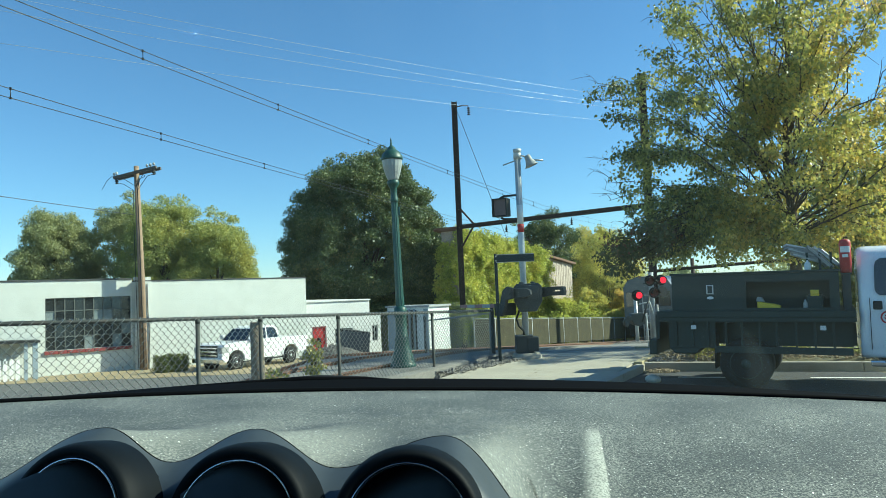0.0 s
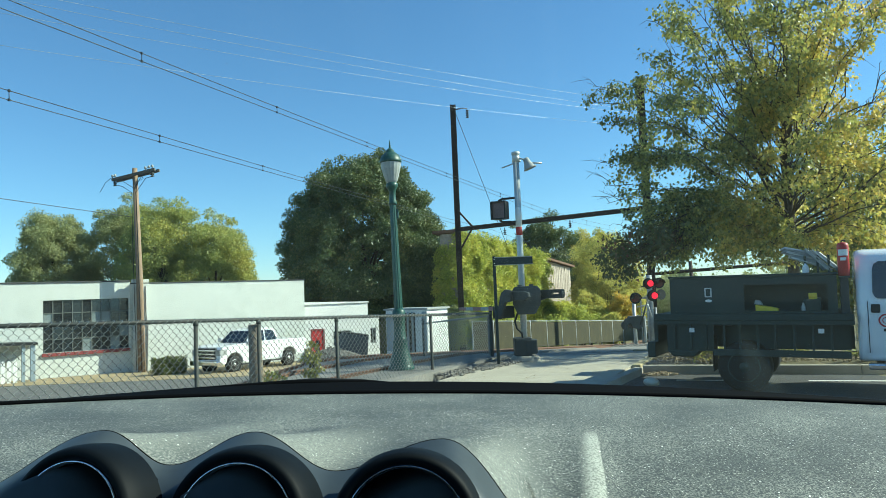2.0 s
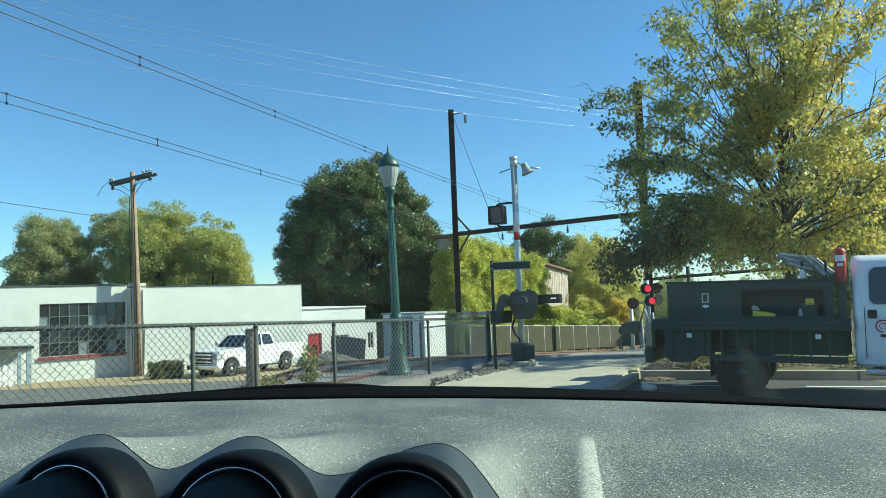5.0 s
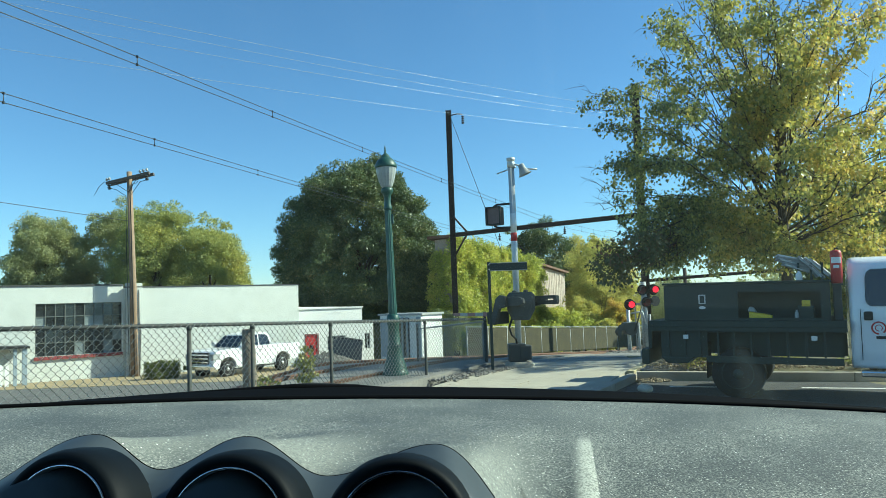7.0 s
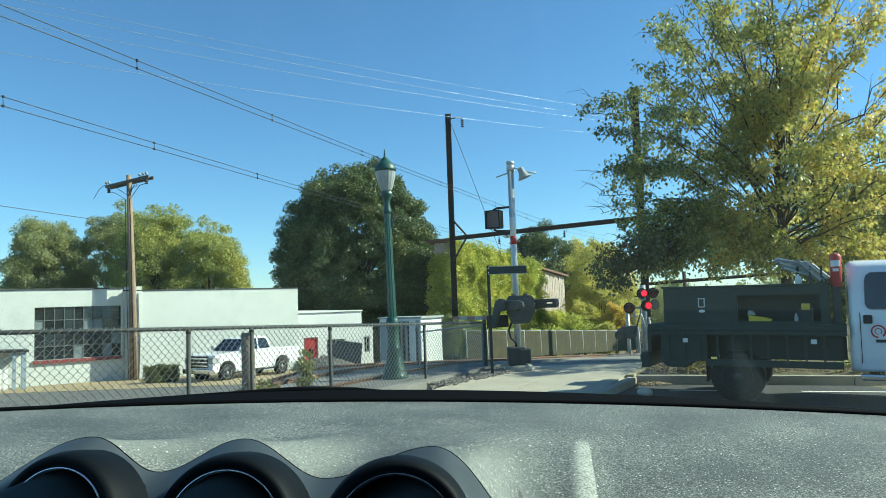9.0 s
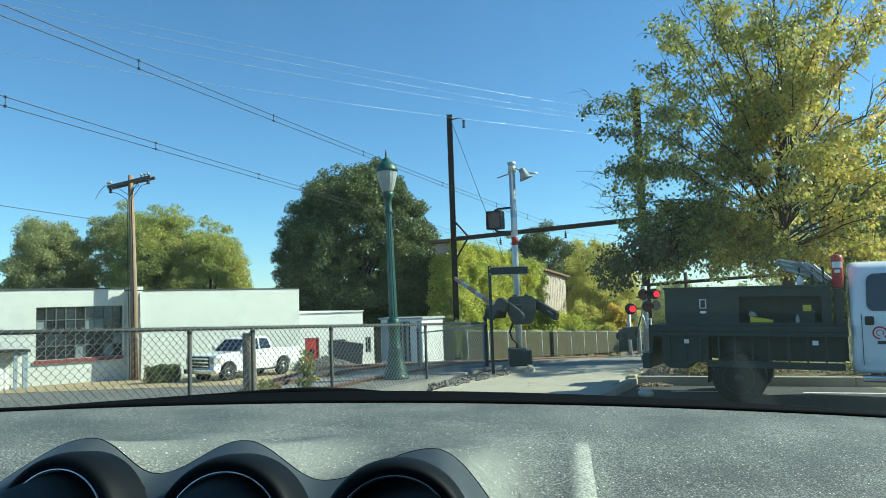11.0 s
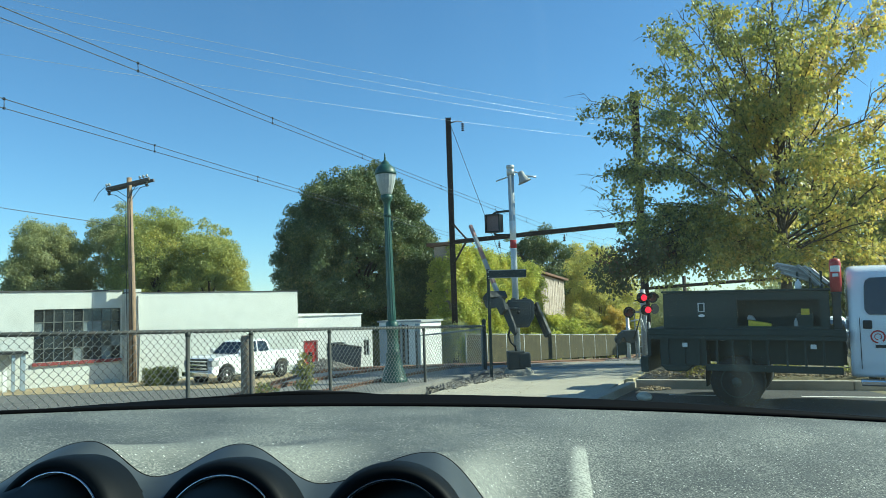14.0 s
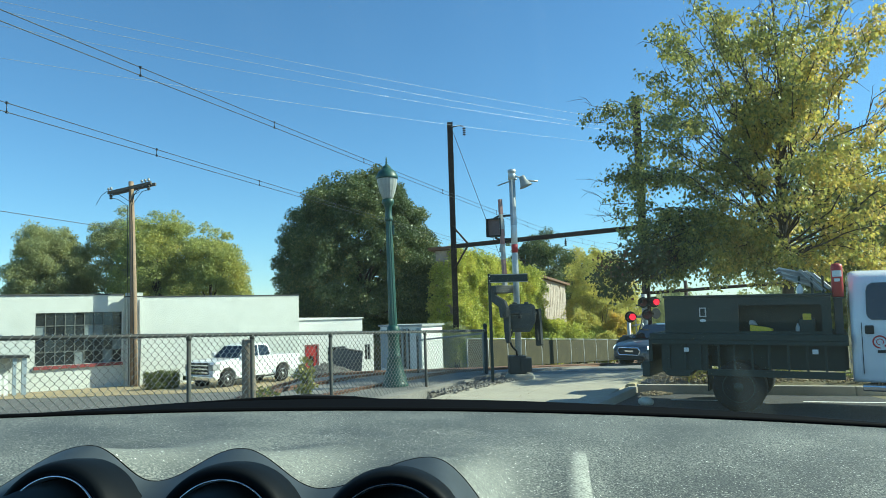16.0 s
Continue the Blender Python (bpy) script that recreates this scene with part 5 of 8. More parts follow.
def build_tree(name, base, centre, rad, label, leafmat, seed, clumps=260, per=150, clump_r=0.7, leaf=0.2, trunk_r=0.25, limbs=14, twigs=True,
               shell=0.45, lumps=0.22, droop=0.3, cut_below=None, density=None, fork=0.35, extra=(), limb_k=0.36):
    rng = np.random.default_rng(seed)
    ob = thing(name, pose(*base), label, "tree")
    b = np.array(base)
    pts = crown_points(rng, clumps, centre, rad, lumps, shell, cut_below=cut_below)
    for c2, r2, n2 in extra:
        pts = np.concatenate([pts, crown_points(rng, n2, c2, r2, lumps, shell)])
    rr = clump_r * (0.6 + 0.8 * rng.random(len(pts)))
    cnt = (per * (rr / clump_r) ** 2).astype(int)
    if density is not None:
        keep = np.array([density(p, rng) for p in pts])
        pts, rr, cnt = pts[keep], rr[keep], cnt[keep]
    v, f = leaf_cloud(pts - b, rr, cnt, leaf, rng, droop=droop)
    cr = new("crown", raw_np("crown", v, f, leafmat))
    cr.parent = ob
    cr["kind"] = "stuff"
    # trunk with limbs that reach to clumps
    bm = bmesh.new()
    c = np.array(centre) - b
    top = Vector((c[0], c[1], c[2] + rad[2] * 0.5))
    f0 = Vector((c[0] * 0.15, c[1] * 0.15, max(0.5, (c[2] - rad[2]) * 0.9)))
    spine = [Vector((0, 0, -0.3)), Vector((0, 0, 0.05)), f0 * 0.6 + Vector((0.03, 0, 0)), f0, f0.lerp(top, 0.3) + Vector((0.12, 0.1, 0)), f0.lerp(top, 0.65) + Vector((-0.1, 0.05, 0)), top]
    bm_tube(bm, spine, [trunk_r * 1.35, trunk_r * 1.15, trunk_r, trunk_r * 0.9, trunk_r * 0.65, trunk_r * 0.4, trunk_r * 0.12], 10)
    part("trunk", bm, M_BARK, ob)
    bm = bmesh.new()
    order = rng.permutation(len(pts))
    tips = []
    for k in order[:limbs]:
        t = Vector(pts[k] - b)
        s = f0.lerp(top, min(0.8, max(0.0, (t.z - f0.z) / max(0.1, top.z - f0.z) * fork + rng.random() * 0.12)))
        mid = s.lerp(t, 0.5) + Vector((0, 0, 0.12 * (t - s).length))
        r0 = trunk_r * limb_k
        pl = [s, s.lerp(mid, 0.6) + Vector(rng.normal(size=3) * 0.08), mid, t]
        bm_tube(bm, pl, [r0, r0 * 0.75, r0 * 0.5, r0 * 0.12], 6, caps=False)
        tips.append((pl, r0))
    if twigs and tips:
        for k in order[limbs:]:
            t = Vector(pts[k] - b)
            best = min((p for pl, r0 in tips for p in (pl[1], pl[2], pl[3], pl[2].lerp(pl[3], 0.5))), key=lambda p: (p - t).length)
            mid = best.lerp(t, 0.5) + Vector((0, 0, 0.07 * (t - best).length))
            bm_tube(bm, [best, mid, t], [trunk_r * 0.25 * limb_k, trunk_r * 0.18 * limb_k, trunk_r * 0.07 * limb_k], 4, caps=False)
    part("limb", bm, M_BARK, ob)
    return ob


# the wires over the railway, and the thin bright ones above
catenary_pair((-13.06, 6.3, 6.70), (4.0, 53.5, 6.4), 0.33, 0.18, 0.0105, (0.1965, 0.2912, 0.3941, 0.5084, 0.6306, 0.76, 0.89))
catenary_pair((4.0, 53.5, 6.4), (16.92, 80.0, 4.9), 0.4, 0.1, 0.010)
catenary_pair((7.6, 50.0, 7.43), (18.82, 75.0, 8.24), 0.5, 0.1, 0.010)
catenary_pair((-11.7, 5.0, 7.69), (7.6, 50.0, 7.43), 0.33, 0.18, 0.0105, (0.15, 0.2477, 0.3545, 0.4682, 0.6258, 0.7939, 0.93))
for a, b, sag, lab in (((-14.45, 20.00, 11.50), (12.07, 41.00, 12.57), 0.25, "thin bright power line high above the railway"),
                       ((-13.77, 20.00, 11.04), (12.04, 41.00, 12.09), 0.25, "thin bright power line high above the railway"),
                       ((-13.77, 20.00, 10.56), (12.03, 41.00, 11.88), 0.25, "thin bright power line high above the railway"),
                       ((-13.77, 20.00, 9.54), (10.98, 41.00, 11.24), 0.2, "thin faint power line high above the railway")):
    span("power_line", a, b, sag, 0.006, M_WIREBRIGHT, lab)
span("service_cable", (-27.0, 18.0, 7.3), (-15.66, 35.38, 6.12), 0.0, 0.016, M_WIRE, "thin service cable running to the wooden pole")

# dark maple behind the building
build_tree("maple_tree", (-5.9, 53, -2.2), (-5.9, 53, 4.9), (6.2, 5.0, 7.6), "large dense dark green maple behind the white building", L_MAPLE, 3,
           clumps=1500, per=250, clump_r=0.66, leaf=0.15, trunk_r=0.45, shell=0.58, lumps=0.06, limbs=10, twigs=False)
# green trees over the roof
for k, (x, y, cz, rx, rz, lab) in enumerate(((-33.4, 60, 5.1, 3.0, 5.3, "round green tree behind the white building"), (-28.0, 62, 5.0, 3.9, 6.2, "tall green tree behind the white building"),
                                            (-23.0, 58, 4.8, 3.6, 6.2, "green tree with yellowing leaves behind the building"), (-18.8, 58, 3.6, 3.0, 5.4, "green tree with yellowing leaves behind the building"),
                                            (-41.5, 66, 0.6, 4.0, 3.2, "low olive tree beyond the building"))):
    build_tree("broadleaf_tree", (x, y, -3.3), (x, y, cz), (rx, 4.2, rz), lab, L_TURNING if "yellowing" in lab else L_BACK, 20 + k, clumps=330, per=255, clump_r=0.72, leaf=0.145, trunk_r=0.3, shell=0.5, lumps=0.09, limbs=10, twigs=False)
# bare distant tree between
build_tree("distant_tree", (-14.5, 90, -2.8), (-14.5, 90, 3.0), (2.6, 2.2, 3.6), "thin pale distant tree", L_BACK, 31, clumps=60, per=20, clump_r=0.8, leaf=0.3, trunk_r=0.25, limbs=14)
# dark trees beyond the ivy wall
build_tree("broadleaf_tree", (11.0, 76, -2.8), (11.0, 76, 5.0), (3.6, 3.6, 4.6), "dark green tree beyond the ivy-grown wall", L_MAPLE, 41, clumps=260, per=230, clump_r=0.75, leaf=0.19, trunk_r=0.35, shell=0.45, lumps=0.2, limbs=12)
build_tree("broadleaf_tree", (17.5, 78, -2.8), (17.5, 78, 3.4), (4.0, 3.6, 4.6), "olive tree beyond the railway", L_YELLOW, 42, clumps=260, per=230, clump_r=0.75, leaf=0.19, trunk_r=0.3, shell=0.45, lumps=0.2, limbs=8, twigs=False)


def lobed_leaves(p, d, n, s):
    """Three-lobed leaves at p, hanging along d with the blade facing n, of length s; returns verts and faces."""
    d = d / np.linalg.norm(d, axis=1, keepdims=True)
    w = np.cross(d, n)
    w /= np.maximum(np.linalg.norm(w, axis=1, keepdims=True), 1e-6)
    nn = np.cross(w, d)
    rows = [p + d * s * v + w * s * u - nn * s * c for u, v, c in
            ((0, 0, 0), (-0.42, 0.36, 0.14), (-0.22, 0.58, 0.04), (0, 1.0, 0.12), (0.22, 0.58, 0.04), (0.42, 0.36, 0.14))]
    verts = np.stack(rows, 1).reshape(-1, 3)
    i = np.arange(len(p))[:, None] * 6
    faces = np.concatenate([i + [0, 1, 2], i + [0, 2, 3], i + [0, 3, 4], i + [0, 4, 5]], 0)
    return verts, faces


def arch(a, b, lift, droop, rng, n=6, wob=0.06):
    """A branch from a to b that rises first and sinks towards its end."""
    L = np.linalg.norm(b - a)
    out = []
    for k in range(n + 1):
        t = k / n
        q = a + (b - a) * t
        q = q + np.array([0, 0, lift * L * math.sin(math.pi * t) - droop * L * t ** 3])
        if 0 < k < n:
            q = q + rng.normal(size=3) * wob * L / n
        out.append(q)
    return out


def build_street_tree():
    """The turning tree by the street: limbs that fan from a low fork, side branches, and hanging sprays of lobed leaves."""
    rng = np.random.default_rng(11)
    bx, by = 10.15, 20.3
    bz = ground_z(bx, by)
    B = np.array([bx, by, bz])
    k = 0.862
    ob = thing("street_tree", pose(bx * k, by * k, 1.45 + (bz - 1.45) * k) @ Matrix.Diagonal((k, k, k, 1)), "tall turning street tree with green and yellow leaves beside the street", "tree")
    C, R = np.array([10.3, 20.3, 6.1]), np.array([6.1, 4.3, 6.3])
    fork = np.array([10.3, 20.3, 2.3])
    top = np.array([10.5, 20.5, 11.6])
    bm = bmesh.new()
    bm_tube(bm, [(0, 0, -0.3), (0, 0, 0.1), Vector((0.06, 0, (fork[2] - bz) * 0.6)), Vector(fork - B), Vector(fork * 0.7 + top * 0.3 - B) + Vector((-0.12, 0, 0)),
                 Vector(fork * 0.35 + top * 0.65 - B) + Vector((0.14, 0, 0)), Vector(top - B)], [0.22, 0.19, 0.165, 0.15, 0.10, 0.06, 0.012], 12)
    part("trunk", bm, M_BARK, ob)
    prim, side, bare = [], [], []

    def reach(o, v):
        """Distance from o along v to the uneven edge of the crown."""
        p, q = (o - C) / R, v / R
        aa, bb, cc = q @ q, 2 * p @ q, p @ p - 1
        t = (-bb + math.sqrt(max(0.0, bb * bb - 4 * aa * cc))) / (2 * aa)
        return t * (0.90 + 0.34 * noise.noise(Vector(v) * 4.0 + Vector((4, 1, 7))) + rng.uniform(-0.08, 0.10))

    n = 66
    for k in range(n):
        h = (k + 0.5) / n
        start = fork + (top - fork) * (0.03 + 0.5 * h * rng.uniform(0.35, 1.0) + 0.06 * rng.random())
        az = k * 2.39996 + rng.uniform(-0.4, 0.4)
        el = radians(4 + 74 * h ** 0.9 + rng.uniform(-8, 8))
        v = np.array([math.cos(az) * math.cos(el), math.sin(az) * math.cos(el), math.sin(el)])
        end = start + v * reach(start, v)
        end[2] = max(end[2], 2.35)
        prim.append((arch(start, end, 0.07, 0.02, rng, 8, 0.14), 0.036 * (1 - 0.4 * h)))
    # low boughs that hang over the crossing
    for tx, ty, tz in ((4.9, 19.9, 3.0), (5.3, 20.8, 2.5), (5.9, 19.6, 2.6), (6.8, 20.5, 2.7), (7.6, 19.5, 2.6), (8.4, 20.8, 2.5), (9.2, 19.2, 2.5), (5.0, 20.6, 4.0), (4.9, 20.2, 5.2), (5.2, 19.8, 6.4), (5.7, 20.5, 7.6), (5.6, 20.2, 3.6), (6.4, 20.9, 2.9), (5.2, 19.5, 2.7), (6.5, 20.0, 9.3), (7.0, 20.5, 8.6), (6.2, 19.8, 8.3), (7.5, 20.0, 9.9), (6.6, 19.7, 7.6), (5.2, 20.0, 2.25), (5.8, 20.4, 2.15), (6.4, 19.8, 2.2), (7.2, 20.2, 2.3), (8.0, 20.0, 2.2), (5.0, 20.2, 2.6), (12.3, 19.0, 2.5), (13.4, 19.6, 2.6), (6.2, 20.0, 3.4),
                       (4.7, 20.1, 2.5), (4.9, 20.4, 2.0), (5.2, 19.9, 1.9), (5.5, 20.3, 1.95), (6.0, 20.0, 2.2), (6.3, 20.4, 2.3), (5.3, 20.2, 2.3), (5.9, 20.6, 2.3), (9.0, 20.0, 2.15), (9.5, 20.5, 2.0), (10.0, 19.6, 2.05), (10.6, 20.0, 2.0), (11.3, 20.3, 2.1)):
        prim.append((arch(fork + np.array([0, 0, 0.5]), np.array([tx, ty, tz]), 0.16, 0.0, rng, 8), 0.030))
    sprays = []
    for pts, r0 in prim:
        L = sum(np.linalg.norm(pts[i + 1] - pts[i]) for i in range(8))
        m = int(4 + L * 2.6)
        for j in range(m):
            t = 0.15 + 0.85 * (j + rng.random()) / m
            i = min(7, int(t * 8))
            q = pts[i] + (pts[i + 1] - pts[i]) * (t * 8 - i)
            v = pts[i + 1] - pts[i]
            v = v / np.linalg.norm(v)
            sd = np.cross(v, [0, 0, 1.0]) * (1 if j % 2 else -1)
            v = v * rng.uniform(0.2, 0.8) + sd * rng.uniform(0.5, 1.1) + np.array([0, 0, rng.uniform(-0.6, 0.9)])
            v /= np.linalg.norm(v)
            l2 = rng.uniform(0.45, 1.25) * (1.15 - 0.5 * t)
            e = q + v * l2
            if e[2] < (1.7 if e[0] < 5.6 else 2.2 if e[0] < 8.7 else 1.95):
                continue
            br = arch(q, e, 0.05, 0.22, rng, 4)
            if np.sum(((e - C) / R) ** 2) > 1.0 and rng.random() < 0.16:
                bare.append(br)
                continue
            side.append(br)
            thin = noise.noise(Vector(e) * 0.8) + 0.7 * noise.noise(Vector(e) * 1.9)
            for u in (0.3, 0.5, 0.7, 0.85, 1.0):
                i2 = min(3, int(u * 4))
                if rng.random() < (0.66 if e[2] < 2.9 else 0.36 if e[0] > 8.0 else 0.42) + 1.9 * thin - 0.08 * max(0.0, e[2] - 6.5):
                    sprays.append(br[i2] + (br[i2 + 1] - br[i2]) * (u * 4 - i2))
    for name, lines, r0, r1, ns in (("limb", None, 0, 0, 7), ("branch", side, 0.012, 0.003, 4), ("bare_twig", bare, 0.011, 0.004, 4)):
        bm = bmesh.new()
        for line in (lines if lines is not None else prim):
            pts, ra, rb = (line[0], line[1], 0.006) if lines is None else (line, r0, r1)
            k = len(pts) - 1
            bm_tube(bm, [Vector(q - B) for q in pts], [ra + (rb - ra) * (i / k) ** 0.8 for i in range(k + 1)], ns, caps=False)
        part(name, bm, M_BARK, ob)
    # twigs that have dropped their leaves, on the outer edge towards the railway and at the top
    bm = bmesh.new()
    for x, y, z, ex, ez in ((5.6, 20.2, 7.3, -1.2, 0.5), (5.5, 20.0, 6.9, -1.0, 0.1), (5.6, 20.1, 5.1, -1.1, 0.2), (5.5, 20.4, 4.6, -1.1, 0.4), (5.4, 20.1, 4.2, -1.0, 0.0), (5.5, 19.9, 4.0, -0.9, 0.35),
                            (12.0, 20.0, 8.6, 0.7, 1.5), (12.4, 20.0, 8.3, 0.9, 1.2), (12.7, 19.9, 8.4, 0.5, 1.3), (12.1, 20.1, 8.8, 0.3, 1.4)):
        a = np.array([x, y, z])
        main = arch(a, a + np.array([ex, 0.1, ez]), -0.08, 0, rng, 5, 0.2)
        bm_tube(bm, [Vector(q - B) for q in main], [0.011, 0.010, 0.008, 0.007, 0.005, 0.003], 4, caps=False)
        for i in (1, 2, 3, 4):
            e = main[i] + np.array([ex, 0, ez]) * 0.22 + rng.normal(size=3) * 0.14
            bm_tube(bm, [Vector(main[i] - B), Vector((main[i] + e) / 2 - B) + Vector((0, 0, 0.02)), Vector(e - B)], [0.006, 0.005, 0.003], 4, caps=False)
    part("bare_twig", bm, M_BARK, ob)
    sprays = np.array(sprays)
    # low sprays get reddish leaves, their colour darkened to stand for deep shade
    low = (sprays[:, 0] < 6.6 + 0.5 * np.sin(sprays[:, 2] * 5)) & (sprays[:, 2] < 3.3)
    for name, pts, material, label in (("crown", sprays[~low], L_RIGHT, ""), ("low_foliage", sprays[low], L_RUSSET_SHADED, "reddish-green leaves on the low boughs, darkened for shade")):
        per = 25
        c = np.repeat(pts - B, per, axis=0)
        m = len(c)
        off = rng.normal(size=(m, 3)) * [0.13, 0.13, 0.11]
        off[:, 2] -= 0.06
        d = rng.normal(size=(m, 3)) * [0.55, 0.55, 0.35] + [0, 0, -0.75] + off * 2.0
        nrm = rng.normal(size=(m, 3)) * [1.0, 1.0, 0.6] + [0.25, 0.0, 0.25]
        v, f = lobed_leaves(c + off, d, nrm, 0.094 * (0.55 + 0.9 * rng.random((m, 1))))
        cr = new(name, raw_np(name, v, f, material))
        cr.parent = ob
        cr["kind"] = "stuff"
        if label:
            cr["label"] = label


build_street_tree()
build_tree("street_tree", (29.0, 46.0, ground_z(29, 46)), (29.0, 46.0, 4.6), (6.5, 3.6, 6.4), "yellow-green street tree farther along the street", L_RIGHT, 8,
           clumps=560, per=60, clump_r=0.75, leaf=0.26, trunk_r=0.2, limbs=30, shell=0.2, lumps=0.14, droop=0.5)

# ---- ivy-grown wall and shrubs along the railway ----
def build_ivy_wall():
    a, b = Vector((0.95, 48.4, 0)), Vector((12.3, 67.0, 0))
    d = b - a
    L = d.length
    ang = math.degrees(math.atan2(d.y, d.x))
    ob = thing("ivy_building", pose(a.x, a.y, -2.2, 0, 0, ang), "old timber-sided building smothered in yellow-green ivy", "building")
    bm = bmesh.new()
    bm_prism(bm, [(0, 0), (L, 0), (L, 5.9), (0, 8.0)], 0.0, 1.2)
    part("wall", bm, M_BOARDS, ob)
    bm = bmesh.new()
    for k in range(26):
        x = L - 0.12 - k * 0.28
        bm_box(bm, x - 0.235 - 0.03 * (k * 7 % 3), -0.04 - 0.02 * (k * 5 % 3), 0.2 + 0.5 * (k * 11 % 4), x, -0.003, 5.8 + 0.08 * k * 0.28 - 0.12 * (k * 3 % 4))
    part("siding_board", bm, M_BOARDS, ob)
    bm = bmesh.new()
    bm_prism(bm, [(-0.4, 8.05), (L + 0.4, 5.92), (L + 0.4, 6.1), (-0.4, 8.25)], -0.35, 1.6)
    part("roof", bm, M_RAIL, ob, "rusty brown roof edge")
    rng = np.random.default_rng(12)
    n = 1500
    x = rng.random(n) * (L - 1.0) - 0.4
    z = rng.random(n) ** 0.85 * np.where(x < L - 6.9, 8.2 - 2.1 * x / L, 2.4) + 0.1
    y = -0.15 - 0.75 * rng.random(n) ** 2 - 0.7 * np.array([max(0, noise.noise(Vector((p, q, 0)) * 0.4)) for p, q in zip(x, z)])
    # it hangs round the near end too
    e = 130
    x, y, z = (np.concatenate(p) for p in ((x, -0.25 - 0.4 * rng.random(e)), (y, 1.6 * rng.random(e) - 0.2), (z, 7.0 * rng.random(e))))
    n += e
    v, f = leaf_cloud(np.stack([x, y, z], 1), 0.40 * (0.6 + 0.8 * rng.random(n)), np.full(n, 100), 0.14, rng, flat=1.0, droop=0.6)
    o = new("ivy", raw_np("ivy", v, f, L_IVY))
    o.parent = ob
    o["kind"] = "stuff"
    o["label"] = "thick yellow-green ivy leaves"


build_ivy_wall()


def build_shrub(name, x, y, r, h, label, lm, seed, leaf=0.16, n=40, per=60, z=None):
    rng = np.random.default_rng(seed)
    z = ground_z(x, y) if z is None else z
    ob = thing(name, pose(x, y, z), label, "shrub")
    c = rng.normal(size=(n, 3))
    c /= np.linalg.norm(c, axis=1, keepdims=True)
    c *= 0.35 + 0.5 * rng.random((n, 1))
    c = c * [r, r * 0.8, h * 0.5] + [0, 0, h * 0.52]
    c[:, 2] = np.maximum(c[:, 2], 0.12)
    v, f = leaf_cloud(c, 0.28 * min(r, h) * (0.7 + 0.6 * rng.random(n)), np.full(n, per), leaf, rng)
    o = new("foliage", raw_np("foliage", v, f, lm))
    o.parent = ob
    o["kind"] = "stuff"
    bm = bmesh.new()
    for k in range(7):
        q = Vector(c[k % n])
        bm_tube(bm, [(0.04 * k - 0.12, 0, -0.1), q * 0.5 + Vector((0, 0, 0.1)), q], [0.03, 0.02, 0.008], 5)
    part("stem", bm, M_BARK, ob)
    return ob


for k, (x, y, r, h, lm, lab) in enumerate((
        (13.0, 57, 2.1, 8.0, L_YELLOW, "tall yellowing shrub beside the old building"), (15.4, 58, 2.4, 8.8, L_YELLOW, "tall golden shrub beyond the railway"),
        (11.6, 52, 1.8, 2.9, L_IVY, "yellow-green shrub beyond the fence"), (12.4, 52, 1.6, 2.5, L_IVY, "green shrub beyond the fence"),
        (13.25, 52, 1.1, 4.3, L_ORANGE, "orange and yellow autumn shrub beyond the fence"), (12.6, 60, 2.0, 9.4, L_YELLOW, "tall golden-green shrub beside the old building"), (14.6, 60, 2.2, 10.0, L_YELLOW, "tall golden-green shrub beyond the railway"),
        (10.0, 51, 1.6, 3.4, L_IVY, "green shrub beyond the fence"), (11.0, 53, 1.5, 4.6, L_YELLOW, "olive green shrub beyond the fence"), (12.0, 50.5, 0.9, 2.6, L_YELLOW, "bright yellow shrub beyond the fence"), (14.6, 54, 1.5, 4.4, L_YELLOW, "olive green shrub beyond the fence"),
        (7.0, 45.5, 1.6, 2.2, L_IVY, "yellow-green creeper mound beyond the fence"), (4.2, 43, 1.5, 2.0, L_IVY, "yellow-green creeper mound beyond the fence"),
        (0.6, 42.5, 1.8, 3.2, L_BACK, "green shrub at the foot of the portal mast"), (-1.25, 56.0, 2.5, 6.8, L_MAPLE, "tall dark green shrub behind the cabinet"),
        (22.5, 70, 3.4, 6.0, L_BACK, "green shrub beyond the railway"), (28.0, 70, 3.6, 5.6, L_BACK, "green thicket beyond the railway"),
        (-1.5, 57.0, 2.9, 10.8, L_MAPLE, "tall dark green shrub against the ivy-grown building"),
        (2.2, 37.5, 1.2, 1.9, L_IVY, "yellow-green shrub beside the far fence"))):
    build_shrub("shrub", x, y, r, h, lab, lm, 60 + k, leaf=0.13, n=110, per=110)
def build_hedge():
    rng = np.random.default_rng(90)
    ob = thing("hedge", pose(-13.1, 33.2, -1.85, 0, 0, 36), "small clipped green hedge before the white building", "hedge")
    n = 110
    c = rng.uniform(-1, 1, (n, 3)) * [0.72, 0.3, 0.40] + [0, 0, 0.5]
    v, f = leaf_cloud(c, np.full(n, 0.17), np.full(n, 130), 0.055, rng, flat=1.0, droop=0)
    o = new("foliage", raw_np("foliage", v, f, L_HEDGE))
    o.parent = ob
    o["kind"] = "stuff"
    bm = bmesh.new()
    for k in range(5):
        bm_tube(bm, [(-0.6 + 0.3 * k, 0, -0.15), (-0.58 + 0.3 * k, 0.05, 0.3), (-0.6 + 0.3 * k, 0, 0.7)], [0.03, 0.02, 0.01], 5)
    part("stem", bm, M_BARK, ob)


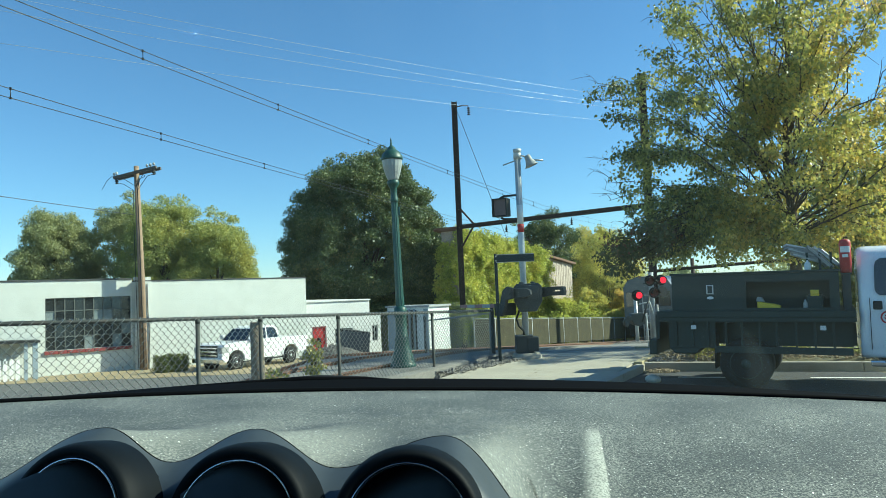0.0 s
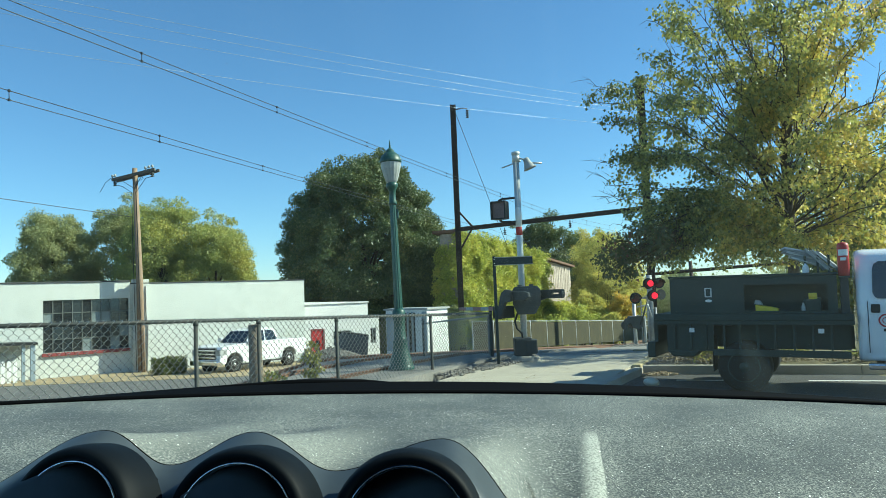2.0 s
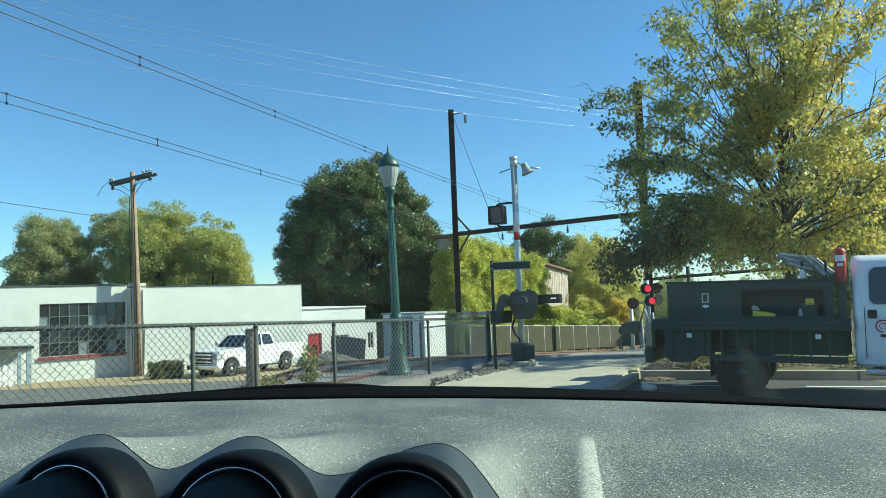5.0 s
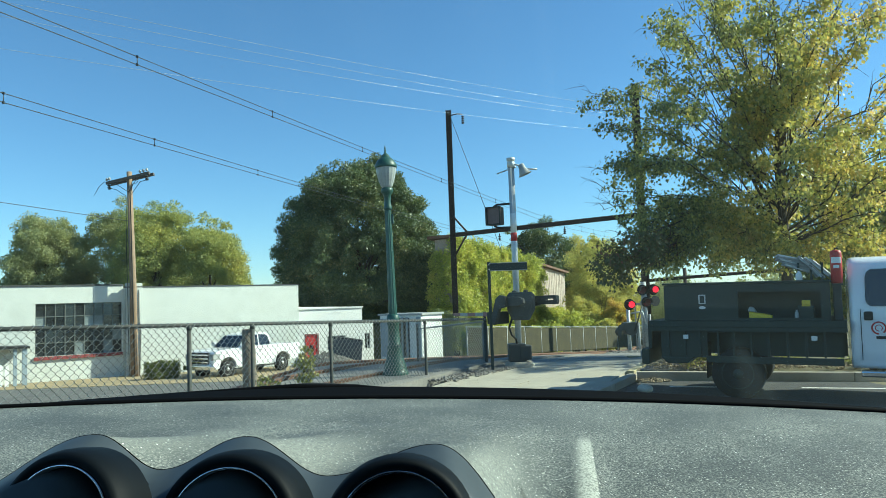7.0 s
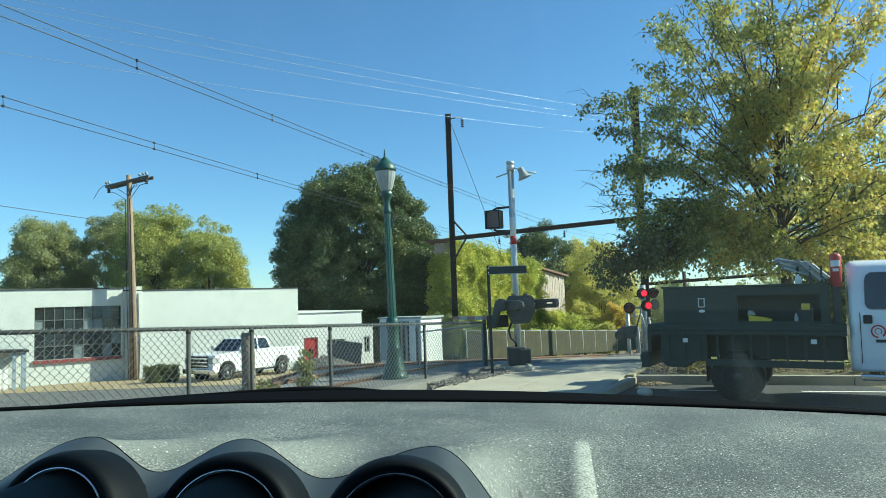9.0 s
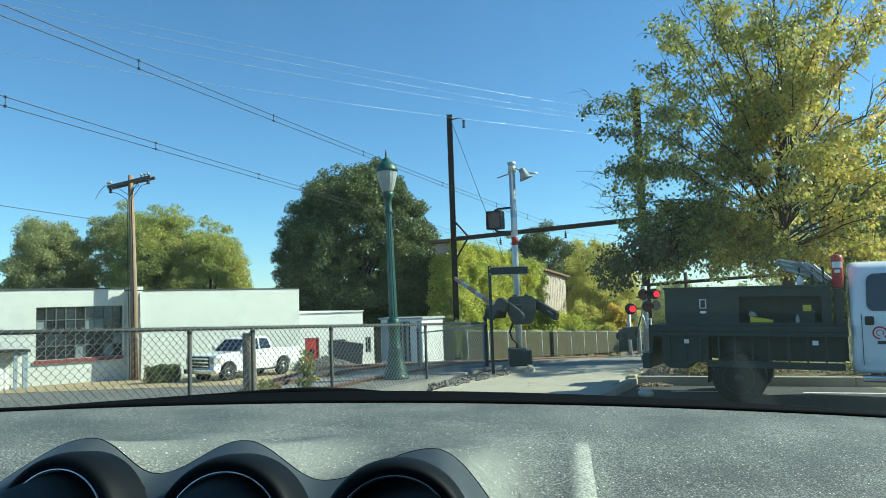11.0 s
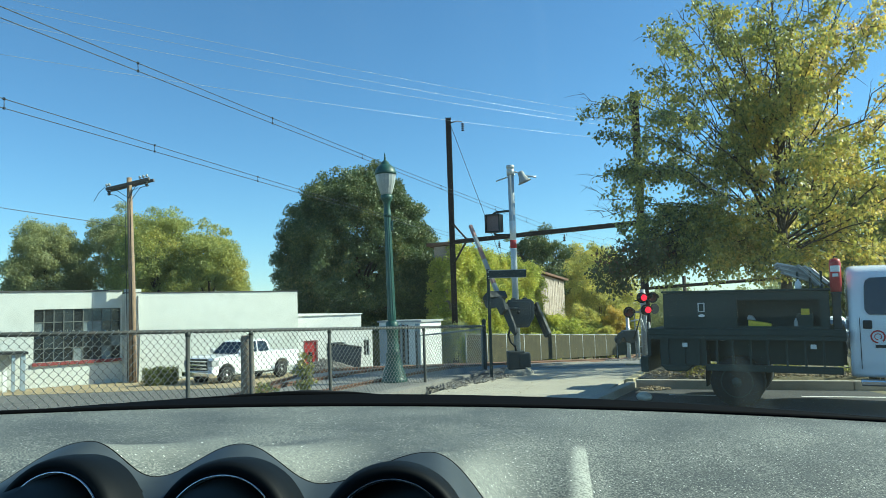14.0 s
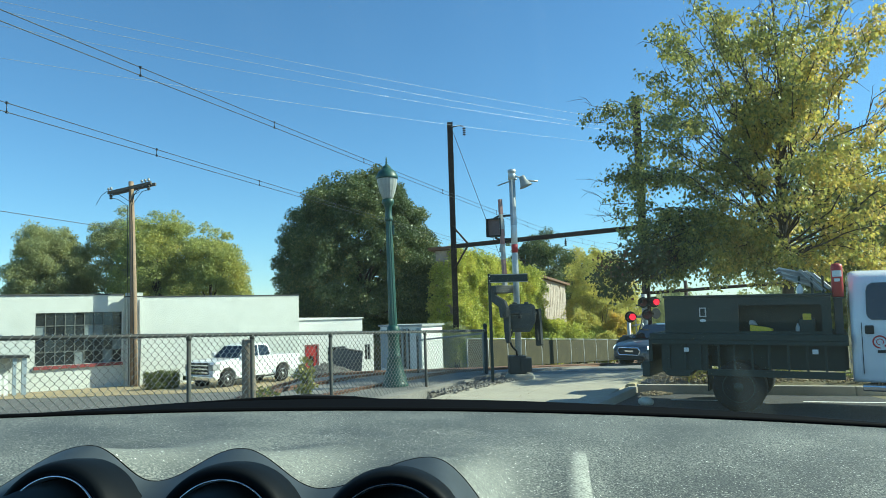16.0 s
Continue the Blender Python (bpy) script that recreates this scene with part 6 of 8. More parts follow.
build_hedge()
build_shrub("weed", -2.05, 10.75, 0.2, 0.9, "small self-sown weed tree at the fence", L_WEED, 91, leaf=0.042, n=46, per=34, z=0.0)
build_shrub("weed", -2.65, 10.6, 0.35, 0.45, "low weeds under the fence", L_WEED, 92, leaf=0.05, n=24, per=30, z=0.0)
for k, (x, y, r, h) in enumerate(((5.0, 13.6, 0.7, 0.32), (5.9, 13.3, 0.6, 0.22), (8.0, 12.8, 0.9, 0.2), (9.4, 12.6, 0.8, 0.28), (6.6, 13.8, 0.7, 0.25))):
    build_shrub("weed", x, y, r, h, "low ground-cover weeds on the kerbed island", L_WEED, 95 + k, leaf=0.06, n=40, per=30, z=-0.02)


# ---- vehicles ----
def bm_wheel_tyre(bm, r, w, n=28):
    bm_lathe(bm, [(r * 0.62, -w / 2), (r * 0.93, -w / 2), (r, -w * 0.36), (r, w * 0.36), (r * 0.93, w / 2), (r * 0.62, w / 2)], n, pose(0, 0, 0, 90))


def add_wheel(parent, x, y, r, w, rimmat, spokes=5):
    wh = new("wheel")
    wh.parent = parent
    wh.matrix_local = pose(x, y, r)
    bm = bmesh.new()
    bm_wheel_tyre(bm, r, w)
    part("tyre", bm, M_TYRE, wh)
    bm = bmesh.new()
    s = -1 if y < 0 else 1
    bm_lathe(bm, [(r * 0.62, 0), (r * 0.60, 0.03), (r * 0.5, 0.0), (r * 0.2, 0.012), (r * 0.14, 0.04), (0.01, 0.045)], 24, pose(0, s * (w / 2 - 0.02), 0, -90 * s))
    part("rim", bm, rimmat, wh)
    return wh


def build_pickup():
    """White crew-cab pickup; local x forward, y to its left, wheels on z = 0."""
    d = Vector((-2.05, -3.2, 0)).normalized()
    ang = math.degrees(math.atan2(d.y, d.x))
    ob = thing("pickup_truck", pose(-9.75, 35.3, -1.80, 0, 0, ang) @ Matrix.Diagonal((1, 1, 1.05, 1)), "parked white pickup truck with chrome grille", "pickup truck")
    hw = 0.98
    bm = bmesh.new()
    body = [(-2.85, 0.55), (-2.85, 1.28), (-2.8, 1.32), (-0.95, 1.34), (1.15, 1.33), (2.35, 1.29), (2.62, 1.22), (2.74, 1.08), (2.80, 0.62), (2.70, 0.48),
            (2.42, 0.48), (2.36, 0.72), (2.16, 0.90), (1.92, 0.95), (1.68, 0.90), (1.48, 0.72), (1.42, 0.45), (-1.12, 0.45), (-1.18, 0.72), (-1.38, 0.9), (-1.62, 0.95), (-1.86, 0.9), (-2.06, 0.72), (-2.12, 0.52)]
    bm_prism(bm, body, -hw, hw, bevel=0.04)
    part("body", bm, M_CARWHITE, ob)
    bm = bmesh.new()
    cab = [(-0.95, 1.30), (-0.88, 1.72), (-0.75, 1.90), (-0.3, 1.95), (0.35, 1.92), (0.6, 1.84), (1.25, 1.27)]
    vs = bm_prism(bm, cab, -0.93, 0.93)
    for v in vs:
        if v.co.z > 1.5:
            v.co.y *= 0.84
        elif v.co.z > 1.29:
            v.co.y *= 0.98
    bmesh.ops.bevel(bm, geom=bm.edges[:], offset=0.035, segments=2, affect="EDGES")
    part("cab", bm, M_CARWHITE, ob)
    for s in (-1, 1):
        for pts in ([(-0.78, 1.36), (-0.72, 1.70), (-0.62, 1.82), (-0.12, 1.86), (-0.10, 1.36)], [(0.0, 1.36), (-0.02, 1.86), (0.32, 1.84), (0.52, 1.76), (0.98, 1.36)]):
            bm = bmesh.new()
            vv = bm_prism(bm, pts, 0, 0.012)
            for v in vv:
                k = 0.92 - (v.co.z - 1.30) * 0.235
                v.co.y = s * (k + (0.012 if v.co.y > 0 else 0.0) + 0.004)
            part("side_window", bm, M_CARGLASS, ob)
        bm = bmesh.new()
        bm_prism(bm, [(0.95, 1.36), (1.10, 1.36), (1.12, 1.56), (0.98, 1.56)], s * 0.96, s * 1.2, bevel=0.03)
        part("mirror", bm, M_CARWHITE, ob)
        for x in (-1.62, 1.92):
            add_wheel(ob, x, s * 0.84, 0.40, 0.27, M_RIM)
        bm = bmesh.new()
        bm_prism(bm, [(-0.9, 0.9), (1.3, 0.9), (1.3, 0.93), (-0.9, 0.93)], s * hw, s * (hw + 0.012))
        part("moulding", bm, M_CARWHITE, ob)
        for x in (0.05, 1.05):
            bm = bmesh.new()
            bm_box(bm, x - 0.22, min(s * hw, s * (hw + 0.03)), 1.12, x - 0.02, max(s * hw, s * (hw + 0.03)), 1.16, bevel=0.008)
            part("door_handle", bm, M_CHROME, ob)
        bm = bmesh.new()
        bm_box(bm, 2.38, min(s * 0.66, s * 0.995), 0.86, 2.81, max(s * 0.66, s * 0.995), 1.14, bevel=0.03)
        part("headlight", bm, M_GREYLIGHT, ob)
        bm = bmesh.new()
        bm_prism(bm, [(-1.2, 0.36), (1.5, 0.36), (1.5, 0.42), (-1.2, 0.42)], s * 0.9, s * 1.0, bevel=0.01)
        part("running_board", bm, M_BLACK, ob)
    bm = bmesh.new()
    vs = [bm.verts.new((0.66, -0.74, 1.83)), bm.verts.new((0.66, 0.74, 1.83)), bm.verts.new((1.27, 0.86, 1.30)), bm.verts.new((1.27, -0.86, 1.30))]
    bm.faces.new(vs)
    r = bmesh.ops.extrude_face_region(bm, geom=bm.faces[:])
    for v in r["geom"]:
        if isinstance(v, bmesh.types.BMVert):
            v.co += Vector((0.014, 0, 0.014))
    part("windscreen", bm, M_CARGLASS, ob)
    bm = bmesh.new()
    bm_box(bm, 2.72, -0.68, 0.68, 2.83, 0.68, 1.20, bevel=0.03)
    g = part("grille", bm, M_BLACK, ob)
    for z in (0.74, 0.90, 1.06):
        bm = bmesh.new()
        bm_box(bm, 2.825, -0.66, z, 2.86, 0.66, z + 0.07, bevel=0.012)
        part("grille_bar", bm, M_CHROME, g)
    bm = bmesh.new()
    bm_box(bm, 2.66, -0.98, 0.42, 2.96, 0.98, 0.64, bevel=0.05)
    part("bumper", bm, M_CHROME, ob)
    bm = bmesh.new()
    bm_box(bm, -2.98, -0.92, 0.5, -2.84, 0.92, 0.68, bevel=0.03)
    part("rear_bumper", bm, M_CHROME, ob)


build_pickup()


def build_work_truck():
    """Flatbed service truck; local x forward along the truck, y to its left, ground at z = 0."""
    a, b = Vector((3.39, 10.85)), Vector((5.60, 9.60))
    d = (b - a).normalized()
    ang = math.degrees(math.atan2(d.y, d.x))
    # the flank towards the car is local y = -1.1
    n = Vector((-d.y, d.x))
    o = a + n * 1.1
    ob = thing("flatbed_truck", pose(o.x, o.y, -0.125, 0, 1.1, ang), "black flatbed work truck with tool boxes and a white cab", "truck")
    S = -1.1
    L = 2.55
    bm = bmesh.new()
    bm_box(bm, -0.14, S, 1.06, L, 1.1, 1.16, bevel=0.012)
    part("deck", bm, M_TRUCKBLACK, ob)
    bm = bmesh.new()
    for z0, z1 in ((1.0, 1.06),):
        bm_box(bm, -0.14, S + 0.01, z0, L, S + 0.07, z1)
    part("deck_rail", bm, M_TRUCKBLACK, ob)
    # tool box side above the deck, with an open bay
    tb = new("tool_box")
    tb.parent = ob
    bm = bmesh.new()
    wall_with_hole(bm, 0.10, 2.36, 1.163, 1.70, S + 0.03, S + 0.06, [(1.16, 1.20, 2.24, 1.58)])
    bm_box(bm, 0.10, S + 0.063, 1.163, 0.13, -0.2, 1.70)
    bm_box(bm, 2.33, S + 0.063, 1.163, 2.36, -0.2, 1.70)
    bm_box(bm, 0.133, S + 0.5, 1.163, 2.327, S + 0.53, 1.66)
    part("box_wall", bm, M_TRUCKBLACK, tb)
    bm = bmesh.new()
    bm_box(bm, 0.08, S + 0.0, 1.703, 2.38, S + 0.62, 1.735, bevel=0.008)
    part("box_lid", bm, M_TRUCKBLACK, tb)
    bm = bmesh.new()
    bm_box(bm, 0.61, S + 0.018, 1.41, 0.71, S + 0.029, 1.55, bevel=0.004)
    part("latch_plate", bm, M_GALV, tb, "steel latch plate")
    bm = bmesh.new()
    bm_box(bm, 0.628, S + 0.008, 1.425, 0.692, S + 0.017, 1.535, bevel=0.003)
    part("latch", bm, M_TRUCKBLACK, tb)
    bm = bmesh.new()
    bm_lathe(bm, [(0.04, 0), (0.04, 0.006)], 16, pose(0.66, S + 0.029, 1.355, 90) @ Matrix.Diagonal((1.2, 0.55, 1, 1)))
    part("badge", bm, M_WHITE, tb)
    # unseen matching box on the far side, added to shape the truck's shadow
    bm = bmesh.new()
    bm_box(bm, 0.10, 0.55, 1.163, 2.36, 1.07, 1.72, bevel=0.01)
    part("unseen_far_box", bm, M_TRUCKBLACK, ob)
    # panel under the deck with stake ribs; a set-back sheet stands for open shade
    bm = bmesh.new()
    bm_box(bm, 0.02, S + 0.10, 0.60, 0.70, S + 0.13, 1.0)
    bm_box(bm, 0.92, S + 0.42, 0.62, L - 0.05, S + 0.45, 1.0)
    part("skirt_and_dark_sheet", bm, M_TRUCKBLACK, ob)
    for x in (0.12, 0.36, 0.58, 0.84, 1.06, 1.30, 1.53, 1.78, 2.02, 2.25):
        bm = bmesh.new()
        bm_box(bm, x, S + 0.06, 0.62, x + 0.03, S + 0.10, 1.0, bevel=0.006)
        part("stake_rib", bm, M_TRUCKBLACK, ob)
    bm = bmesh.new()
    bm_box(bm, 0.70, S + 0.03, 0.535, L - 0.06, S + 0.058, 0.635, bevel=0.008)
    part("side_rail", bm, M_TRUCKBLACK, ob)
    for x in (0.36, 2.10):
        bm = bmesh.new()
        bm_box(bm, x, S + 0.045, 0.88, x + 0.075, S + 0.058, 0.945, bevel=0.006)
        mk = part("clearance_marker", bm, M_WHITE, ob, "small white reflector plate")
    bm = bmesh.new()
    bm_box(bm, -0.1, -0.45, 0.62, L, -0.33, 0.95)
    bm_box(bm, -0.1, 0.33, 0.62, L, 0.45, 0.95)
    part("chassis_rail", bm, M_TRUCKBLACK, ob)
    bm = bmesh.new()
    bm_box(bm, -0.28, S + 0.05, 0.48, -0.16, 1.05, 0.72, bevel=0.02)
    bm_box(bm, -0.20, S + 0.2, 0.72, -0.145, 0.9, 1.1)
    part("rear_bumper", bm, M_TRUCKBLACK, ob)
    bm = bmesh.new()
    bm_box(bm, -0.30, S + 0.06, 0.60, -0.285, S + 0.26, 0.68, bevel=0.005)
    part("tail_light", bm, M_GREYLIGHT, ob)
    bm = bmesh.new()
    bm_prism(bm, [(0.0, 0.60), (0.5, 0.60), (0.4, 0.5), (0.1, 0.5)], S + 0.1, S + 0.7, bevel=0.02)
    part("step", bm, M_TRUCKBLACK, ob)
    bm = bmesh.new()
    bm_box(bm, 0.66, S + 0.2, 0.28, 0.68, S + 0.6, 0.8, bevel=0.005)
    part("mud_flap", bm, M_TYRE, ob)
    for y in (S + 0.27, 0.83):
        add_wheel(ob, 1.11, y, 0.375, 0.40, M_TRUCKBLACK)
    # cab
    cab = new("cab")
    cab.parent = ob
    cab["label"] = "white cab with dark rear door window"
    bm = bmesh.new()
    cx = 2.585
    side = [(0.50, 0.90), (0.56, 0.965), (0.75, 0.99), (1.0, 1.0), (1.3, 0.995), (1.5, 0.965), (1.7, 0.92), (1.86, 0.875), (1.95, 0.83), (2.01, 0.76), (2.045, 0.64), (2.06, 0.4)]
    ring = [(-w, z) for z, w in side] + [(w, z) for z, w in reversed(side)]
    loops = []
    for dx, inset in ((0.0, 0.075), (0.008, 0.045), (0.03, 0.018), (0.07, 0.004), (0.13, 0.0), (1.2, 0.0), (2.3, 0.0)):
        loops.append([bm.verts.new((cx + dx, w * (1 - inset), 0.5 + (z - 0.5) * (1 - inset * 0.55))) for w, z in ring])
    for p, q in zip(loops, loops[1:]):
        for k in range(len(ring)):
            f = bm.faces.new((p[k], p[(k + 1) % len(ring)], q[(k + 1) % len(ring)], q[k]))
            f.smooth = True
    bm.faces.new(loops[0][::-1])
    bm.faces.new(loops[-1])
    bm_prism(bm, [(cx + 2.301, 0.5), (cx + 2.301, 1.95), (cx + 2.75, 1.32), (cx + 3.9, 1.22), (cx + 4.0, 0.6), (cx + 2.9, 0.5)], -0.9, 0.9, bevel=0.05)
    part("cab_shell", bm, M_CARWHITE, cab)
    bm = bmesh.new()
    vv = bm_prism(bm, [(cx + 0.215, 1.39), (cx + 0.195, 1.44), (cx + 0.205, 1.76), (cx + 0.225, 1.83), (cx + 0.28, 1.87), (cx + 1.0, 1.88), (cx + 1.0, 1.36), (cx + 0.25, 1.36)], 0, 0.012, bevel=0.0)
    for v in vv:
        v.co.y = -(1.0 - max(0, (v.co.z - 1.3)) * 0.20) - 0.008 - v.co.y
    part("door_window", bm, M_CARGLASS, cab)
    bm = bmesh.new()
    for z0, z1 in ((0.62, 1.95),):
        bm_box(bm, cx + 0.125, -1.003, z0, cx + 0.133, -0.97, 1.32)
    part("door_seam", bm, M_BLACK, cab)
    bm = bmesh.new()
    bm_box(bm, cx + 0.165, -1.03, 1.165, cx + 0.275, -0.985, 1.285, bevel=0.02)
    part("door_handle", bm, M_BLACK, cab)
    # emblem as plain rings and bars
    em = new("door_emblem")
    em.parent = cab
    for r0 in (0.09, 0.045):
        bm = bmesh.new()
        n = 28
        for k in range(n):
            a0, a1 = 2 * math.pi * k / n, 2 * math.pi * (k + 1) / n
            if 20 < k < 24:
                continue
            pts = [(cx + 0.335 + r * math.cos(t), -1.006, 1.06 + r * math.sin(t)) for r, t in ((r0, a0), (r0, a1), (r0 * 0.78, a1), (r0 * 0.78, a0))]
            bm.faces.new([bm.verts.new(p) for p in pts])
        part("ring", bm, M_RED, em)
    bm = bmesh.new()
    bm_box(bm, cx + 0.30, -1.008, 0.91, cx + 0.55, -1.003, 0.95)
    part("bar", bm, M_BLACK, em)
    bm = bmesh.new()
    bm_box(bm, cx + 0.1, -1.12, 0.40, cx + 2.4, -0.93, 0.48, bevel=0.02)
    part("running_board", bm, M_CHROME, cab)
    for y in (-0.86, 0.86):
        add_wheel(ob, cx + 3.2, y, 0.41, 0.28, M_BLACK)
    # headboard between bed and cab
    bm = bmesh.new()
    bm_box(bm, 2.40, S + 0.36, 1.163, 2.44, 1.0, 1.72, bevel=0.01)
    part("headboard", bm, M_TRUCKBLACK, ob)
    return ob


work_truck = build_work_truck()


# ---- small things ----
def truck_cargo():
    m = work_truck.matrix_world
    S = -1.1
    lid = 1.735
    # red cylinder with white labels
    ob = thing("red_canister", m @ pose(2.455, S + 0.16, 1.68) @ Matrix.Diagonal((0.78, 0.78, 0.86, 1)), "red cylindrical canister with white labels on the truck", "canister")
    bm = bmesh.new()
    bm_lathe(bm, [(0.085, 0.0), (0.095, 0.02), (0.095, 0.48), (0.086, 0.53), (0.05, 0.545), (0.03, 0.55)], 24)
    part("body", bm, M_RED, ob)
    for z0, z1, w in ((0.33, 0.43, 0.9), (0.25, 0.30, 0.5)):
        bm = bmesh.new()
        prev = None
        for k in range(9):
            a = math.radians(-90) + (k / 8 - 0.5) * 2 * w
            q = [bm.verts.new((0.0965 * math.cos(a), 0.0965 * math.sin(a), z)) for z in (z0, z1)]
            if prev:
                bm.faces.new((prev[0], q[0], q[1], prev[1]))
            prev = q
        part("label", bm, M_WHITE, ob)
    bm = bmesh.new()
    bm_tube(bm, [(-0.02, 0, 0.54), (-0.01, 0, 0.58), (0.05, 0, 0.575)], 0.012, 6)
    part("valve", bm, M_BLACK, ob)
    st = thing("canister_bracket", m @ pose(2.455, S + 0.16, 1.163), "dark steel bracket under the red canister", "bracket")
    bm = bmesh.new()
    bm_box(bm, -0.07, -0.1, 0.49, 0.07, 0.1, 0.515, bevel=0.005)
    bm_box(bm, -0.05, -0.04, 0.0, 0.05, 0.04, 0.49)
    part("stand", bm, M_GREY, st)
    # stack of slanted alloy sheets
    rk = thing("sheet_stack", m @ pose(2.06, S + 0.35, lid), "tilted stack of ribbed grey metal sheets on the tool box", "metal sheets")
    rng = random.Random(5)
    for k in range(7):
        bm = bmesh.new()
        mm = pose(-0.10 - 0.016 * k + rng.uniform(-0.02, 0.02), 0.02 * k, 0.17 + 0.026 * k, rng.uniform(-5, 5), 17 + rng.uniform(-3, 3), 8 + rng.uniform(-6, 6))
        for j in range(7):
            bm_box(bm, -0.20, -0.17 + j * 0.05, -0.006, 0.20, -0.135 + j * 0.05, 0.004 + (j % 2) * 0.014, m=mm)
        bm_box(bm, -0.20, -0.17, -0.010, 0.20, 0.17, -0.0065, m=mm)
        part("ribbed_sheet", bm, M_GREYLIGHT if k % 3 else M_GALV, rk)
    for k in range(6):
        bm = bmesh.new()
        mm = pose(0.04 + 0.04 * k, 0.015 * k - 0.05, 0.20 - 0.007 * k + rng.uniform(-0.015, 0.015), rng.uniform(-6, 6), 46 + rng.uniform(-5, 5), rng.uniform(-6, 6))
        for j in range(5):
            bm_box(bm, -0.20, -0.15 + j * 0.06, -0.005, 0.19, -0.105 + j * 0.06, 0.010, m=mm)
        bm_box(bm, -0.20, -0.15, -0.010, 0.19, 0.15, -0.0055, m=mm)
        part("ribbed_sheet", bm, M_GALV if k % 2 else M_GREYLIGHT, rk)
    bm = bmesh.new()
    for x in (-0.1, 0.06, 0.2):
        bm_box(bm, x, -0.16, 0.0, x + 0.03, -0.12, 0.25)
        bm_box(bm, x, 0.12, 0.0, x + 0.03, 0.16, 0.25)
    part("rack", bm, M_TRUCKBLACK, rk)
    jug = thing("plastic_jug", m @ pose(1.98, S + 0.16, lid) @ Matrix.Diagonal((0.8, 0.8, 0.75, 1)), "white plastic jug on the tool box lid", "jug")
    bm = bmesh.new()
    bm_lathe(bm, [(0.05, 0.0), (0.055, 0.01), (0.055, 0.11), (0.03, 0.15), (0.018, 0.155), (0.018, 0.18), (0.005, 0.182)], 16)
    part("body", bm, M_WHITE, jug)
    # things in the open bay
    yc = thing("yellow_tool", m @ pose(1.30, S + 0.17, 1.20), "bright yellow power tool lying in the open truck bay", "power tool")
    bm = bmesh.new()
    bm_prism(bm, [(0.0, -0.03), (0.30, -0.03), (0.31, 0.03), (0.22, 0.055), (0.08, 0.075), (0.0, 0.09)], -0.08, 0.08, bevel=0.012)
    part("body", bm, M_YELLOW, yc)
    bm = bmesh.new()
    bm_prism(bm, [(-0.02, 0.092), (0.10, 0.085), (0.06, 0.15), (0.0, 0.16)], -0.05, 0.05, bevel=0.012)
    part("handle", bm, M_GREYLIGHT, yc)
    yb = thing("tool_bag", m @ pose(2.02, S + 0.2, 1.20), "small dark bag with a yellow flap in the truck bay", "bag")
    bm = bmesh.new()
    bm_box(bm, -0.08, -0.1, -0.035, 0.14, 0.1, 0.18, bevel=0.03)
    part("body", bm, M_TRUCKBLACK, yb)
    bm = bmesh.new()
    bm_box(bm, -0.02, -0.125, 0.19, 0.09, -0.09, 0.25, bevel=0.01)
    bm_box(bm, -0.02, -0.1, 0.16, 0.09, 0.05, 0.19, bevel=0.01)
    part("flap", bm, M_YELLOW, yb)
    bt = thing("bottle", m @ pose(1.93, S + 0.1, 1.163), "small clear bottle standing in the truck bay", "bottle")
    bm = bmesh.new()
    bm_lathe(bm, [(0.025, 0.0), (0.028, 0.01), (0.028, 0.1), (0.012, 0.13), (0.012, 0.15)], 12)
    part("body", bm, M_GREYLIGHT, bt)


truck_cargo()


def build_dumpster():
    x, y = -5.4, 40.6
    ob = thing("dumpster", pose(x, y, ground_z(x, y), 0, 0, 8), "dark blue-grey metal waste container beside the annex", "dumpster")
    bm = bmesh.new()
    bm_prism(bm, [(-0.95, 0.1), (0.85, 0.1), (0.95, 1.2), (-0.5, 1.45), (-1.0, 1.1)], -0.7, 0.7, bevel=0.02)
    part("body", bm, M_SKIP, ob)
    for k in range(4):
        bm = bmesh.new()
        bm_box(bm, -0.8 + k * 0.5, -0.74, 0.15, -0.74 + k * 0.5, -0.702, 1.15)
        part("rib", bm, M_SKIP, ob)
    bm = bmesh.new()
    bm_prism(bm, [(-0.52, 1.46), (0.97, 1.21), (0.97, 1.25), (-0.52, 1.51)], -0.72, 0.72)
    part("lid", bm, M_BLACK, ob)


build_dumpster()


def scatter(name, label, category, spots, material, seed, rmin, rmax):
    """Many small stones or chips as one heap of real geometry."""
    rng = random.Random(seed)
    verts, faces = [], []
    base = [Vector(p) for p in ((1, 0, 0), (-1, 0, 0), (0, 1, 0), (0, -1, 0), (0, 0, 1), (0, 0, -1))]
    tri = [(0, 2, 4), (2, 1, 4), (1, 3, 4), (3, 0, 4), (2, 0, 5), (1, 2, 5), (3, 1, 5), (0, 3, 5)]
    for x, y, z in spots:
        r = rng.uniform(rmin, rmax)
        rot = Euler((rng.uniform(0, 6), rng.uniform(0, 6), rng.uniform(0, 6))).to_matrix()
        i = len(verts)
        for p in base:
            q = rot @ (p * r * rng.uniform(0.6, 1.2))
            verts.append((x + q.x, y + q.y, z + q.z * 0.8))
        faces += [(a + i, b + i, c + i) for a, b, c in tri]
    ob = new(name, raw(name, verts, faces, material))
    return tagged(ob, label, category, kind="stuff")


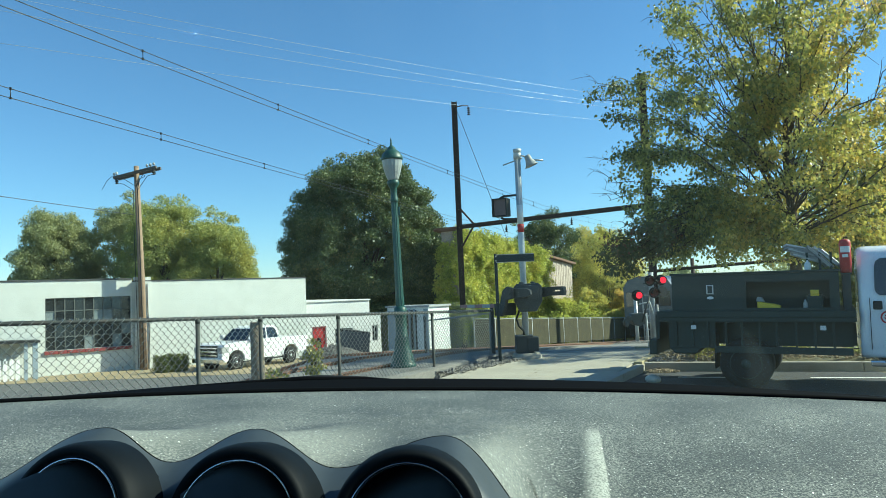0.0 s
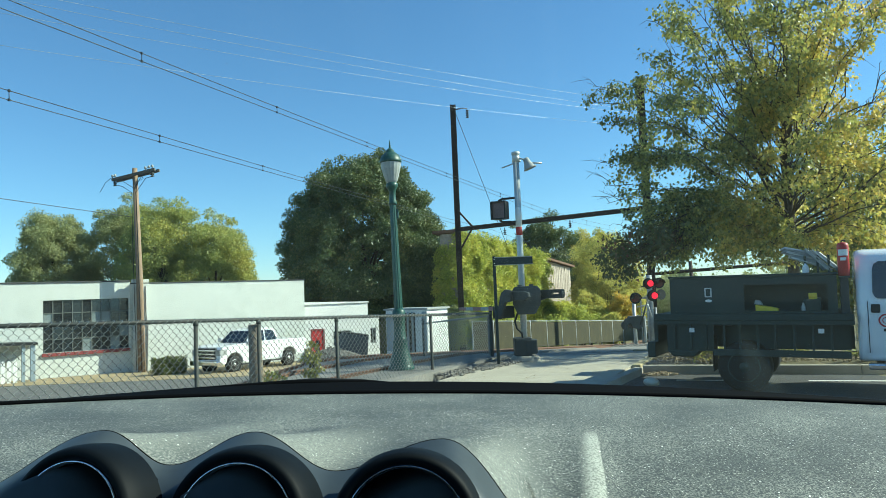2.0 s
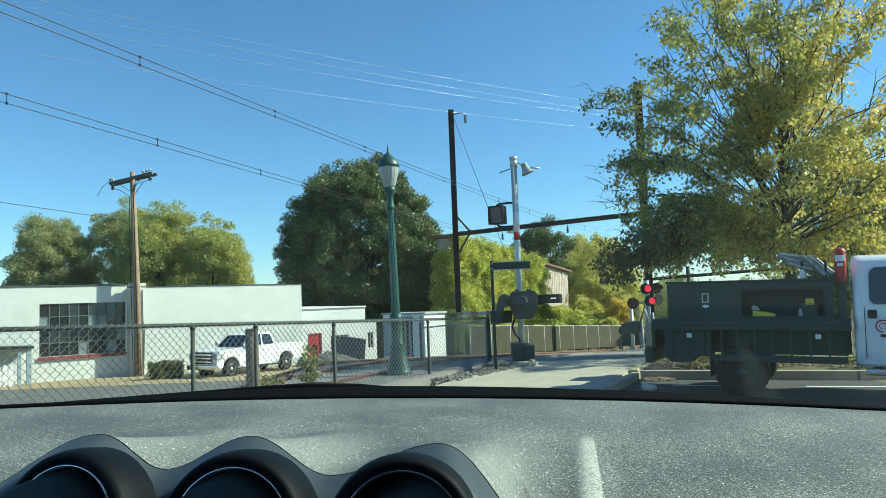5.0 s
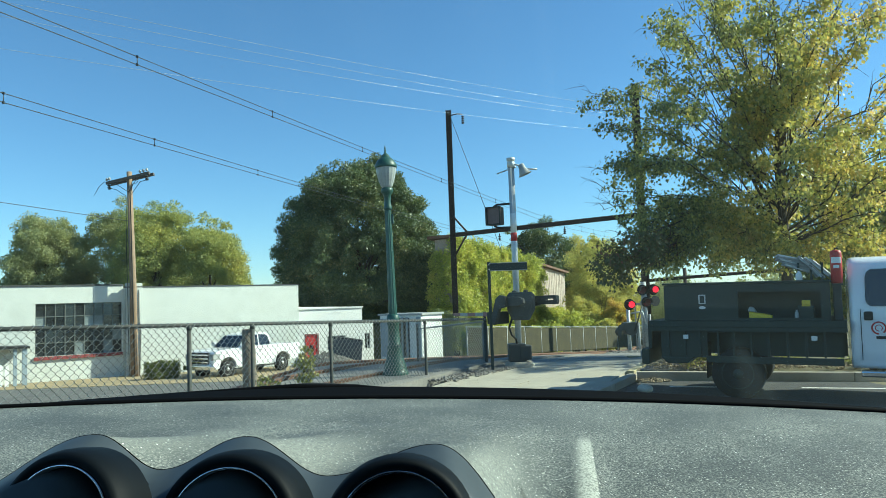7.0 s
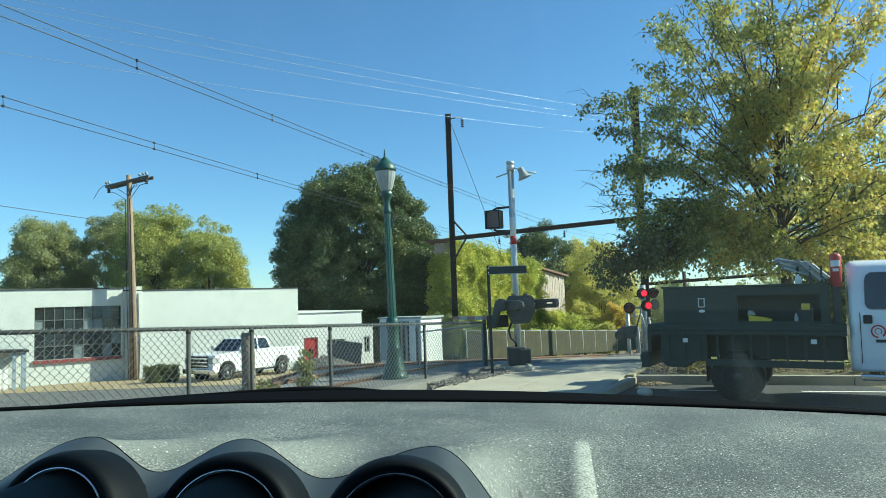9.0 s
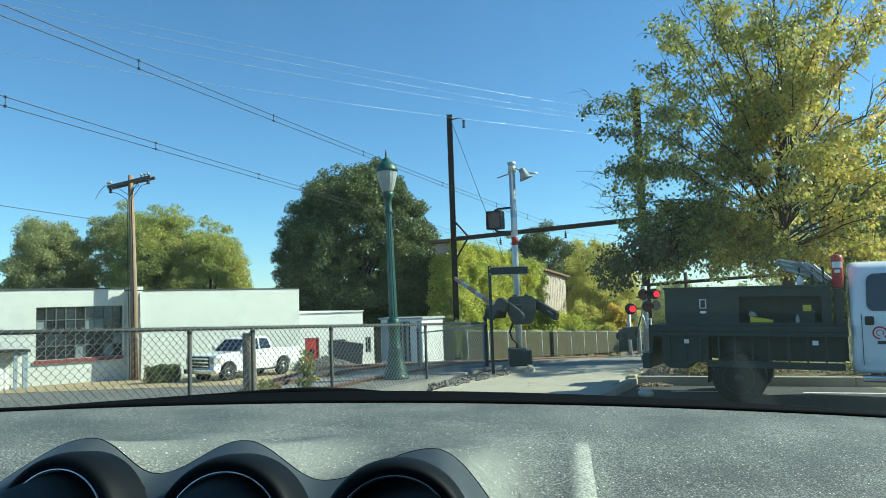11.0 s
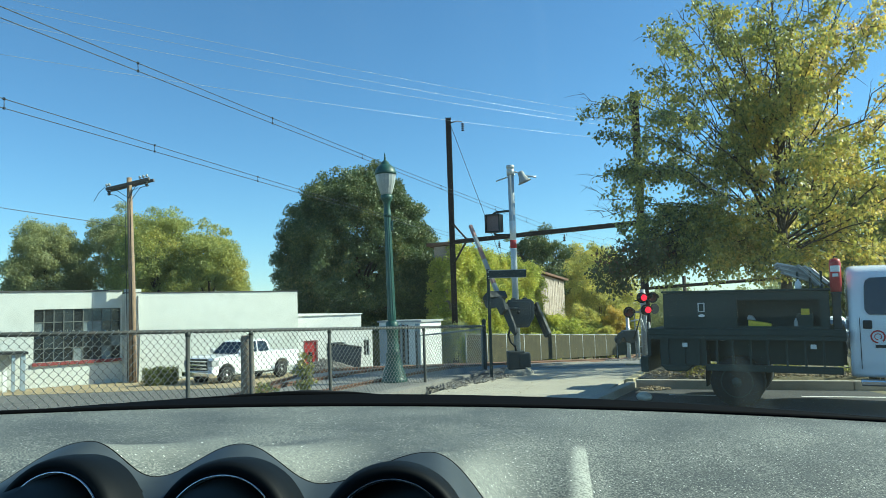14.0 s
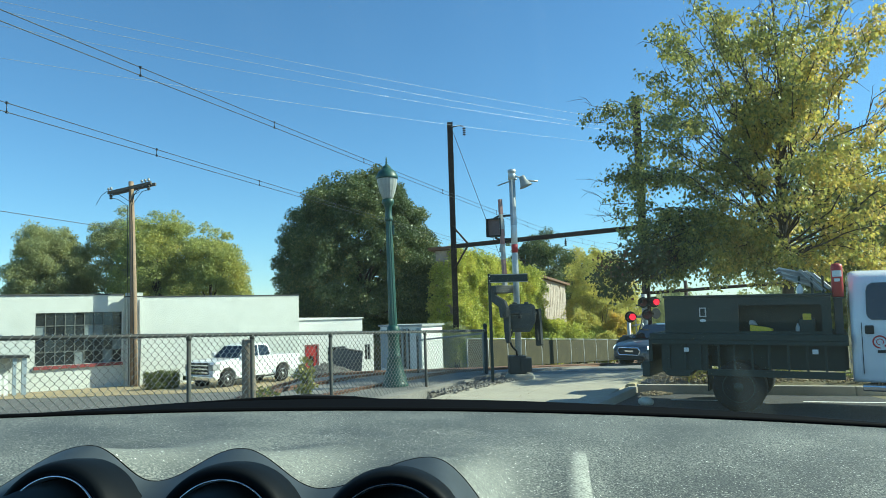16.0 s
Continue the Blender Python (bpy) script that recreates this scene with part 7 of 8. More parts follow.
def heap_spots(seed, cx, cy, rx, ry, h, n, z0=None):
    rng = random.Random(seed)
    out = []
    for _ in range(n):
        a, r = rng.uniform(0, 6.283), math.sqrt(rng.random())
        x, y = cx + rx * r * math.cos(a), cy + ry * r * math.sin(a)
        z = (ground_z(x, y) if z0 is None else z0) + h * (1 - r) * rng.uniform(0.75, 1.0)
        out.append((x, y, z))
    return out


M_GRAVEL = mat("grey_gravel", (0.22, 0.205, 0.18), 0.95, var=0.3, scale=8)
M_LITTER = mat("dry_leaf_litter", (0.30, 0.24, 0.15), 0.9, var=0.35, scale=9)
scatter("gravel_heap", "heap of grey gravel beside the annex", "gravel", heap_spots(1, -6.2, 38.2, 1.9, 1.2, 0.75, 2600), M_GRAVEL, 2, 0.04, 0.10)
scatter("fence_gravel", "loose grey gravel along the foot of the fence", "gravel",
        [(-0.5 + 1.75 * t + o * 0.8 - 0.1, 13.0 + 2.7 * t - o * 0.45, 0.005 + 0.03 * u) for t, o, u in ((random.Random(k).random(), random.Random(k + 999).random(), random.Random(k + 5000).random()) for k in range(900))], M_GRAVEL, 3, 0.015, 0.045)
scatter("crossing_stones", "loose pale track stones by the crossing signals", "gravel", heap_spots(4, 8.2, 28.6, 2.6, 1.6, 0.12, 1600), M_GRAVEL, 5, 0.04, 0.09)
scatter("gravel_mound", "low mound of grey gravel at the end of the island", "gravel", heap_spots(14, 4.95, 13.65, 1.05, 0.5, 0.3, 1700, -0.02), M_GRAVEL, 15, 0.015, 0.04)
scatter("footway_leaves", "scattered dry leaves and grit on the footway", "leaf litter",
        [(-0.6 + 2.6 * a + 2.0 * b, 10.6 + 4.6 * b, 0.004) for a, b in ((random.Random(k).random(), random.Random(k + 777).random()) for k in range(60))], M_LITTER, 18, 0.006, 0.016)
scatter("kerb_litter", "dry brown leaves and chips gathered at the kerb end", "leaf litter", heap_spots(6, 3.86, 12.75, 0.34, 0.16, 0.07, 260, -0.13), M_LITTER, 7, 0.015, 0.035)
scatter("island_mulch", "brown mulch and leaf litter on the island", "mulch",
        [(4.0 + 8.2 * t + 0.3 * o, 13.25 - 1.85 * t + 1.4 * o, 0.0 + 0.16 * u * (1.0 if t < 0.2 else 0.35)) for t, o, u in ((random.Random(k).random(), random.Random(k + 999).random(), random.Random(k + 5000).random()) for k in range(3600))], M_LITTER, 8, 0.015, 0.04)
bm = bmesh.new()
bmesh.ops.create_icosphere(bm, subdivisions=3, radius=0.125)
for v in bm.verts:
    v.co *= 1 + 0.12 * noise.noise(v.co * 7)
    v.co.z *= 0.62
solid("painted_stone", bm, M_STONEPAINT, "rounded white painted stone beside the kerb", "stone", m=pose(3.33, 11.45, -0.08))
# parking line on the asphalt
bm = bmesh.new()
for x0, y0, x1, y1 in ((3.9, 11.95, 5.0, 11.68), (5.9, 11.45, 9.5, 10.62)):
    d = Vector((x1 - x0, y1 - y0, 0))
    nrm = Vector((-d.y, d.x, 0)).normalized() * 0.05
    za, zb = -0.126 + park_fall(x0, y0), -0.126 + park_fall(x1, y1)
    q = [Vector((x0, y0, za)) - nrm, Vector((x1, y1, zb)) - nrm, Vector((x1, y1, zb)) + nrm, Vector((x0, y0, za)) + nrm]
    bm.faces.new([bm.verts.new(p) for p in q])
solid("parking_line", bm, M_WHITE, "worn white parking line painted on the asphalt", "road marking", "structure")
# far portal under the tree
fp = thing("far_portal", pose(20.2, 60.0, 0), "distant dark railway portal beam", "catenary mast")
bm = bmesh.new()
bm_tube(bm, [(-2.5, 0.5, 2.6), (8.0, -4.5, 3.05)], 0.14, 6)
part("crossbeam", bm, M_MASTBROWN, fp)
bm = bmesh.new()
bm_tube(bm, [(1.25, -0.1, -3.0), (1.2, -0.1, 3.6)], 0.16, 6)
part("mast", bm, M_MASTBROWN, fp)


# far woods along the horizon, added and raised to cover the pale low sky
def far_woods():
    rng = np.random.default_rng(77)
    n = 700
    x = rng.uniform(-160, 190, n)
    y = 150 + rng.uniform(0, 14, n)
    z = -2.5 + rng.random(n) * (7.0 + 2.0 * np.sin(x * 0.11) + 1.5 * np.sin(x * 0.37 + 1))
    v, f = leaf_cloud(np.stack([x, y, z], 1), 1.7 + 0.8 * rng.random(n), np.full(n, 60), 0.8, rng, flat=0.9)
    ob = new("far_woods", raw_np("far_woods", v, f, L_BACK))
    tagged(ob, "low hazy line of woods on the horizon", "woods", kind="stuff")


far_woods()


# ---- the parked car round the camera: dashboard, vents, windscreen ----
CAR = pose(0, 0, 1.45, 0, 2.4, 0.15)
PODS = [(-0.2367, -0.1464), (-0.1302, -0.1474), (-0.0225, -0.1493)]     # centres of the round vents: x, z
POD_Y = 0.455
EDGE_Y = 0.52
# crests of the trim edge over the vents: x, z, width of the left and right flank, z of the hollow to the right
CRESTS = [(-0.2474, -0.0997, 0.105, 0.0473, -0.1247), (-0.1370, -0.1006, 0.0631, 0.0585, -0.1288), (0.0012, -0.1055, 0.0797, 0.088, -0.185)]


def edge_height(x):
    """Height of the line where the dash meets the trim round the vents."""
    lowl = -0.145
    for cx, cz, wl, wr, zr in CRESTS:
        if x < cx:
            u = min(1.0, (cx - x) / wl)
            return lowl + (cz - lowl) * 0.5 * (1 + math.cos(math.pi * u))
        if x < cx + wr:
            return zr + (cz - zr) * 0.5 * (1 + math.cos(math.pi * (x - cx) / wr))
        lowl = zr
    return lowl


def dash_height(x, y):
    def base(y):
        return -0.1352 + 0.006 * max(0.0, 0.95 - y) - (0.02 if x < 0 else 0.016) * (x * x)
    z = base(y)
    # the crests run on as fading swells that lean to the right
    k = max(0.0, min(1.0, (0.83 - y) / (0.83 - EDGE_Y)))
    rise = edge_height(x - 0.25 * (y - EDGE_Y)) - base(EDGE_Y)
    z += rise * k ** 2.0
    # shoulder at the middle of the dash that ends in a crease
    e = 0.161 + 0.164 * (y - 0.738)
    if y < 0.76:
        k = min(1.0, (0.76 - y) / 0.16)
        z += 0.008 * k * math.exp(-((x - e) / (0.035 if x < e else 0.005)) ** 2)
    if y < EDGE_Y and x < 0.13:
        z -= 1.4 * (EDGE_Y - y) * min(1.0, (0.13 - x) / 0.06)
    return z


def dash_dust_sun_mat():
    """Grey plastic under pale dust: fine specks, streaks and wiped patches, with sunlight on the slopes painted in."""
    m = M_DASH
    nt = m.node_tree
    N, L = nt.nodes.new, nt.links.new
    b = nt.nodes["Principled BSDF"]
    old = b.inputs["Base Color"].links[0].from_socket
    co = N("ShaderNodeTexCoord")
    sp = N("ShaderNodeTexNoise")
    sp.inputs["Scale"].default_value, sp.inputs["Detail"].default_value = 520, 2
    L(co.outputs["Object"], sp.inputs["Vector"])
    r1 = N("ShaderNodeMapRange")
    r1.inputs["From Min"].default_value, r1.inputs["From Max"].default_value = 0.60, 0.68
    L(sp.outputs["Fac"], r1.inputs["Value"])
    bigt = N("ShaderNodeTexNoise")
    bigt.inputs["Scale"].default_value, bigt.inputs["Detail"].default_value = 9, 6
    L(co.outputs["Object"], bigt.inputs["Vector"])
    r2 = N("ShaderNodeMapRange")
    r2.inputs["From Min"].default_value, r2.inputs["From Max"].default_value = 0.35, 0.7
    r2.inputs["To Min"].default_value, r2.inputs["To Max"].default_value = 0.10, 0.36
    L(bigt.outputs["Fac"], r2.inputs["Value"])
    mx = N("ShaderNodeMath")
    mx.operation = "MAXIMUM"
    L(r1.outputs[0], mx.inputs[0])
    L(r2.outputs[0], mx.inputs[1])
    # paler dust beside the crease and vents; most of it paints sunlight on slopes
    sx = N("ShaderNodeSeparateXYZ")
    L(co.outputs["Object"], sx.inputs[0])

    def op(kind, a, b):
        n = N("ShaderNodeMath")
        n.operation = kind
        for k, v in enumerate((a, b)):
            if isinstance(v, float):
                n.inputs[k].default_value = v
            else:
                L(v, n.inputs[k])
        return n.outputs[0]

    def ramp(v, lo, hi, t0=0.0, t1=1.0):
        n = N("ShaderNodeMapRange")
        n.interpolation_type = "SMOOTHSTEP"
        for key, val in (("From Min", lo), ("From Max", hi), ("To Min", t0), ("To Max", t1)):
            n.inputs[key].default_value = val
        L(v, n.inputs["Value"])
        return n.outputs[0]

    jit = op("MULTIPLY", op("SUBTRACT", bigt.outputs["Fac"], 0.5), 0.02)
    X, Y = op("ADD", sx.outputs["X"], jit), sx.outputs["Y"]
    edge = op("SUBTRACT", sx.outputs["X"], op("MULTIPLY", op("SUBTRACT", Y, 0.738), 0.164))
    sunlit_crease = op("MULTIPLY", op("MULTIPLY", ramp(op("ADD", edge, op("MULTIPLY", op("SUBTRACT", Y, 0.738), -0.03)), 0.140, 0.156), ramp(edge, 0.161, 0.1635, 1.0, 0.0)), ramp(Y, 0.70, 0.75, 1.0, 0.0))
    out = sunlit_crease
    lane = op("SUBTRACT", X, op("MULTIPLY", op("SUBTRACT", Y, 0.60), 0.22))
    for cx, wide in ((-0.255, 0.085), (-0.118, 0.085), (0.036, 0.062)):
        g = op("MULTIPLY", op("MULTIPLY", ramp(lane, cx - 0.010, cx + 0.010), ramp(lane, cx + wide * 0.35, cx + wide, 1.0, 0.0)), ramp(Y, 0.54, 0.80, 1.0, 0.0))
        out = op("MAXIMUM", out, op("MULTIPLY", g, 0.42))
    grain = N("ShaderNodeTexNoise")
    grain.inputs["Scale"].default_value, grain.inputs["Detail"].default_value = 540, 3
    L(co.outputs["Object"], grain.inputs["Vector"])
    out = op("MULTIPLY", out, ramp(grain.outputs["Fac"], 0.35, 0.6, 0.4, 1.0))
    vor = N("ShaderNodeTexVoronoi")
    vor.inputs["Scale"].default_value = 260
    L(co.outputs["Object"], vor.inputs["Vector"])
    vc = N("ShaderNodeSeparateColor")
    L(vor.outputs["Color"], vc.inputs[0])
    speck = op("MULTIPLY", ramp(vor.outputs["Distance"], 0.14, 0.24, 1.0, 0.0), ramp(vc.outputs[0], 0.72, 0.95))
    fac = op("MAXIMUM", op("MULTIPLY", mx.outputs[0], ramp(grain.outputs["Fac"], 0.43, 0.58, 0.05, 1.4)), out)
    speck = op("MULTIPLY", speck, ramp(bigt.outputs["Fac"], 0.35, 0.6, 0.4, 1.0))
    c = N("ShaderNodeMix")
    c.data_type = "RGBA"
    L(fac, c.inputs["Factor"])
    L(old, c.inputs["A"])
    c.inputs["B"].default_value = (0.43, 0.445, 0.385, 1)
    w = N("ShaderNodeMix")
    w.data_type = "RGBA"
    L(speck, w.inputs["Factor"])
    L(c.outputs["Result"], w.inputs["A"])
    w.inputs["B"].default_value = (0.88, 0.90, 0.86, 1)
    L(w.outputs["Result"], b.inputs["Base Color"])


dash_dust_sun_mat()


def build_dash():
    ob = thing("car_dashboard", CAR, "dusty dark grey car dashboard with three round air vents", "dashboard")
    nx, ny = 150, 70
    verts, faces = [], []
    for j in range(ny + 1):
        for i in range(nx + 1):
            x = -0.85 + 1.75 * i / nx
            y0 = EDGE_Y - 0.004 if x < 0.075 else 0.44
            y1 = 0.985 - 0.08 * (x / 0.62) ** 2
            y = y0 + (y1 - y0) * j / ny
            verts.append((x, y, dash_height(x, y)))
    w = nx + 1
    for j in range(ny):
        for i in range(nx):
            faces.append((j * w + i, j * w + i + 1, (j + 1) * w + i + 1, (j + 1) * w + i))
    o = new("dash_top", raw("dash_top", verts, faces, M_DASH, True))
    o.parent = ob
    # black seal and cowl at the foot of the glass
    bm = bmesh.new()
    pts = []
    for i in range(41):
        x = -0.9 + 1.85 * i / 40
        pts.append((x, 0.987 - 0.08 * (x / 0.62) ** 2, dash_height(x, 0.96) + 0.001))
    bm_tube(bm, pts, 0.004, 8)
    part("windscreen_seal", bm, M_RUBBERSEAL, ob)
    bm = bmesh.new()
    prev = None
    for i in range(41):
        x = -0.9 + 1.85 * i / 40
        ya = 0.989 - 0.08 * (x / 0.62) ** 2
        zc = -0.130 - (0.022 if x < -0.05 else 0.011) * ((x + 0.05) / 0.57) ** 2
        q = [bm.verts.new((x, ya, -0.148 - (0.02 if x < 0 else 0.006) * x * x)), bm.verts.new((x, ya + 0.09, zc)), bm.verts.new((x, ya + 0.13, -0.22))]
        if prev:
            bm.faces.new((prev[0], q[0], q[1], prev[1]))
            bm.faces.new((prev[1], q[1], q[2], prev[2]))
        prev = q
    part("cowl", bm, M_RUBBERSEAL, ob)
    # trim round the vents: a satin sheet that rises to the dash edge, with a dark joint
    n = 130
    verts, faces, line = [], [], []
    for i in range(n + 1):
        x = -0.40 + 0.475 * i / n
        ez = edge_height(x)
        line.append((x, EDGE_Y - 0.0005, ez + 0.0004))
        for t in (0.0, 0.05, 0.11, 0.2, 1.0):
            verts.append((x, EDGE_Y - 0.0015 - 0.062 * math.sin(min(1.57, t * 7.0)), ez + 0.0012 - 0.085 * t))
    for i in range(n):
        for k in range(4):
            a = i * 5 + k
            faces.append((a, a + 1, a + 6, a + 5))
    o = new("satin_trim", raw("satin_trim", verts, faces, M_VENTBAND, True))
    o.parent = ob
    bm = bmesh.new()
    bm_tube(bm, line, 0.0011, 6)
    part("trim_joint", bm, M_RUBBERSEAL, ob)
    # vents
    for k, (cx, cz) in enumerate(PODS):
        v = new("air_vent")
        v.parent = ob
        v.matrix_local = pose(cx, POD_Y, cz, -12, 0, -16 + 6 * k)
        R = pose(0, 0, 0, 90)
        bm = bmesh.new()
        bm_lathe(bm, [(0.0395, 0.002), (0.0408, 0.0068), (0.0435, 0.0090), (0.0465, 0.0085), (0.0485, 0.005), (0.0502, -0.001), (0.0510, -0.008), (0.0514, -0.022)], 56, R, caps=False)
        part("hood", bm, M_VENT, v)
        bm = bmesh.new()
        bm_lathe(bm, [(0.0406, 0.0050), (0.0401, 0.0078), (0.0390, 0.0078), (0.0383, 0.003)], 56, R, caps=False)
        part("ring", bm, M_CHROME, v, "satin chrome ring")
        bm = bmesh.new()
        bm_lathe(bm, [(0.0387, 0.005), (0.0380, -0.045), (0.002, -0.05)], 40, R, caps=False)
        part("bowl", bm, M_RUBBERSEAL, v)
        for s in (-0.024, -0.008, 0.008, 0.024):
            bm = bmesh.new()
            hw = math.sqrt(0.0373 ** 2 - s * s)
            bm_box(bm, -hw, 0.012, s - 0.001, hw, 0.03, s + 0.001)
            part("vane", bm, M_VENT, v)
    bm = bmesh.new()
    bm_prism(bm, [(0.525, -0.190), (0.475, -0.205), (0.44, -0.5), (0.60, -0.5), (0.60, -0.190)], -0.085, 0.86, m=pose(0, 0, 0, 0, 0, 90))
    part("fascia", bm, M_VENT, ob)


build_dash()


def build_windscreen():
    ob = thing("windscreen", CAR, "clear raked car windscreen with a faint dash reflection", "windscreen", kind="structure")
    verts, faces = [], []
    nx, ny = 24, 10
    for j in range(ny + 1):
        for i in range(nx + 1):
            x = -0.95 + 1.95 * i / nx
            t = j / ny
            y = 1.225 - 0.08 * (x / 0.62) ** 2 - 0.98 * t
            z = -0.215 + 0.62 * t + 0.03 * math.sin(math.pi * t)
            verts.append((x, y, z))
    w = nx + 1
    for j in range(ny):
        for i in range(nx):
            faces.append((j * w + i, j * w + i + 1, (j + 1) * w + i + 1, (j + 1) * w + i))
    o = new("pane", raw("pane", verts, faces, M_WINDSCREEN, True))
    o.parent = ob
    o.visible_shadow = False
    wp = thing("wiper", CAR, "black wiper blade resting at the foot of the windscreen", "wiper")
    bm = bmesh.new()
    bm_tube(bm, [(-0.66, 1.0, -0.166), (-0.45, 1.05, -0.147), (-0.22, 1.08, -0.133), (-0.12, 1.083, -0.1335), (-0.05, 1.085, -0.139), (0.0, 1.085, -0.1445), (0.02, 1.085, -0.149)], [0.004, 0.005, 0.006, 0.006, 0.0055, 0.0045, 0.002], 8)
    part("blade", bm, M_RUBBERSEAL, wp)
    bm = bmesh.new()
    bm_tube(bm, [(-0.3, 1.09, -0.137), (-0.19, 1.095, -0.131), (-0.12, 1.10, -0.134), (-0.06, 1.10, -0.144)], [0.003, 0.005, 0.005, 0.003], 6)
    part("arm", bm, M_BLACK, wp)


build_windscreen()


def build_cabin():
    """The unseen shell of the car behind and over the eye, added to keep sky light off the dash: headliner, doors,
    floor and back.
    """
    ob = thing("car_cabin", CAR, "dark grey car cabin with a cloth headliner", "car interior", kind="structure")
    bm = bmesh.new()
    bm_box(bm, -0.70, -1.7, 0.37, 0.70, 0.20, 0.40, bevel=0.01)
    part("headliner", bm, M_HEADLINER, ob)
    for s in (-1, 1):
        bm = bmesh.new()
        bm_box(bm, s * 0.76 - 0.03, -1.7, -0.95, s * 0.76 + 0.03, 0.40, -0.14, bevel=0.01)
        part("door_panel", bm, M_VENT, ob)
    bm = bmesh.new()
    bm_box(bm, -0.73, -1.76, -0.95, 0.73, -1.70, 0.40)
    part("back_wall", bm, M_HEADLINER, ob)
    bm = bmesh.new()
    bm_box(bm, -0.73, -1.70, -0.98, 0.73, 0.42, -0.95)
    part("carpet", bm, M_VENT, ob)
    bm = bmesh.new()
    bm_box(bm, -0.80, -2.1, -1.32, 0.80, 1.9, -0.985, bevel=0.04)
    bm_box(bm, -0.78, 1.15, -0.98, 0.78, 1.9, -0.30, bevel=0.05)
    part("underbody", bm, M_BLACK, ob)
    for x in (-0.74, 0.74):
        for y in (-1.2, 1.4):
            bm = bmesh.new()
            bm_wheel_tyre(bm, 0.33, 0.22)
            w = part("wheel", bm, M_TYRE, ob)
            w.matrix_local = pose(x, y, -1.25 + 0.042 * x, 0, 0, 90)


build_cabin()


# ---- the blue car that comes up to the crossing, and the departing train ----
def build_suv():
    ob = thing("suv", pose(13, 33, -1.3, 0, 0, 200), "slate-blue suv with an oval grille driving up to the crossing", "car")
    bm = bmesh.new()
    body = [(-2.3, 0.5), (-2.32, 1.0), (-2.2, 1.1), (1.2, 1.08), (2.05, 0.98), (2.28, 0.82), (2.32, 0.5), (2.2, 0.32), (1.85, 0.32), (1.78, 0.58), (1.5, 0.74), (1.22, 0.58), (1.15, 0.3), (-1.05, 0.3), (-1.12, 0.58), (-1.4, 0.74), (-1.68, 0.58), (-1.75, 0.34)]
    vs = bm_prism(bm, body, -0.93, 0.93)
    for v in vs:
        if v.co.x > 1.9:
            v.co.y *= 0.88
    bmesh.ops.bevel(bm, geom=bm.edges[:], offset=0.05, segments=2, affect="EDGES")
    part("body", bm, M_CARBLUE, ob, smooth=True)
    bm = bmesh.new()
    vs = bm_prism(bm, [(-2.15, 1.08), (-1.95, 1.5), (-1.6, 1.66), (-0.2, 1.68), (0.35, 1.6), (1.2, 1.06)], -0.86, 0.86)
    for v in vs:
        if v.co.z > 1.3:
            v.co.y *= 0.82
    bmesh.ops.bevel(bm, geom=bm.edges[:], offset=0.05, segments=2, affect="EDGES")
    part("cabin", bm, M_CARBLUE, ob, smooth=True)
    bm = bmesh.new()
    vs = [bm.verts.new(p) for p in ((0.36, -0.66, 1.61), (0.36, 0.66, 1.61), (1.18, 0.80, 1.10), (1.18, -0.80, 1.10))]
    bm.faces.new(vs)
    r = bmesh.ops.extrude_face_region(bm, geom=bm.faces[:])
    for v in r["geom"]:
        if isinstance(v, bmesh.types.BMVert):
            v.co += Vector((0.02, 0, 0.025))
    part("windscreen", bm, M_CARGLASS, ob)
    for s in (-1, 1):
        bm = bmesh.new()
        vv = bm_prism(bm, [(-1.7, 1.12), (-1.6, 1.5), (-0.2, 1.56), (0.3, 1.5), (0.95, 1.12)], 0, 0.01)
        for v in vv:
            v.co.y = s * (0.875 - (v.co.z - 1.1) * 0.29 + v.co.y)
        part("side_window", bm, M_CARGLASS, ob)
        for x in (-1.4, 1.5):
            add_wheel(ob, x, s * 0.82, 0.35, 0.24, M_RIM)
        bm = bmesh.new()
        bm_prism(bm, [(2.02, 0.92), (2.18, 0.86), (2.24, 0.76), (2.10, 0.78), (1.95, 0.86)], min(s * 0.48, s * 0.86), max(s * 0.48, s * 0.86), bevel=0.02)
        part("headlight", bm, M_HEADLAMP, ob, "lit white headlight")
        bm = bmesh.new()
        bm_box(bm, 0.85, min(s * 0.9, s * 1.08), 1.1, 1.0, max(s * 0.9, s * 1.08), 1.24, bevel=0.03)
        part("mirror", bm, M_CARBLUE, ob)
    g = new("grille")
    g.parent = ob
    bm = bmesh.new()
    bm_prism(bm, [(-0.55, 0.0), (-0.45, 0.13), (0.45, 0.13), (0.55, 0.0), (0.45, -0.15), (-0.45, -0.15)], -0.03, 0.03, m=pose(2.29, 0, 0.68, 0, 0, 90), bevel=0.01)
    part("mesh", bm, M_BLACK, g)
    bm = bmesh.new()
    loop = [(-0.55, 0.0), (-0.45, 0.13), (0.45, 0.13), (0.55, 0.0), (0.45, -0.15), (-0.45, -0.15), (-0.55, 0.0)]
    bm_tube(bm, [(2.33, y, 0.68 + z) for y, z in loop], 0.028, 8)
    part("chrome_frame", bm, M_CHROME, g)
    bm = bmesh.new()
    bm_box(bm, 2.315, -0.2, 0.65, 2.335, 0.2, 0.71)
    part("badge", bm, M_CHROME, g)
    bm = bmesh.new()
    bm_box(bm, 2.2, -0.7, 0.36, 2.34, 0.7, 0.48, bevel=0.03)
    part("air_intake", bm, M_BLACK, ob)
    return ob


suv = build_suv()


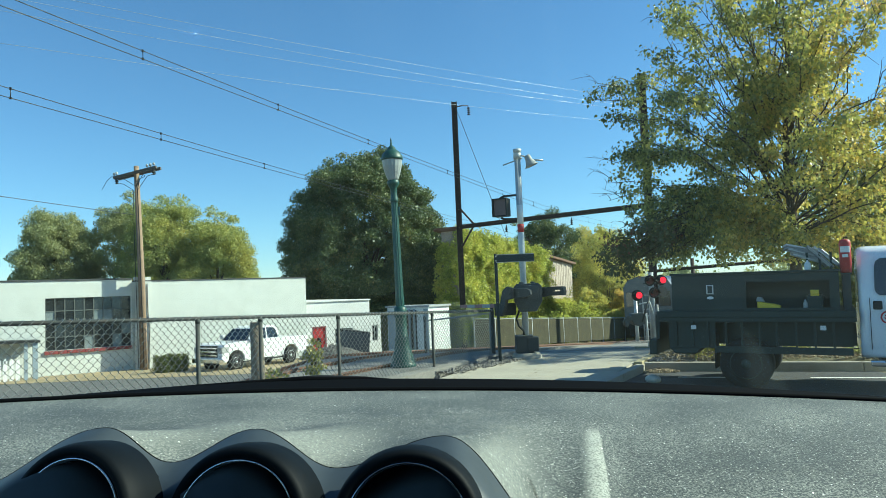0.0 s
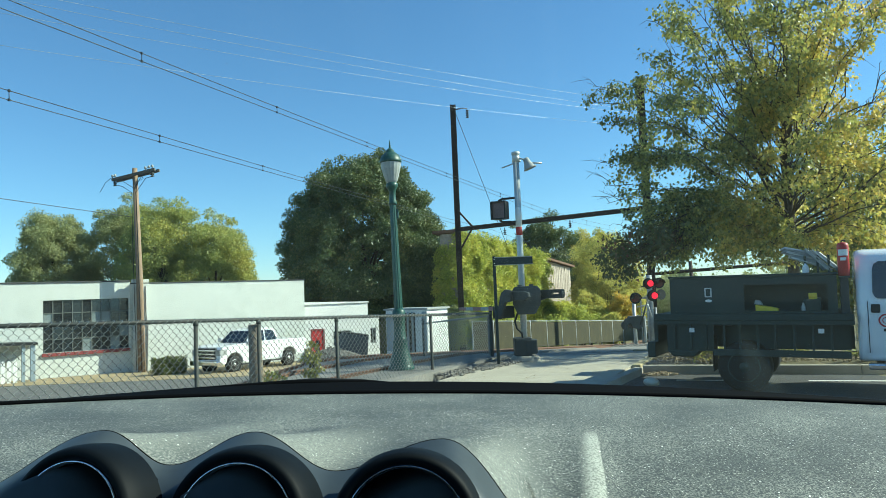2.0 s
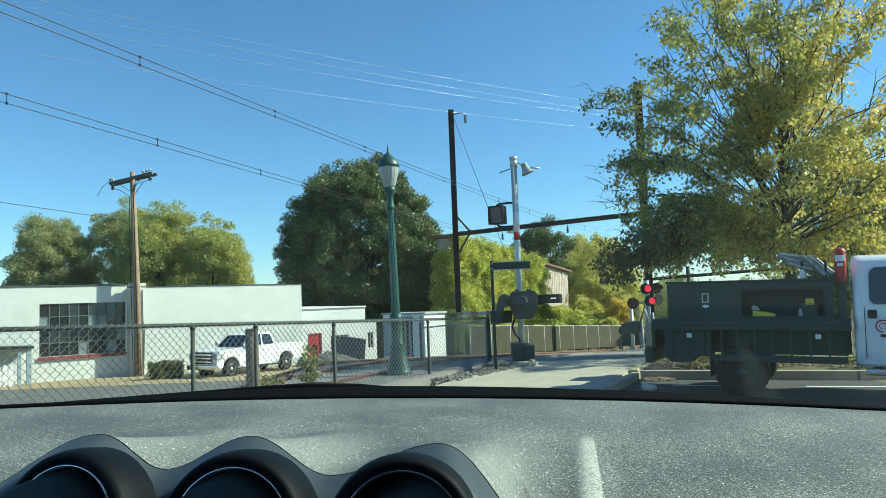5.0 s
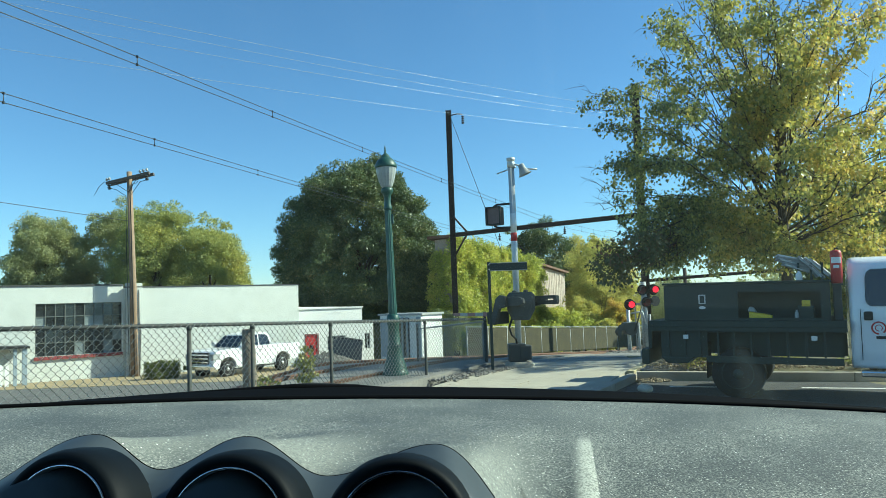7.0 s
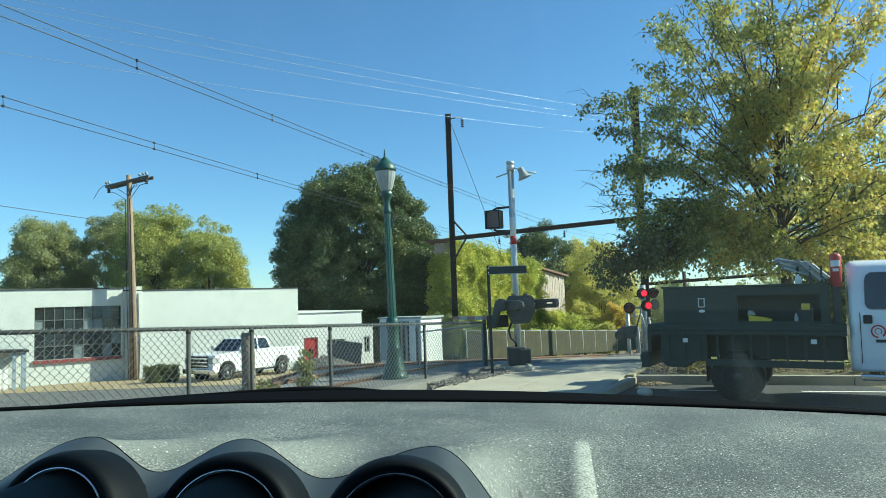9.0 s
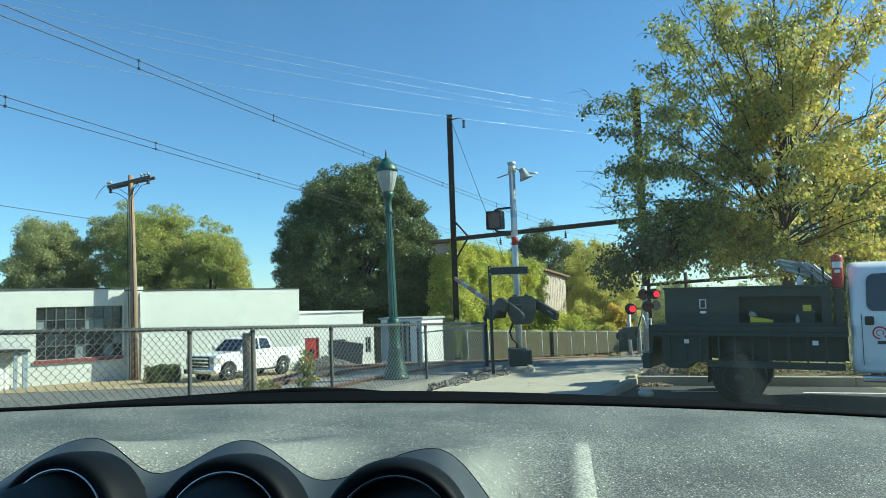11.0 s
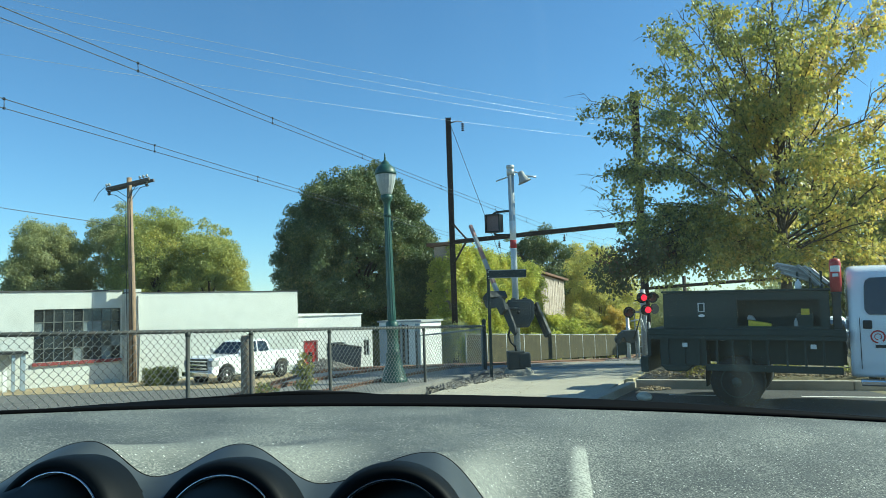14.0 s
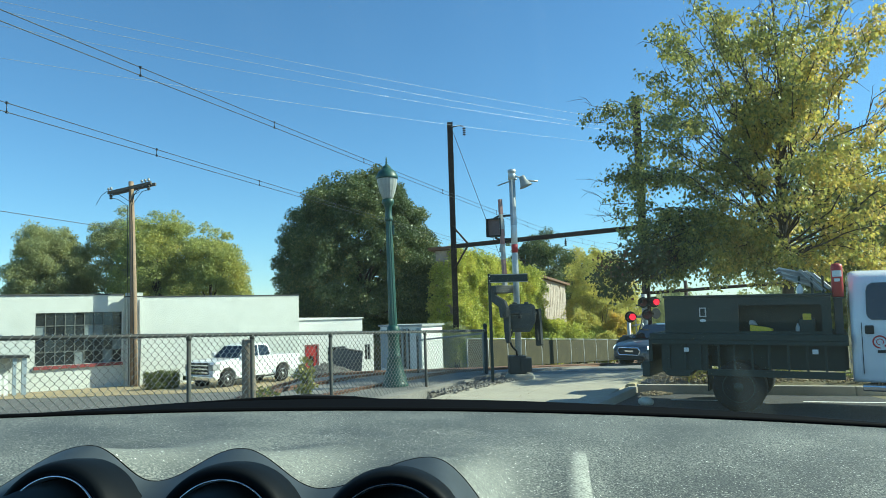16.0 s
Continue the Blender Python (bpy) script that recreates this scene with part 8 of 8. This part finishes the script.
def build_train():
    ob = thing("railcar", pose(14, 47, -1.6, 0, 0, 0), "stainless steel electric railcar leaving along the track", "train")
    bm = bmesh.new()
    vs = bm_prism(bm, [(-1.5, 0.9), (-1.5, 3.3), (-1.2, 3.75), (-0.6, 3.95), (0.6, 3.95), (1.2, 3.75), (1.5, 3.3), (1.5, 0.9)], 0, 24, bevel=0.05)
    part("car_body", bm, M_STEELTRAIN, ob)
    for z in (1.3, 1.5, 1.7):
        bm = bmesh.new()
        bm_box(bm, -1.53, 0.3, z, -1.503, 23.5, z + 0.06)
        part("side_rib", bm, M_STEELTRAIN, ob)
    for k in range(10):
        bm = bmesh.new()
        bm_box(bm, -1.525, 1.2 + k * 2.2, 2.1, -1.503, 2.6 + k * 2.2, 2.9, bevel=0.006)
        part("side_window", bm, M_CARGLASS, ob)
    for x in (-0.95, 0.95):
        bm = bmesh.new()
        bm_box(bm, x - 0.38, -0.04, 2.1, x + 0.38, -0.004, 3.0, bevel=0.01)
        part("end_window", bm, M_CARGLASS, ob)
    bm = bmesh.new()
    bm_box(bm, -0.42, -0.05, 0.95, 0.42, -0.004, 3.1, bevel=0.015)
    part("end_door", bm, M_STEELTRAIN, ob)
    bm = bmesh.new()
    bm_box(bm, -1.2, -0.3, 0.75, 1.2, 0.2, 1.05, bevel=0.03)
    part("buffer_beam", bm, M_BLACK, ob)
    bm = bmesh.new()
    bm_box(bm, -1.3, 0.3, 0.25, 1.3, 23.5, 0.9)
    part("underframe", bm, M_BLACK, ob)
    for y in (2.5, 5.0, 18.5, 21.0):
        for x in (-0.75, 0.75):
            bm = bmesh.new()
            bm_lathe(bm, [(0.42, -0.07), (0.42, 0.07)], 24, pose(x, y, 0.42, 0, 90, 0))
            part("wheel", bm, M_RAIL, ob)
    return ob


railcar = build_train()


def motions():
    # pedestrian gate: level, then rising
    gx, gy = GATE_MAST
    gate = [(0.0, 0), (9.3, 0), (9.8, 4), (10.3, 11), (10.8, 19), (11.3, 26.3), (11.5, 28), (12.0, 33.7), (12.5, 39), (13.0, 45.5), (13.5, 51), (14.0, 57.5), (14.5, 64.3), (15.0, 72), (15.5, 81), (16.0, 88)]
    walk(gate_arm, [(t, pose(gx - 0.02, gy - 0.42, 1.40, 0, a, GATE_YAW)) for t, a in gate])
    # flashing lamps, imitated: a disc lit on one face turns round, pair against pair
    for group, on_first in (("a", True), ("b", False)):
        for disc in SIGNAL_DISCS[group]:
            half, t0, k = 0.66, -0.183, 0
            turned = lambda k: pose(0, -0.22 + 0.2 * k, 0, 0, 0, -176 * k)
            rows = [(0.0, turned(0 if on_first else 1))]
            while t0 + half * (k + 1) < 15.9:
                t = t0 + half * (k + 1)
                was = 0 if (k % 2 == 0) == on_first else 1
                rows += [(t - 0.034, turned(was)), (t, turned(0.5)), (t + 0.034, turned(1 - was))]
                k += 1
            rows.append((16.0, turned(0 if (k % 2 == 0) == on_first else 1)))
            walk(disc, rows)
    # the blue car
    away = pose(40, 36.0, ground_z(40, 36.0), 0, 0, 187)
    rows = [(0.0, away), (10.0, away), (13.6, pose(17.6, 31.6, ground_z(17.6, 31.6), 0, 0, 190))]
    for t in (15.0, 15.5, 15.75, 16.0):
        p = Vector((9.25, 28.5)) + Vector((2.4 + 1.3 * (16.0 - t), 0.9)) * (16.0 - t)
        rows.append((t, pose(p.x, p.y, ground_z(p.x, p.y) + 0.005, 0, 0, 215 - 20 * (16.0 - t))))
    walk(suv, rows)
    # the train draws away
    q = Vector((12.5, 43.0, 0))
    ang = math.degrees(math.atan2(-TRACK_DIR.x, TRACK_DIR.y))
    rows = []
    for t, s in ((0.0, 0.0), (1.0, 9.0), (2.0, 18.5), (4.0, 39.0), (16.0, 160.0)):
        p = q + TRACK_DIR * s
        rows.append((t, pose(p.x, p.y, ground_z(p.x, p.y) + 0.1, 0, 0, ang)))
    walk(railcar, rows)


motions()
